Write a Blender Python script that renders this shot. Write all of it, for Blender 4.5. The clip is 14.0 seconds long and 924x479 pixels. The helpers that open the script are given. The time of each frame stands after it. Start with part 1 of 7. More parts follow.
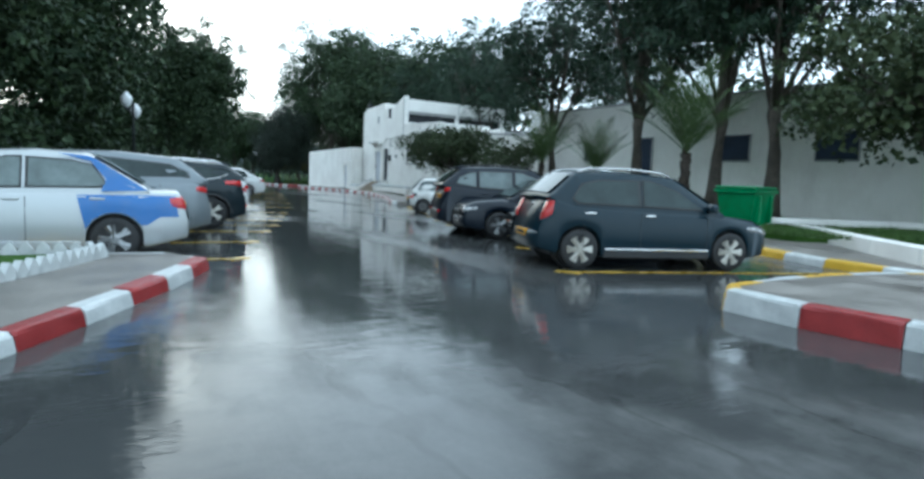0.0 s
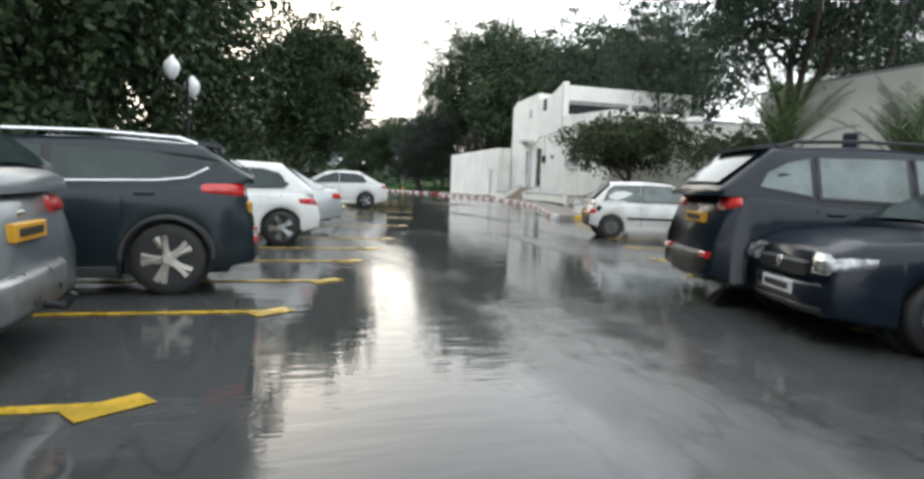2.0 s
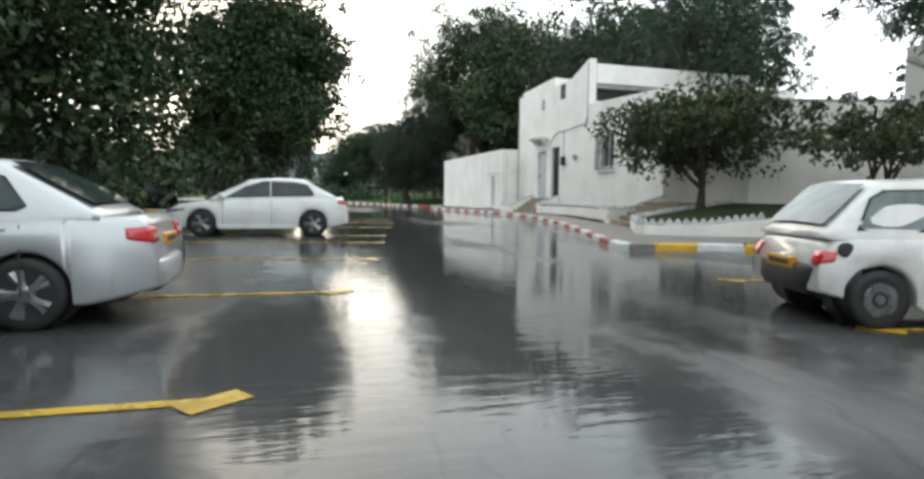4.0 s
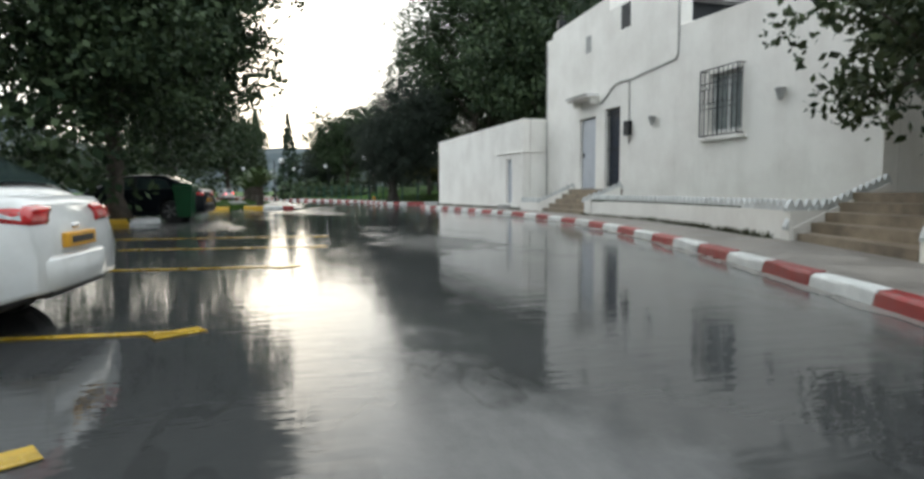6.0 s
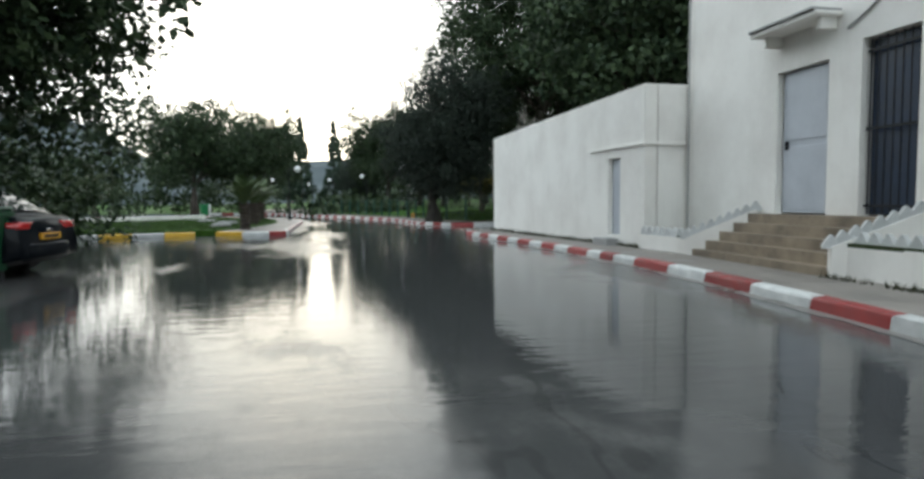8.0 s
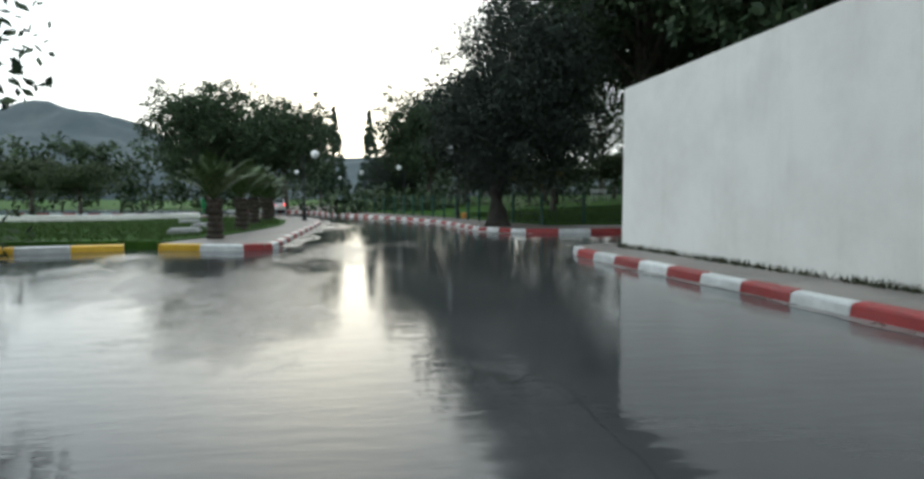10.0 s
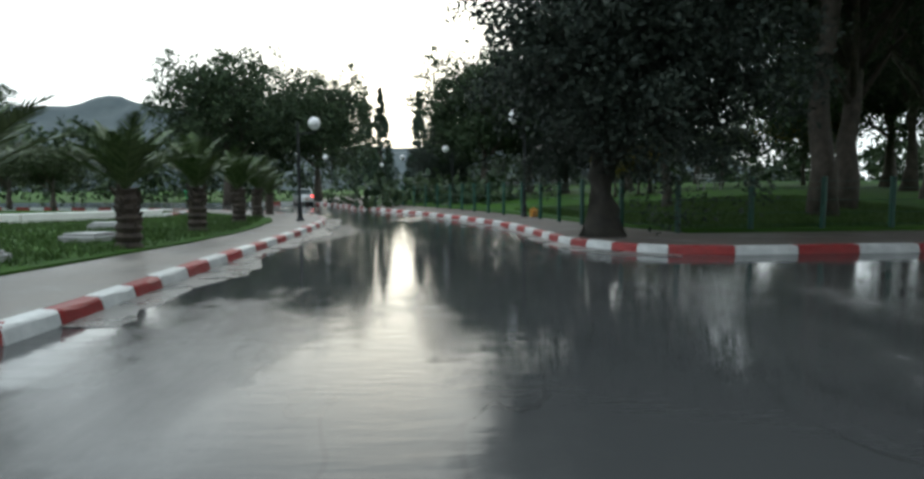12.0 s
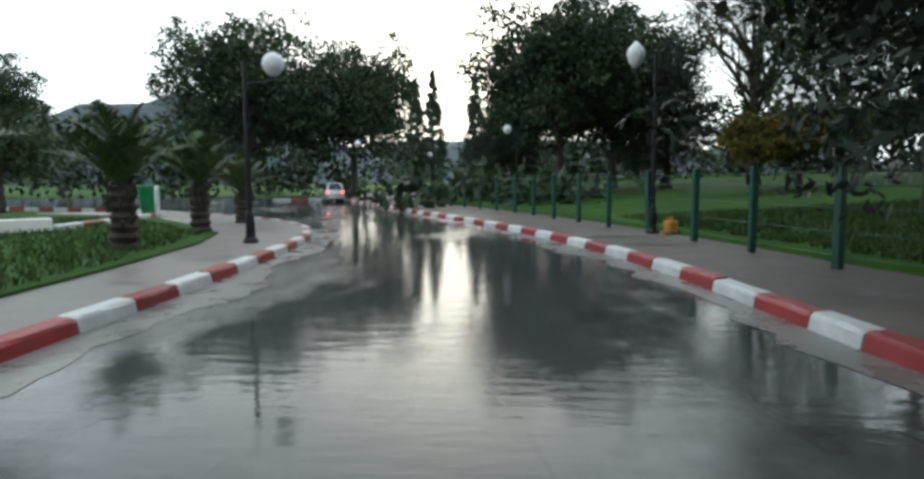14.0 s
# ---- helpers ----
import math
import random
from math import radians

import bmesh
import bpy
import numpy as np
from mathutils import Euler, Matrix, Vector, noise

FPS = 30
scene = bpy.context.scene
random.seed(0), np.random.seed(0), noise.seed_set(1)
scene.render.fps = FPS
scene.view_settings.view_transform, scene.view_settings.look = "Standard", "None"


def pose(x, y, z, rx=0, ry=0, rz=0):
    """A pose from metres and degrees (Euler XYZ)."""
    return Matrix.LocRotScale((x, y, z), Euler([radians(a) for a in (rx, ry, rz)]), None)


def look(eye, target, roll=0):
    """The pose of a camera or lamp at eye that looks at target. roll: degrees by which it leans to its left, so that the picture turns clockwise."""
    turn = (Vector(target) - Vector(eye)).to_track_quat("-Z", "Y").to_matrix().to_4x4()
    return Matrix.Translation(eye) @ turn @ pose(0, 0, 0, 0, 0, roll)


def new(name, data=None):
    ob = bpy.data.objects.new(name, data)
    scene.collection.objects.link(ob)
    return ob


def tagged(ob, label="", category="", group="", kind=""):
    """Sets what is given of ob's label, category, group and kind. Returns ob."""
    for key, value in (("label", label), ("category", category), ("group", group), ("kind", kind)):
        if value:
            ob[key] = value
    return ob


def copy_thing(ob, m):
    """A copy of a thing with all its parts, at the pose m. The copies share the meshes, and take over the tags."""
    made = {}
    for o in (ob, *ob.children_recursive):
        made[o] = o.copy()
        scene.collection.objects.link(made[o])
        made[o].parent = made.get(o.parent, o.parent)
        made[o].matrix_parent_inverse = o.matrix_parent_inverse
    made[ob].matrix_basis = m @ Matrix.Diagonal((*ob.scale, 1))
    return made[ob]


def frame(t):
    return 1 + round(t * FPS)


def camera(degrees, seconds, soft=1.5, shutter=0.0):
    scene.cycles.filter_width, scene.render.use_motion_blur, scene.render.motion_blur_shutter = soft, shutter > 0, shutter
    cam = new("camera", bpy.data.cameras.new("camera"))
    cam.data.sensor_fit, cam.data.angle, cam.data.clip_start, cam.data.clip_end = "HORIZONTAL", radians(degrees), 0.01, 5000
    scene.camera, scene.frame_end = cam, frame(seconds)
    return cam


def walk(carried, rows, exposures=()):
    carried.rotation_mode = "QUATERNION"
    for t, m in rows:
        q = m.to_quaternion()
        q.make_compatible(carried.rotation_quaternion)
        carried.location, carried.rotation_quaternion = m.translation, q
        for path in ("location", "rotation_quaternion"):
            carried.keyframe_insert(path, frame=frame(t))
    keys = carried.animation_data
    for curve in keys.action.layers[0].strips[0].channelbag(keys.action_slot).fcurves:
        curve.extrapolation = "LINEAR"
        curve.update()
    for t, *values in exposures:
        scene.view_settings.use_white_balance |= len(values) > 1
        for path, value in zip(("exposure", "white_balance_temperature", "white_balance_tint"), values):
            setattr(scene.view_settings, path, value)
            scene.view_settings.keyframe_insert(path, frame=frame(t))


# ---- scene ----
cam = camera(75.0, 14.0, soft=3.0)
PATH = [
    (0, (3.46, 4.607, 1.138), (4.448, 6.335, 0.95), 2.3),
    (0.5, (4.381, 6.496, 1.118), (5.228, 8.299, 0.931), 1.6),
    (1, (5.152, 8.381, 1.088), (5.874, 10.236, 0.896), 1.6),
    (1.5, (5.723, 10.387, 1.101), (6.341, 12.28, 0.912), 1.7),
    (2, (6.186, 12.362, 1.054), (6.734, 14.277, 0.871), 2.0),
    (2.5, (6.667, 14.206, 1.054), (7.186, 16.13, 0.882), 2.5),
    (3, (7.144, 15.946, 1.102), (7.677, 17.867, 0.948), 1.9),
    (5.5, (10.437, 28.552, 0.944), (11.023, 30.459, 0.798), -0.0),
    (6, (11.326, 31.149, 0.985), (11.891, 33.06, 0.82), -0.4),
    (6.5, (12.145, 33.614, 1.083), (12.676, 35.537, 0.942), -0.1),
    (7, (12.835, 36.14, 1.05), (13.325, 38.074, 0.912), -0.0),
    (7.5, (13.451, 38.59, 1.11), (13.884, 40.538, 0.979), -0.3),
    (8, (13.926, 41.034, 1.238), (14.311, 42.993, 1.111), -0.5),
    (10.5, (14.395, 52.448, 1.182), (14.622, 54.43, 1.04), 0.4),
    (11, (14.634, 54.814, 1.173), (14.813, 56.8, 1.014), 0.8),
    (11.5, (14.851, 57.186, 1.159), (14.983, 59.174, 0.991), 0.5),
    (12, (15.058, 59.546, 1.194), (15.141, 61.538, 1.025), -0.3),
    (12.5, (15.134, 61.819, 1.203), (15.165, 63.812, 1.036), -0.4),
    (13, (15.14, 63.94, 1.198), (15.129, 65.932, 1.026), -0.8),
    (13.5, (15.111, 66.204, 1.203), (15.048, 68.197, 1.047), -0.8),
    (14, (14.992, 68.473, 1.229), (14.887, 70.461, 1.039), -0.4),
]
walk(cam, [(t, look(e, a, r)) for t, e, a, r in PATH], [(0, 0.58, 5330, -2), (1.2, 0.78, 6120, 6), (2.2, 0.92, 6520, 9), (3, 0.88, 6500, 8), (6, 0.58, 6420, 7), (8, 0.40, 6200, 5), (11, 0.24, 6100, 3), (14, 0.24, 6050, 3)])

# ---- sky and light: a bright overcast evening, the glow ahead of the car ----
world = bpy.data.worlds.new("overcast_sky")
scene.world = world
world.use_nodes = True
wn, wl = world.node_tree.nodes, world.node_tree.links
wn.clear()
sky = wn.new("ShaderNodeTexSky")
sky.sky_type, sky.sun_disc = "NISHITA", False
sky.sun_elevation, sky.sun_rotation = radians(18), radians(-4)
sky.air_density, sky.dust_density = 1.0, 3.0
bg_sky, bg_cloud = wn.new("ShaderNodeBackground"), wn.new("ShaderNodeBackground")
bg_sky.inputs["Strength"].default_value = 0.022
bg_cloud.inputs["Color"].default_value = (0.92, 0.97, 1.0, 1)
bg_cloud.inputs["Strength"].default_value = 1.16
w_add, w_out = wn.new("ShaderNodeAddShader"), wn.new("ShaderNodeOutputWorld")
wl.new(sky.outputs["Color"], bg_sky.inputs["Color"])
wl.new(bg_sky.outputs[0], w_add.inputs[0])
wl.new(bg_cloud.outputs[0], w_add.inputs[1])
wl.new(w_add.outputs[0], w_out.inputs["Surface"])
sun = new("sun", bpy.data.lights.new("sun", "SUN"))
sun.data.energy, sun.data.angle, sun.data.color = 0.10, radians(70), (1.0, 0.96, 0.92)
sun.matrix_basis = look((0, 0, 0), (0.07, -0.97, -0.25))


# ---- materials ----
def nodes_of(m):
    m.use_nodes = True
    return m.node_tree.nodes, m.node_tree.links, m.node_tree.nodes["Principled BSDF"]


def coords(n, l, scale, space="Object"):
    tc, mp = n.new("ShaderNodeTexCoord"), n.new("ShaderNodeMapping")
    mp.inputs["Scale"].default_value = scale if isinstance(scale, tuple) else (scale,) * 3
    l.new(tc.outputs[space], mp.inputs["Vector"])
    return mp.outputs[0]


def noise_of(n, l, vec, scale, detail=5.0, rough=0.6):
    t = n.new("ShaderNodeTexNoise")
    t.inputs["Scale"].default_value, t.inputs["Detail"].default_value, t.inputs["Roughness"].default_value = scale, detail, rough
    l.new(vec, t.inputs["Vector"])
    return t.outputs["Fac"]


def ramp_of(n, l, fac, stops):
    r = n.new("ShaderNodeValToRGB")
    e = r.color_ramp.elements
    while len(e) < len(stops):
        e.new(0.5)
    for k, (p, c) in enumerate(stops):
        e[k].position = p
        e[k].color = (c, c, c, 1) if isinstance(c, (int, float)) else (*c, 1)
    l.new(fac, r.inputs["Fac"])
    return r.outputs["Color"]


def mix_of(n, l, fac, a, b, kind="MIX"):
    m = n.new("ShaderNodeMix")
    m.data_type, m.blend_type = "RGBA", kind
    for sock, v in ((m.inputs[0], fac), (m.inputs[6], a), (m.inputs[7], b)):
        if isinstance(v, (int, float)):
            sock.default_value = v
        elif isinstance(v, tuple):
            sock.default_value = (*v, 1)
        else:
            l.new(v, sock)
    return m.outputs[2]


def bump_of(n, l, p, height, strength, distance=0.02):
    b = n.new("ShaderNodeBump")
    b.inputs["Strength"].default_value, b.inputs["Distance"].default_value = strength, distance
    l.new(height, b.inputs["Height"])
    l.new(b.outputs[0], p.inputs["Normal"])


def surface(name, dark, light, rough=(0.4, 0.7), scale=3.0, fine=40.0, bump=0.3, metal=0.0, space="Object", coat=0.0, vary=0.0, spec=0.5):
    """A two-scale noisy paint, stone or cloth: blotches between two colours, fine grain in colour and relief."""
    m = bpy.data.materials.new(name)
    n, l, p = nodes_of(m)
    v = coords(n, l, 1.0, space)
    big, small = noise_of(n, l, v, scale), noise_of(n, l, v, fine, 3.0)
    col = ramp_of(n, l, big, [(0.3, dark), (0.7, light)])
    col = mix_of(n, l, 0.25, col, ramp_of(n, l, small, [(0.3, 0.5), (0.7, 1.0)]), "MULTIPLY")
    if vary:
        oi = n.new("ShaderNodeObjectInfo")
        col = mix_of(n, l, vary, col, ramp_of(n, l, oi.outputs["Random"], [(0.0, 0.35), (1.0, 1.0)]), "MULTIPLY")
    l.new(col, p.inputs["Base Color"])
    l.new(ramp_of(n, l, big, [(0.3, rough[0]), (0.7, rough[1])]), p.inputs["Roughness"])
    p.inputs["Metallic"].default_value = metal
    p.inputs["Specular IOR Level"].default_value = spec
    if coat:
        p.inputs["Coat Weight"].default_value, p.inputs["Coat Roughness"].default_value = coat, 0.05
    if bump:
        bump_of(n, l, p, small, bump, 0.01)
    return m


def car_paint(name, colour, metal=0.35, dirt=0.25, coat=0.8):
    """Coated car paint, beaded with rain and dusted with road dirt towards a noisy edge."""
    m = bpy.data.materials.new(name)
    n, l, p = nodes_of(m)
    v = coords(n, l, 1.0)
    big, drops = noise_of(n, l, v, 2.2), noise_of(n, l, v, 120.0, 2.0)
    film = ramp_of(n, l, big, [(0.45, 0.0), (0.8, dirt)])
    l.new(mix_of(n, l, film, colour, (0.22, 0.20, 0.17)), p.inputs["Base Color"])
    p.inputs["Metallic"].default_value, p.inputs["Roughness"].default_value = metal, 0.32
    p.inputs["Coat Weight"].default_value, p.inputs["Coat Roughness"].default_value = coat, 0.08
    p.inputs["Specular IOR Level"].default_value = coat * 0.6
    bump_of(n, l, p, drops, 0.03, 0.003)
    return m


def wet_asphalt():
    """Worn asphalt under rain: standing water that mirrors, damp patches that stay matt, tar seams and pale worn stone."""
    m = bpy.data.materials.new("wet_asphalt")
    n, l, p = nodes_of(m)
    v = coords(n, l, 1.0)
    longways = coords(n, l, (1.0, 0.33, 1.0))
    patch, edge = noise_of(n, l, longways, 0.34, 5.0, 0.55), noise_of(n, l, v, 2.6, 6.0, 0.7)
    grain, stain = noise_of(n, l, v, 90.0, 2.0), noise_of(n, l, longways, 1.1, 8.0, 0.72)
    swell, drops = noise_of(n, l, coords(n, l, (0.8, 3.0, 1.0)), 2.4, 3.0), noise_of(n, l, v, 26.0, 2.0)
    blend = n.new("ShaderNodeMath")
    blend.operation = "MULTIPLY_ADD"
    l.new(edge, blend.inputs[0])
    blend.inputs[1].default_value = 0.22
    l.new(patch, blend.inputs[2])
    water = ramp_of(n, l, blend.outputs[0], [(0.50, 0.0), (0.58, 0.75), (0.68, 1.0)])
    col = ramp_of(n, l, stain, [(0.30, (0.052, 0.053, 0.054)), (0.52, (0.105, 0.105, 0.103)), (0.76, (0.155, 0.153, 0.147))])
    col = mix_of(n, l, water, col, (0.055, 0.057, 0.058))
    seam = ramp_of(n, l, noise_of(n, l, coords(n, l, (1.0, 0.4, 1.0)), 0.55, 4.0, 0.6), [(0.488, 1.0), (0.496, 0.35), (0.504, 0.35), (0.512, 1.0)])
    col = mix_of(n, l, 0.28, col, seam, "MULTIPLY")
    l.new(col, p.inputs["Base Color"])
    l.new(ramp_of(n, l, water, [(0.0, 0.27), (0.6, 0.09), (1.0, 0.025)]), p.inputs["Roughness"])
    p.inputs["IOR"].default_value = 1.36
    h = n.new("ShaderNodeMath")
    h.operation = "MULTIPLY_ADD"
    rough_part = mix_of(n, l, water, grain, mix_of(n, l, 0.9, drops, (0.5, 0.5, 0.5)))
    l.new(rough_part, h.inputs[0])
    h.inputs[1].default_value = 0.40
    l.new(swell, h.inputs[2])
    bump_of(n, l, p, h.outputs[0], 0.15, 0.02)
    return m


def glass_dark(name, tint=(0.02, 0.03, 0.03)):
    m = bpy.data.materials.new(name)
    n, l, p = nodes_of(m)
    v = coords(n, l, 1.0)
    l.new(ramp_of(n, l, noise_of(n, l, v, 3.0), [(0.3, tint), (0.8, tuple(c * 2.2 for c in tint))]), p.inputs["Base Color"])
    p.inputs["Roughness"].default_value, p.inputs["IOR"].default_value = 0.05, 1.40
    bump_of(n, l, p, noise_of(n, l, v, 140.0, 2.0), 0.05, 0.003)
    return m


def glowing(name, colour, strength, base=(0.5, 0.5, 0.5)):
    m = bpy.data.materials.new(name)
    n, l, p = nodes_of(m)
    p.inputs["Base Color"].default_value = (*base, 1)
    p.inputs["Emission Color"].default_value, p.inputs["Emission Strength"].default_value = (*colour, 1), strength
    p.inputs["Roughness"].default_value = 0.25
    return m


def leaf_material(name, dark, light):
    m = bpy.data.materials.new(name)
    n, l, p = nodes_of(m)
    g = n.new("ShaderNodeNewGeometry")
    v = coords(n, l, 1.0)
    c = ramp_of(n, l, g.outputs["Random Per Island"], [(0.0, dark), (1.0, light)])
    c = mix_of(n, l, 0.5, c, ramp_of(n, l, noise_of(n, l, v, 0.7), [(0.3, 0.45), (0.7, 1.0)]), "MULTIPLY")
    l.new(c, p.inputs["Base Color"])
    p.inputs["Roughness"].default_value = 0.5
    p.inputs["Specular IOR Level"].default_value = 0.15
    return m


def wall_paint():
    """Old whitewash: grey run marks below the parapets, mould at the foot, trowel relief."""
    m = bpy.data.materials.new("whitewash")
    n, l, p = nodes_of(m)
    v = coords(n, l, 1.0)
    streak = noise_of(n, l, coords(n, l, (1.3, 1.3, 0.2)), 1.1, 7.0, 0.75)
    blot, fine = noise_of(n, l, v, 0.7, 6.0, 0.65), noise_of(n, l, v, 24.0, 5.0)
    col = ramp_of(n, l, blot, [(0.25, (0.74, 0.71, 0.67)), (0.6, (0.88, 0.86, 0.82))])
    col = mix_of(n, l, 0.4, col, ramp_of(n, l, streak, [(0.28, (0.80, 0.80, 0.78)), (0.5, (1.0, 1.0, 1.0))]), "MULTIPLY")
    l.new(col, p.inputs["Base Color"])
    p.inputs["Roughness"].default_value = 0.75
    bump_of(n, l, p, fine, 0.25, 0.012)
    return m


M = dict(
    asphalt=wet_asphalt(), white_wall=wall_paint(),
    red=surface("red_kerb_paint", (0.24, 0.018, 0.02), (0.36, 0.035, 0.035), (0.25, 0.6), 5, 60, 0.4, vary=0.45),
    white=surface("white_kerb_paint", (0.50, 0.52, 0.52), (0.78, 0.79, 0.78), (0.25, 0.6), 4, 60, 0.4, vary=0.3),
    yellow=surface("yellow_kerb_paint", (0.62, 0.36, 0.02), (0.80, 0.50, 0.04), (0.25, 0.6), 4, 60, 0.4, vary=0.3),
    line=surface("yellow_road_paint", (0.30, 0.20, 0.03), (0.72, 0.46, 0.03), (0.15, 0.4), 2.5, 50, 0.2),
    paving=surface("wet_pavement_concrete", (0.13, 0.118, 0.106), (0.30, 0.275, 0.25), (0.3, 0.7), 1.5, 22, 0.6, spec=0.35),
    silt=surface("wet_silt", (0.10, 0.098, 0.092), (0.24, 0.23, 0.215), (0.18, 0.42), 1.8, 30, 0.4),
    earth=surface("wet_verge_earth", (0.060, 0.050, 0.044), (0.185, 0.160, 0.142), (0.35, 0.8), 0.9, 16, 0.9, spec=0.25),
    grass=surface("lawn_soil_and_grass", (0.022, 0.060, 0.010), (0.06, 0.125, 0.022), (0.7, 0.95), 0.9, 18, 0.9, spec=0.08),
    # Planter grass with the shade of the tree painted into its colour.
    bed=surface("shaded_bed_grass", (0.020, 0.032, 0.016), (0.055, 0.072, 0.034), (0.7, 0.95), 1.6, 26, 0.9, spec=0.08),
    blade=leaf_material("grass_blades", (0.035, 0.075, 0.018), (0.095, 0.158, 0.040)),
    steps=surface("stained_stone_steps", (0.13, 0.10, 0.07), (0.36, 0.29, 0.21), (0.4, 0.7), 2.2, 40, 0.4),
    bark=surface("bark", (0.035, 0.028, 0.022), (0.12, 0.10, 0.08), (0.7, 0.95), 4, 22, 1.0),
    olive_bark=surface("olive_bark", (0.014, 0.013, 0.010), (0.062, 0.055, 0.044), (0.7, 0.95), 3, 9, 1.0),
    palm_bark=surface("palm_bark", (0.02, 0.016, 0.013), (0.085, 0.066, 0.05), (0.8, 0.95), 6, 20, 1.0),
    leaf=leaf_material("dark_leaves", (0.024, 0.044, 0.024), (0.075, 0.108, 0.050)),
    olive=leaf_material("olive_leaves", (0.016, 0.026, 0.021), (0.055, 0.070, 0.052)),
    gum=leaf_material("eucalyptus_leaves", (0.034, 0.048, 0.030), (0.095, 0.112, 0.062)),
    citrus=leaf_material("citrus_leaves", (0.035, 0.055, 0.028), (0.10, 0.125, 0.06)),
    pine=leaf_material("needle_leaves", (0.022, 0.042, 0.030), (0.058, 0.090, 0.052)),
    gold=leaf_material("autumn_leaves", (0.05, 0.068, 0.02), (0.22, 0.165, 0.03)),
    frond=leaf_material("palm_fronds", (0.05, 0.085, 0.035), (0.14, 0.19, 0.08)),
    green=surface("green_plastic", (0.012, 0.16, 0.05), (0.02, 0.25, 0.09), (0.3, 0.5), 3, 50, 0.1),
    # Same green plastic, darkened in colour for the bin in the tree's shade.
    green_shaded=surface("shaded_green_plastic", (0.006, 0.05, 0.018), (0.010, 0.085, 0.03), (0.3, 0.5), 3, 50, 0.1),
    fence=surface("dark_green_fence_paint", (0.008, 0.05, 0.035), (0.015, 0.085, 0.06), (0.35, 0.6), 5, 40, 0.2),
    iron=surface("dark_iron", (0.012, 0.014, 0.016), (0.035, 0.038, 0.042), (0.35, 0.6), 6, 60, 0.2, metal=0.6),
    blue_door=surface("dark_blue_door_paint", (0.010, 0.020, 0.044), (0.022, 0.040, 0.080), (0.3, 0.5), 2, 40, 0.15),
    grey_door=surface("pale_grey_door_paint", (0.44, 0.47, 0.52), (0.56, 0.59, 0.64), (0.35, 0.55), 1.5, 40, 0.1),
    # Near-black: the lack of light inside openings is put into this colour.
    void=surface("painted_interior_shade", (0.012, 0.014, 0.017), (0.03, 0.033, 0.038), (0.5, 0.8), 1.5, 20, 0.2),
    cement=surface("grey_cement", (0.28, 0.28, 0.28), (0.45, 0.45, 0.44), (0.6, 0.85), 2, 30, 0.4),
    globe=surface("opal_lamp_globe", (0.74, 0.75, 0.76), (0.84, 0.84, 0.85), (0.2, 0.3), 2, 30, 0.02),
    tyre=surface("tyre_rubber", (0.010, 0.010, 0.011), (0.025, 0.025, 0.026), (0.5, 0.75), 6, 60, 0.4),
    alloy=surface("alloy_rim", (0.22, 0.225, 0.23), (0.42, 0.425, 0.43), (0.25, 0.4), 8, 60, 0.05, metal=0.8),
    hubcap=surface("plain_hubcap", (0.36, 0.34, 0.30), (0.56, 0.54, 0.49), (0.3, 0.5), 8, 60, 0.05, metal=0.4),
    steel=surface("dull_steel_rim", (0.10, 0.10, 0.10), (0.22, 0.22, 0.22), (0.4, 0.6), 8, 60, 0.1, metal=0.5),
    chrome=surface("bright_trim", (0.62, 0.63, 0.64), (0.80, 0.80, 0.80), (0.12, 0.25), 5, 60, 0.0, metal=0.85),
    trim=surface("black_plastic_trim", (0.014, 0.014, 0.015), (0.035, 0.035, 0.036), (0.4, 0.6), 4, 60, 0.2),
    glass=glass_dark("tinted_car_glass"), glass_pale=glass_dark("pale_car_glass", (0.10, 0.12, 0.12)),
    plate_y=surface("yellow_plate", (0.62, 0.30, 0.015), (0.78, 0.40, 0.03), (0.3, 0.5), 8, 60, 0.0),
    plate_w=surface("white_plate", (0.60, 0.60, 0.60), (0.75, 0.75, 0.75), (0.3, 0.5), 8, 60, 0.0),
    bar=surface("plate_bars", (0.02, 0.02, 0.02), (0.05, 0.05, 0.05), (0.4, 0.5), 8, 60, 0.0),
    tail=surface("red_lamp_lens", (0.42, 0.012, 0.014), (0.62, 0.03, 0.03), (0.08, 0.15), 8, 80, 0.05, coat=0.6),
    tail_lit=glowing("lit_red_lamp", (1.0, 0.05, 0.03), 7.0, (0.5, 0.02, 0.02)),
    amber=surface("amber_lens", (0.72, 0.20, 0.01), (0.85, 0.28, 0.02), (0.1, 0.2), 8, 80, 0.05),
    lamp_lens=surface("clear_lamp_lens", (0.10, 0.105, 0.11), (0.55, 0.56, 0.57), (0.05, 0.12), 14, 80, 0.05, metal=0.5, coat=0.8),
    moss=leaf_material("dark_moss", (0.025, 0.030, 0.015), (0.08, 0.085, 0.045)),
    orange=surface("orange_plastic", (0.50, 0.20, 0.02), (0.65, 0.30, 0.04), (0.35, 0.55), 5, 40, 0.2),
    # Blue-grey here carries the distance haze in the base colour.
    hill=surface("haze_tinted_hillside", (0.055, 0.075, 0.085), (0.10, 0.12, 0.125), (0.9, 1.0), 0.01, 0.05, 0.0),
)


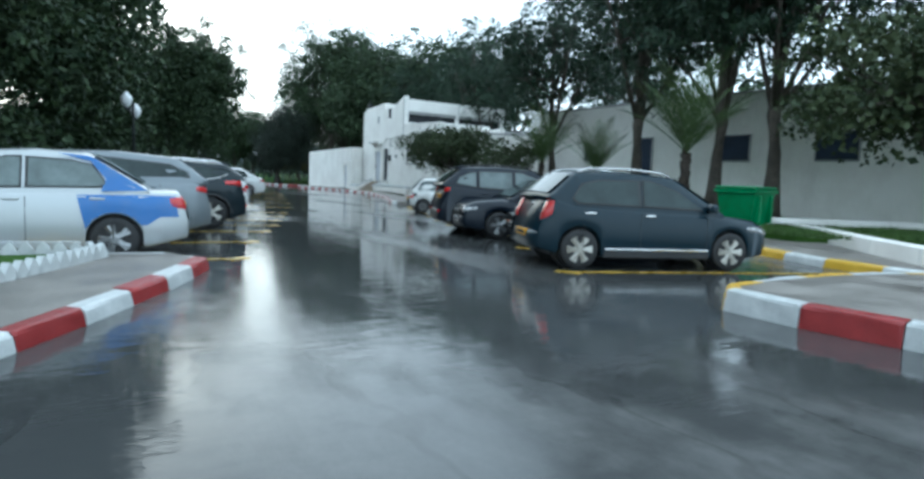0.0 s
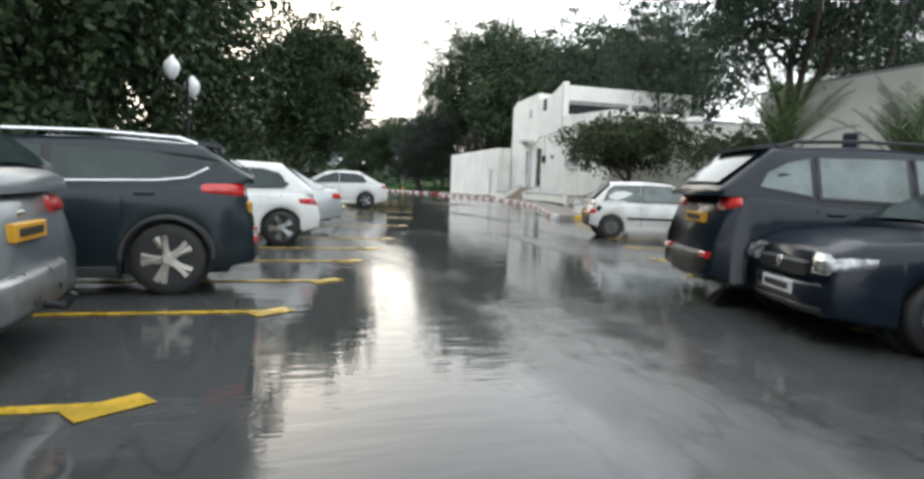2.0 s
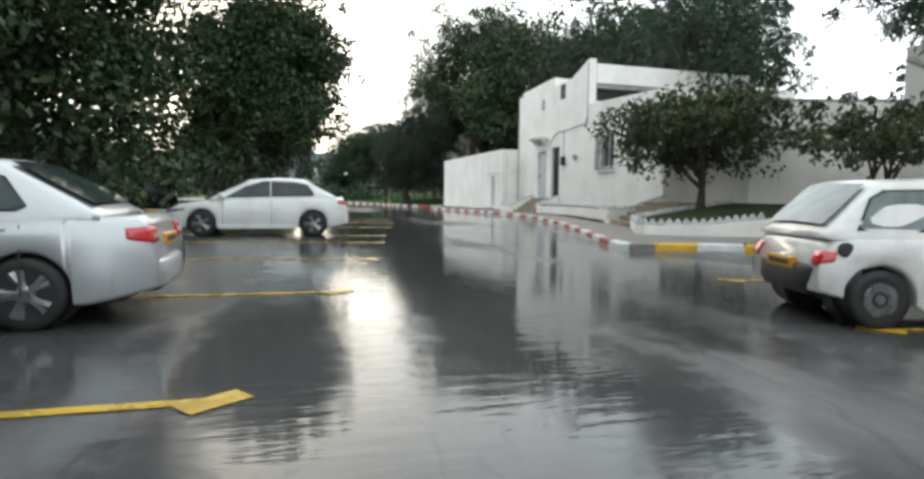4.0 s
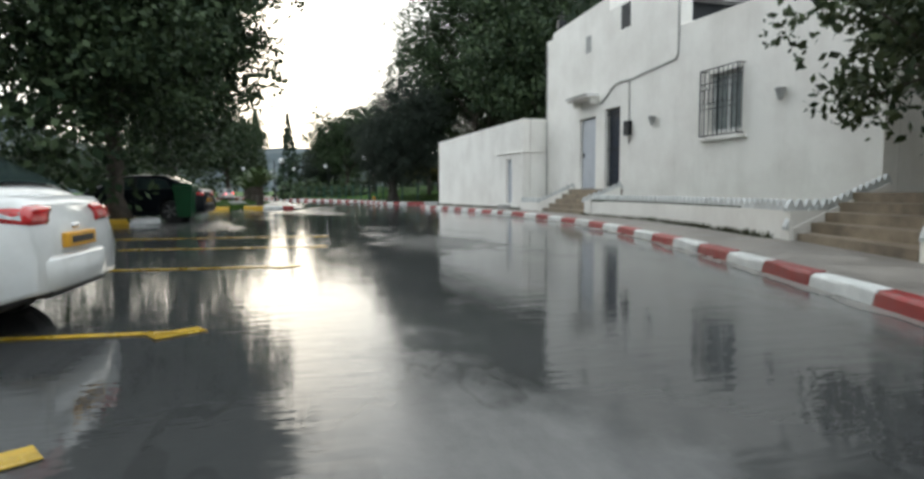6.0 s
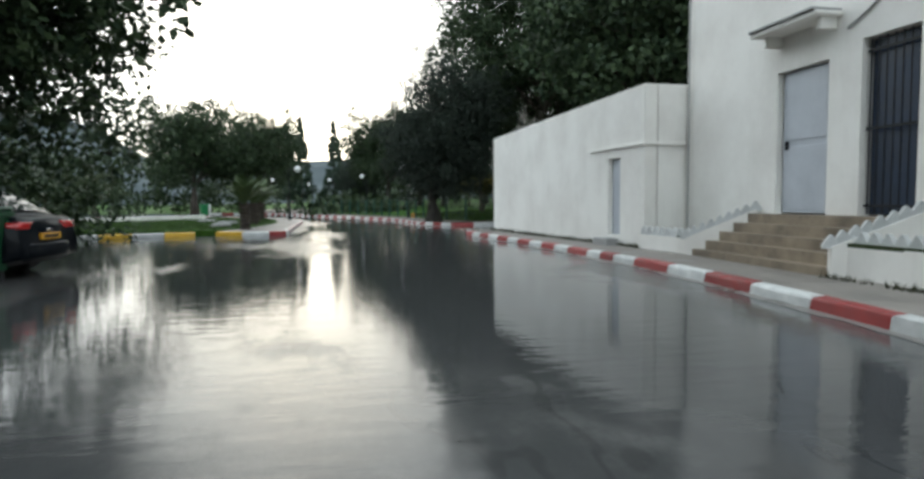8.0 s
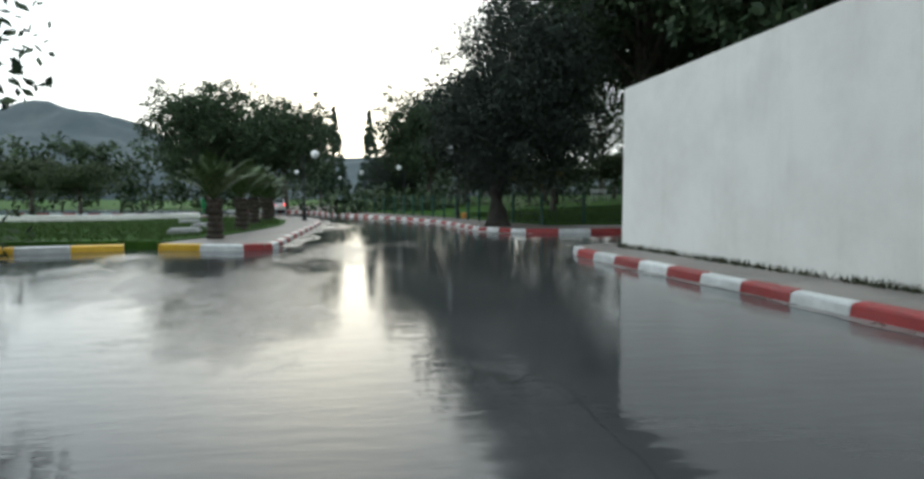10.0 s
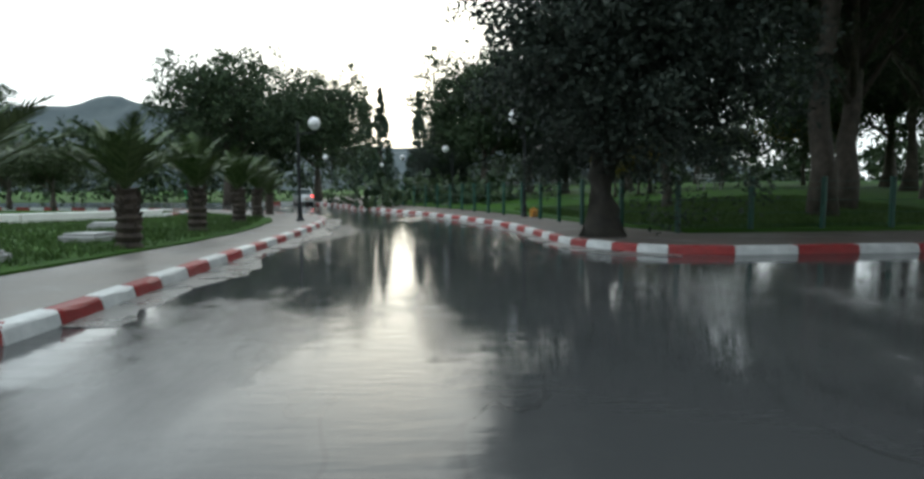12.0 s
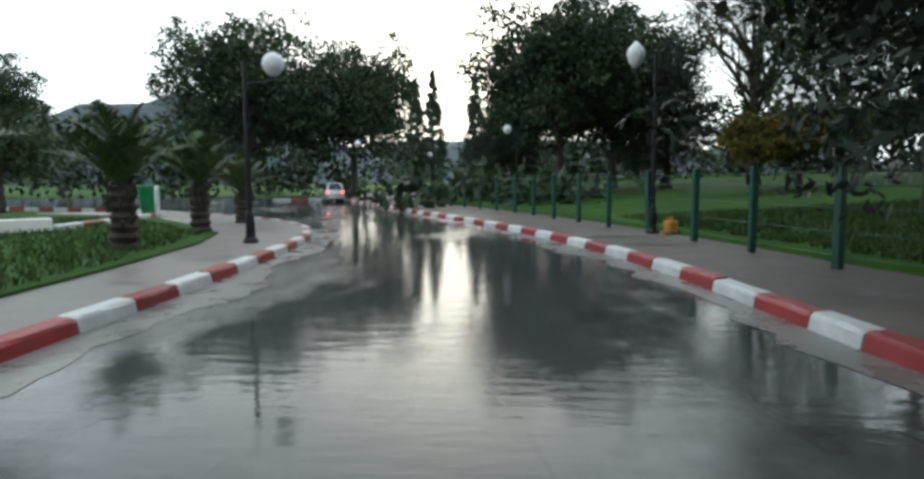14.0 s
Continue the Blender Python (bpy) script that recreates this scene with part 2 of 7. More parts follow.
# ---- mesh helpers ----
def mesh_of(name, bm, material, smooth=False):
    me = bpy.data.meshes.new(name)
    bm.normal_update()
    bm.to_mesh(me)
    bm.free()
    me.materials.append(material)
    if smooth:
        for f in me.polygons:
            f.use_smooth = True
    return me


def part(name, bm, material, parent=None, label="", smooth=False):
    ob = new(name, mesh_of(name, bm, material, smooth))
    ob.parent = parent
    return tagged(ob, label)


def piece(name, me, parent, m=None):
    ob = new(name, me)
    ob.parent = parent
    if m is not None:
        ob.matrix_basis = m
    return ob


def raw(verts, faces):
    bm = bmesh.new()
    vs = [bm.verts.new(v) for v in verts]
    for f in faces:
        bm.faces.new([vs[k] for k in f])
    return bm


def add_box(bm, lo, hi, bevel=0.0, m=None):
    res = bmesh.ops.create_cube(bm, size=1.0)
    vs = res["verts"]
    for v in vs:
        for k in range(3):
            v.co[k] = lo[k] if v.co[k] < 0 else hi[k]
    if bevel:
        es = list({e for v in vs for e in v.link_edges})
        out = bmesh.ops.bevel(bm, geom=es, offset=bevel, segments=1, profile=0.5, affect="EDGES")
        vs = list({v for f in out["faces"] for v in f.verts} | {v for v in vs if v.is_valid})
    if m is not None:
        bmesh.ops.transform(bm, matrix=m, verts=vs)
    return vs


def box(lo, hi, bevel=0.0, m=None):
    bm = bmesh.new()
    add_box(bm, lo, hi, bevel, m)
    return bm


def add_tube(bm, pts, radii, sides=8, cap=True):
    """A tapered tube through points."""
    rings = []
    up = Vector((0.13, 0.31, 0.94))
    for k, p in enumerate(pts):
        a, b = Vector(pts[max(k - 1, 0)]), Vector(pts[min(k + 1, len(pts) - 1)])
        d = (b - a).normalized()
        u = d.cross(up if abs(d.dot(up)) < 0.95 else Vector((1, 0, 0))).normalized()
        w = d.cross(u)
        rings.append([bm.verts.new(Vector(p) + radii[k] * (math.cos(2 * math.pi * j / sides) * u + math.sin(2 * math.pi * j / sides) * w)) for j in range(sides)])
    for r0, r1 in zip(rings, rings[1:]):
        for j in range(sides):
            bm.faces.new((r0[j], r0[(j + 1) % sides], r1[(j + 1) % sides], r1[j]))
    if cap:
        bm.faces.new(rings[0][::-1])
        bm.faces.new(rings[-1])


def lathe(profile, sides=24, axis="Z"):
    """A turned shape: profile of (radius, height)."""
    bm = bmesh.new()
    rings = []
    for r, h in profile:
        ring = []
        for j in range(sides):
            a = 2 * math.pi * j / sides
            p = (r * math.cos(a), r * math.sin(a), h) if axis == "Z" else (r * math.cos(a), h, r * math.sin(a))
            ring.append(bm.verts.new(p))
        rings.append(ring)
    for r0, r1 in zip(rings, rings[1:]):
        for j in range(sides):
            bm.faces.new((r0[j], r0[(j + 1) % sides], r1[(j + 1) % sides], r1[j]))
    bm.faces.new(rings[0][::-1])
    bm.faces.new(rings[-1])
    bmesh.ops.recalc_face_normals(bm, faces=bm.faces)
    return bm


def prism(outline, z0, z1):
    """An upright solid over a plan outline; z1 may be a function of x and y."""
    top = z1 if callable(z1) else (lambda x, y: z1)
    n = len(outline)
    verts = [(x, y, z0) for x, y in outline] + [(x, y, top(x, y)) for x, y in outline]
    faces = [tuple(range(n))[::-1], tuple(range(n, 2 * n))] + [(k, (k + 1) % n, n + (k + 1) % n, n + k) for k in range(n)]
    bm = raw(verts, faces)
    bmesh.ops.recalc_face_normals(bm, faces=bm.faces)
    return bm


def along(line, step, start=0.0):
    """Points every step metres along a polyline, as (place, direction)."""
    pts = [Vector(p) for p in line]
    out, need = [], start
    for a, b in zip(pts, pts[1:]):
        d = b - a
        ln = d.length
        while need <= ln:
            out.append((a + d * (need / ln), d.normalized()))
            need += step
        need -= ln
    return out


def smooth_line(line, rounds=2):
    pts = [Vector(p) for p in line]
    for _ in range(rounds):
        q = [pts[0]]
        for a, b in zip(pts, pts[1:]):
            q += [a.lerp(b, 0.25), a.lerp(b, 0.75)]
        pts = q + [pts[-1]]
    return pts


def root(name, m, label, category, group="", kind=""):
    ob = new(name)
    ob.empty_display_size = 0.2
    ob.matrix_basis = m
    return tagged(ob, label, category, group, kind)


# ---- ground: the wet lot and road, one sheet to the horizon ----
def gz(y):
    """Height of the lot: it lies a little lower in the south and rises to the road."""
    f = min(1.0, max(0.0, (y - 30) / 16))
    return -0.03 + 0.085 * f * f * (3 - 2 * f)


def drape(bm, tops=None):
    """Cut a flat mesh across the slope and let it follow the lot's height."""
    for y in range(30, 48, 2):
        bmesh.ops.bisect_plane(bm, geom=bm.verts[:] + bm.edges[:] + bm.faces[:], plane_co=(0, y, 0), plane_no=(0, 1, 0))
    for v in bm.verts:
        if tops is None or v.co.z > tops:
            v.co.z += gz(v.co.y)
    return bm


def ground_sheet():
    xs = [-2500, -900, -300, -120] + list(range(-60, 81, 4)) + [140, 320, 900, 2500]
    ys = [-2500, -800, -200, -60] + list(range(-30, 141, 4)) + [200, 400, 1000, 2500]
    verts = [(x, y, gz(y) - 0.02) for y in ys for x in xs]
    w = len(xs)
    faces = [(j * w + i, j * w + i + 1, (j + 1) * w + i + 1, (j + 1) * w + i) for j in range(len(ys) - 1) for i in range(w - 1)]
    return raw(verts, faces)


ground = part("ground", ground_sheet(), M["grass"])
ground.location.z = -0.02
tagged(ground, "grassy ground that runs to the horizon", "ground", kind="structure")


def sheet(outline, z):
    return raw([(x, y, z) for x, y in outline], [tuple(range(len(outline)))])


road = part("road", drape(sheet([(-16, -45), (34, -45), (34, 66), (26, 71.5), (18.6, 71.6), (17.9, 76), (16.8, 81), (14.6, 88), (11, 97), (6, 107), (-2, 113), (-24, 118), (-26, 98), (-8, 96.5), (4, 91.5), (8.6, 87.2), (10.6, 83.5), (11.3, 79), (11.3, 64.4), (-16, 64.0)], 0.0)), M["asphalt"])
tagged(road, "wet dark asphalt of the car park and road, with puddles", "road", kind="structure")


def area(name, outline, z, material, label, category, thick=None):
    bm = drape(prism(outline, -0.5, z), -0.4)
    ob = part(name, bm, material)
    return tagged(ob, label, category, kind="structure")


KERB_H = 0.15
PAVE = KERB_H + 0.05  # pavement level along the road in the north


def kerb_block(length, high=KERB_H, seed=0):
    """One kerb stone along x, its road face at y = 0, its back at y = -0.16, with a battered face, a worn front top edge and chipped ends."""
    rnd = random.Random(seed * 977 + int(length * 100))
    prof = [(0.012, -0.12), (0.010, 0.0), (0.0, high - 0.04), (-0.012, high - 0.012), (-0.04, high), (-0.17, high), (-0.17, -0.12)]
    g = 0.006
    n = len(prof)
    cuts = [g, g + 0.03, length * 0.36, length * 0.68, length - g - 0.03, length - g]
    verts = []
    for c, x in enumerate(cuts):
        end = c in (0, len(cuts) - 1)
        for k, (y, z) in enumerate(prof):
            wear = rnd.uniform(0.0, 0.010) + (0.008 if end else 0.0)
            verts.append((x, y - (wear if k in (2, 3) else 0.0), z - (wear if k in (3, 4) else 0.0)))
    last = (len(cuts) - 1) * n
    faces = [tuple(range(n)), tuple(range(last, last + n))[::-1]]
    for c in range(len(cuts) - 1):
        q = c * n
        faces += [(q + k, q + (k + 1) % n, q + n + (k + 1) % n, q + n + k) for k in range(n)]
    bm = raw(verts, faces)
    bmesh.ops.recalc_face_normals(bm, faces=bm.faces)
    return bm


KERB_MESH = {}


def at_arc(pts, s):
    for a, b in zip(pts, pts[1:]):
        d = (b - a).length
        if s <= d:
            return a + (b - a) * (s / max(d, 1e-6))
        s -= d
    return pts[-1].copy()


def run(start, step, end):
    """Joints from start to just short of end."""
    return [start + step * k for k in range(int((end - start) / step + 0.5))]


def kerb(name, line, step, colours, label, first=0, flip=False, start=0.0, joints=None, high=KERB_H):
    """A row of painted kerb stones on a plan line; the road lies to the line's left, or to its right when flipped."""
    thing = root(name, Matrix.Identity(4), label, "kerb", kind="structure")
    pts = smooth_line([(*p, 0.0) for p in line])
    if joints:
        pts = [(at_arc(pts, q), 0) for q in joints]
    else:
        pts = along(pts, step, start)
    for k, ((a, _), (b, _)) in enumerate(zip(pts, pts[1:])):
        d = b - a
        ln = round(d.length, 2)
        c = colours[(k + first) % len(colours)]
        kind = (ln, c, high, k % 3)
        if kind not in KERB_MESH:
            KERB_MESH[kind] = mesh_of("kerb_stone", kerb_block(ln, high, k % 3), M[c])
        ang = math.degrees(math.atan2(d.y, d.x))
        m = pose(a.x, a.y, gz(a.y) + random.uniform(-0.008, 0.006), 0, 0, ang + random.uniform(-0.4, 0.4))
        if flip:
            m = pose(b.x, b.y, gz(b.y) + random.uniform(-0.008, 0.006), 0, 0, ang + 180 + random.uniform(-0.4, 0.4))
        piece("kerb_stone", KERB_MESH[kind], thing, m)
    return thing


# kerb lines, on the road side
R1 = [(14.75, 30.75), (15.0, 31.9), (15.45, 33.4), (15.98, 34.8), (16.5, 36.4), (17.02, 38.0), (17.6, 40.1), (18.22, 42.7), (18.70, 45.5), (19.0, 49.0), (19.0, 52.0), (18.78, 55.0), (18.5, 58.0), (18.2, 60.6), (18.1, 61.9), (18.35, 62.7), (19.2, 63.1)]
R2 = [(34, 71.2), (29, 70.3), (25.5, 69.65), (21.4, 69.45), (19.2, 69.45), (18.5, 69.95), (17.9, 70.9), (17.55, 71.9), (17.35, 74.6), (17.1, 76.6), (16.65, 78.8), (15.75, 81.8), (14.7, 84.6), (13.4, 87.7), (11.4, 92.4), (9.5, 97.5), (7.4, 103), (4.0, 108)]
L2 = [(9.35, 64.25), (11.2, 63.7), (11.85, 63.75), (11.9, 64.6), (11.85, 67), (11.76, 71), (11.72, 75), (11.5, 79), (10.95, 82.0), (9.6, 84.6), (7.2, 87.4), (3.0, 91.0)]
L1 = [(2.0, 60.2), (4.4, 62.9), (6.6, 63.6), (8.4, 64.15), (9.4, 64.25)]

area("pavement", [(14.92, 30.95), (15.16, 31.85), (15.60, 33.35), (16.13, 34.74), (16.65, 36.34), (17.17, 37.94), (17.75, 40.05), (18.37, 42.65), (18.85, 45.45), (19.15, 49.0), (19.15, 52.0), (18.93, 55.0), (18.65, 58.0), (18.35, 60.6), (18.25, 61.9), (18.5, 62.6), (19.3, 63.0), (23, 63.2), (23, 31.0)], KERB_H - 0.006, M["paving"], "wet grey concrete pavement beside the white building", "pavement")
area("verge", [(17.7, 71.9), (18.05, 71.0), (18.6, 70.15), (19.25, 69.63), (21.4, 69.63), (25.5, 69.85), (34, 71.4), (60, 74), (60, 110), (20, 140), (2, 140), (4.3, 108.3), (7.55, 103.1), (9.7, 97.5), (11.6, 92.4), (13.6, 87.7), (14.9, 84.6), (15.93, 81.8), (16.83, 78.8), (17.27, 76.6), (17.52, 74.6)], KERB_H - 0.006, M["earth"], "wet earth and paving verge along the road", "pavement")
area("footpath", [(9.4, 64.45), (11.2, 63.9), (11.7, 63.95), (11.72, 67), (11.6, 71), (11.55, 75), (11.3, 79), (10.8, 81.9), (9.4, 84.4), (7.0, 87.2), (3.0, 90.8), (-2, 90), (8.5, 78), (9.6, 70)], KERB_H - 0.006, M["paving"], "pale wet paved footpath along the road", "pavement")


def lawn(name, outline, z, label):
    return area(name, outline, z, M["grass"], label, "lawn")


lawn("lawn_north_west", [(9.2, 64.6), (9.95, 66.8), (10.2, 69), (10.42, 71), (10.5, 73.4), (10.35, 75.5), (9.95, 78.5), (9.3, 80.6), (7.5, 83), (4, 87), (-40, 100), (-45, 64.8), (8.7, 64.8)], KERB_H + 0.03, "wet mown lawn with small palms beside the footpath")
FENCE = [(40, 74.2), (31, 73.3), (25.5, 72.8), (20.35, 72.55), (19.55, 74.0), (18.98, 75.5), (18.69, 77.2), (18.3, 79.6), (18.05, 80.6), (17.5, 82.4), (16.8, 85.0), (15.8, 88.4), (14.2, 92.4), (12.4, 96.4), (10.8, 100.0)]


def east_z(x, y):
    """The lawn behind the fence: level with the verge at the fence, rising away from it."""
    q, near = Vector((x, y)), 1e9
    for a, b in zip(FENCE, FENCE[1:]):
        a, b = Vector(a), Vector(b)
        f = min(1.0, max(0.0, (q - a).dot(b - a) / (b - a).length_squared))
        near = min(near, (q - a - (b - a) * f).length)
    return PAVE + 0.05 + 0.052 * min(near, 26.0)


def rising_lawn():
    bm = sheet([(20.55, 72.4), (25.6, 72.65), (40, 74.0), (60, 76), (60, 130), (12, 130), (13.0, 96.6), (16.2, 88.6), (17.3, 85.0), (18.0, 82.4), (18.5, 80.6), (19.1, 77.3), (19.4, 75.6), (19.9, 74.2)], 0.0)
    for k in range(0, 50, 2):
        for co, no in (((12 + k, 0, 0), (1, 0, 0)), ((0, 73 + k, 0), (0, 1, 0))):
            bmesh.ops.bisect_plane(bm, geom=bm.verts[:] + bm.edges[:] + bm.faces[:], plane_co=co, plane_no=no)
    for v in bm.verts:
        v.co.z = east_z(v.co.x, v.co.y)
    skirt = bmesh.ops.extrude_edge_only(bm, edges=[e for e in bm.edges if e.is_boundary])
    for v in skirt["geom"]:
        if isinstance(v, bmesh.types.BMVert):
            v.co.z = -0.3
    bmesh.ops.recalc_face_normals(bm, faces=bm.faces)
    return bm


tagged(part("lawn_east", rising_lawn(), M["grass"], smooth=True), "wet green lawn that rises behind the fence", "lawn", kind="structure")
lawn("lawn_south_east", [(16.6, 12.6), (27, 7), (30, 12), (30, 30.3), (20.4, 30.3), (19.9, 27), (18.6, 20.4), (17.2, 16)], 0.36, "raised wet lawn in front of the white wing")

kerb("kerb_building", R1, 1.01, ("white", "red"), "red and white painted kerb along the building",
     joints=run(0.42, 0.99, 15.2) + [15.27, 16.35, 17.46, 18.55, 19.61, 20.76, 21.58, 22.14, 22.73, 23.67, 24.4, 25.17] + run(25.95, 0.8, 33))
kerb("kerb_east", R2, 0.95, ("red", "white"), "red and white painted kerb round the lawn corner",
     joints=run(0.85, 1.1, 14.05) + [14.05, 15.16, 15.71, 16.25, 16.9, 17.43, 18.05, 18.66] + run(19.27, 0.83, 64))
kerb("kerb_west", L2, 0.95, ("yellow", "white") + ("red", "white") * 30, "white, red and yellow painted kerb of the footpath", flip=True,
     joints=[0.0, 1.0, 2.0, 2.75, 3.4, 4.05, 4.7] + run(5.34, 0.79, 32))
kerb("kerb_gateway", L1, 1.0, ("white", "yellow"), "yellow and white painted kerb before the lawn", flip=True)
kerb("kerb_far", [(3.0, 91.0), (-4, 95), (-12, 97)], 1.0, ("white", "red"), "red and white kerb at the far bend", flip=True)
kerb("kerb_bend", [(11.5, 112), (4.0, 109), (0.0, 108.5)], 1.2, ("red", "white"), "red and white kerb across the far bend")



def gutter(name, line, wide, side, seed, label):
    """A thin ragged spread of washed-out silt on the asphalt along a kerb."""
    pts = along(smooth_line([(*p, 0.0) for p in line]), 0.25)
    verts, faces = [], []
    for k, (p, d) in enumerate(pts):
        q = Vector((-d.y, d.x, 0)) * side
        w = wide * (0.75 + 0.9 * noise.noise(Vector((k * 0.11, seed, 0))) + 0.35 * noise.noise(Vector((k * 0.55, seed, 3))))
        w = max(0.08, w)
        for f in (0.0, 0.5, 1.0):
            r = p + q * (w * f)
            verts.append((r.x, r.y, gz(r.y) + 0.004 + 0.006 * (1 - f)))
    for k in range(len(pts) - 1):
        for c in (0, 1):
            a = 3 * k + c
            faces.append((a, a + 1, a + 4, a + 3))
    bm = raw(verts, faces)
    bmesh.ops.recalc_face_normals(bm, faces=bm.faces)
    if bm.faces[0].normal.z < 0:
        bmesh.ops.reverse_faces(bm, faces=bm.faces)
    return tagged(part(name, bm, M["silt"]), label, "road edge", kind="structure")


gutter("gutter_west", L2[3:], 0.62, -1, 2.0, "pale wet silt along the footpath kerb")
gutter("gutter_east", R2[4:-2], 0.55, 1, 5.0, "pale wet silt along the lawn kerb")
gutter("gutter_building", R1[2:14], 0.22, 1, 8.0, "thin wet silt along the building kerb")

# islands at the mouth of the car park
area("island_west", [(-4.88, 7.2), (1.55, 7.3), (2.43, 8.65), (2.72, 9.1), (3.24, 10.12), (3.60, 10.82), (3.92, 11.5), (4.25, 12.4), (4.0, 12.98), (-4.88, 13.2)], KERB_H - 0.006, M["paving"], "wet paved island at the car park mouth", "pavement")
kerb("kerb_island_west", [(4.40, 12.42), (4.07, 11.49), (3.74, 10.81), (3.40, 10.11), (3.1, 9.53), (2.83, 9.05), (2.4, 8.35), (1.6, 7.2), (0.85, 6.3)], 0.72, ("red", "white"), "red and white painted kerb of the island")
kerb("kerb_island_west", [(4.40, 12.42), (4.25, 12.95), (3.7, 13.13), (0.85, 13.2)], 0.8, ("white", "white", "yellow"), "white end of the island kerb", flip=True)
area("island_east", [(9.30, 4.07), (9.09, 6.36), (8.92, 7.18), (8.80, 7.90), (8.84, 8.36), (9.16, 8.62), (11.43, 8.80), (13.28, 8.2), (20, 6), (20, 4)], 0.214, M["paving"], "wet paved island beside the parking bays", "pavement")
kerb("kerb_island_east", [(8.70, 8.46), (8.65, 7.91), (8.77, 7.15), (8.93, 6.36), (9.15, 4.07)], 0.78, ("white", "red"), "red and white painted kerb of the island", flip=True, high=0.22)
kerb("kerb_island_east", [(8.70, 8.46), (8.95, 8.76), (11.52, 8.95), (13.28, 8.34)], 0.48, ("yellow",) * 2 + ("white", "white", "yellow", "yellow") * 4, "yellow and white end of the island kerb", high=0.22)
kerb("kerb_bays", [(13.75, 8.4), (13.52, 9.25), (13.52, 9.95), (13.82, 10.85), (14.3, 12.0), (14.75, 14.21), (15.75, 19.41), (16.81, 24.35), (18.0, 30.2), (16.6, 30.9), (15.1, 30.95)], 0.95, ("white", "yellow"), "yellow and white painted kerb at the head of the bays")
area("planted_strip", [(13.92, 8.4), (13.70, 9.25), (13.70, 9.95), (14.0, 10.8), (14.46, 11.95), (14.93, 14.21), (15.93, 19.41), (16.99, 24.35), (18.2, 30.4), (23, 30.4), (30, 20), (27, 6)], KERB_H - 0.006, M["paving"], "wet pale paving between the bays and the lawn", "pavement")


# ---- yellow bay lines ----
def bay_line(tip, ang, length, tick):
    """A painted bay line with a bent tick at its aisle end, a few millimetres thick."""
    bm = bmesh.new()
    add_box(bm, (0, -0.045, 0.003), (length, 0.045, 0.007))
    add_box(bm, (-0.24, -0.085, 0.004), (0.11, 0.085, 0.008), m=pose(0.06, 0.06 * tick, 0, 0, 0, 38 * tick))
    ob = part("bay_line", bm, M["line"])
    rise = gz(tip[1] + math.sin(radians(ang)) * length) - gz(tip[1])
    ob.matrix_basis = pose(tip[0], tip[1], gz(tip[1]) + 0.002, 0, 0, ang) @ Matrix.Rotation(-math.atan2(rise, length), 4, "Y")
    return tagged(ob, "worn yellow painted parking bay line", "road marking", "parking bay lines")


for x, y in ((4.88, 13.27), (5.4, 15.4), (6.05, 17.4), (6.57, 18.9), (6.98, 20.5), (7.43, 22.0), (7.9, 23.7), (8.82, 27.1), (9.6, 30.4), (10.25, 33.7), (10.6, 35.7), (11.35, 39.1), (11.85, 41.6), (12.05, 43.8)):
    bay_line((x, y), 178 if y < 30 else 172, 4.3, 1)
for x, y in ((8.8, 11.0), (10.0, 13.7), (10.8, 16.1), (11.3, 18.95), (11.83, 20.6), (12.42, 22.4), (13.0, 24.2), (13.9, 27.0)):
    bay_line((x, y), -17, 4.2, -1)


# ---- the white building ----
WX = 21.24


def wall_with_holes(name, x, y0, y1, z0, top, holes, thick=0.35, label="", along_x=False):
    """An upright wall in the plane x (outer face towards -x), from y0 to y1, with openings right through it."""
    ys = sorted({y0, y1, *[h[0] for h in holes], *[h[1] for h in holes], *[p[0] for p in top]})
    def topz(y):
        for (a, za), (b, zb) in zip(top, top[1:]):
            if a <= y <= b:
                return za + (zb - za) * (y - a) / max(b - a, 1e-6)
        return top[-1][1]
    bm = bmesh.new()
    for a, b in zip(ys, ys[1:]):
        mid = (a + b) / 2
        cuts = sorted((h[2], h[3]) for h in holes if h[0] <= mid <= h[1])
        ta, tb = topz(a + 1e-4), topz(b - 1e-4)
        z = z0
        spans = []
        for lo, hi in cuts:
            spans.append((z, lo, lo))
            z = hi
        spans.append((z, ta, tb))
        for lo, ha, hb in spans:
            v = [bm.verts.new(p) for p in ((x, a, lo), (x, b, lo), (x, b, hb), (x, a, ha), (x + thick, a, lo), (x + thick, b, lo), (x + thick, b, hb), (x + thick, a, ha))]
            for f in ((0, 1, 2, 3), (4, 7, 6, 5), (0, 4, 5, 1), (3, 2, 6, 7), (0, 3, 7, 4), (1, 5, 6, 2)):
                bm.faces.new([v[k] for k in f])
    bmesh.ops.remove_doubles(bm, verts=bm.verts, dist=0.0005)
    bmesh.ops.recalc_face_normals(bm, faces=bm.faces)
    return bm


house = root("white_building", Matrix.Identity(4), "two-storey whitewashed building with flat parapets and a blue door", "building")
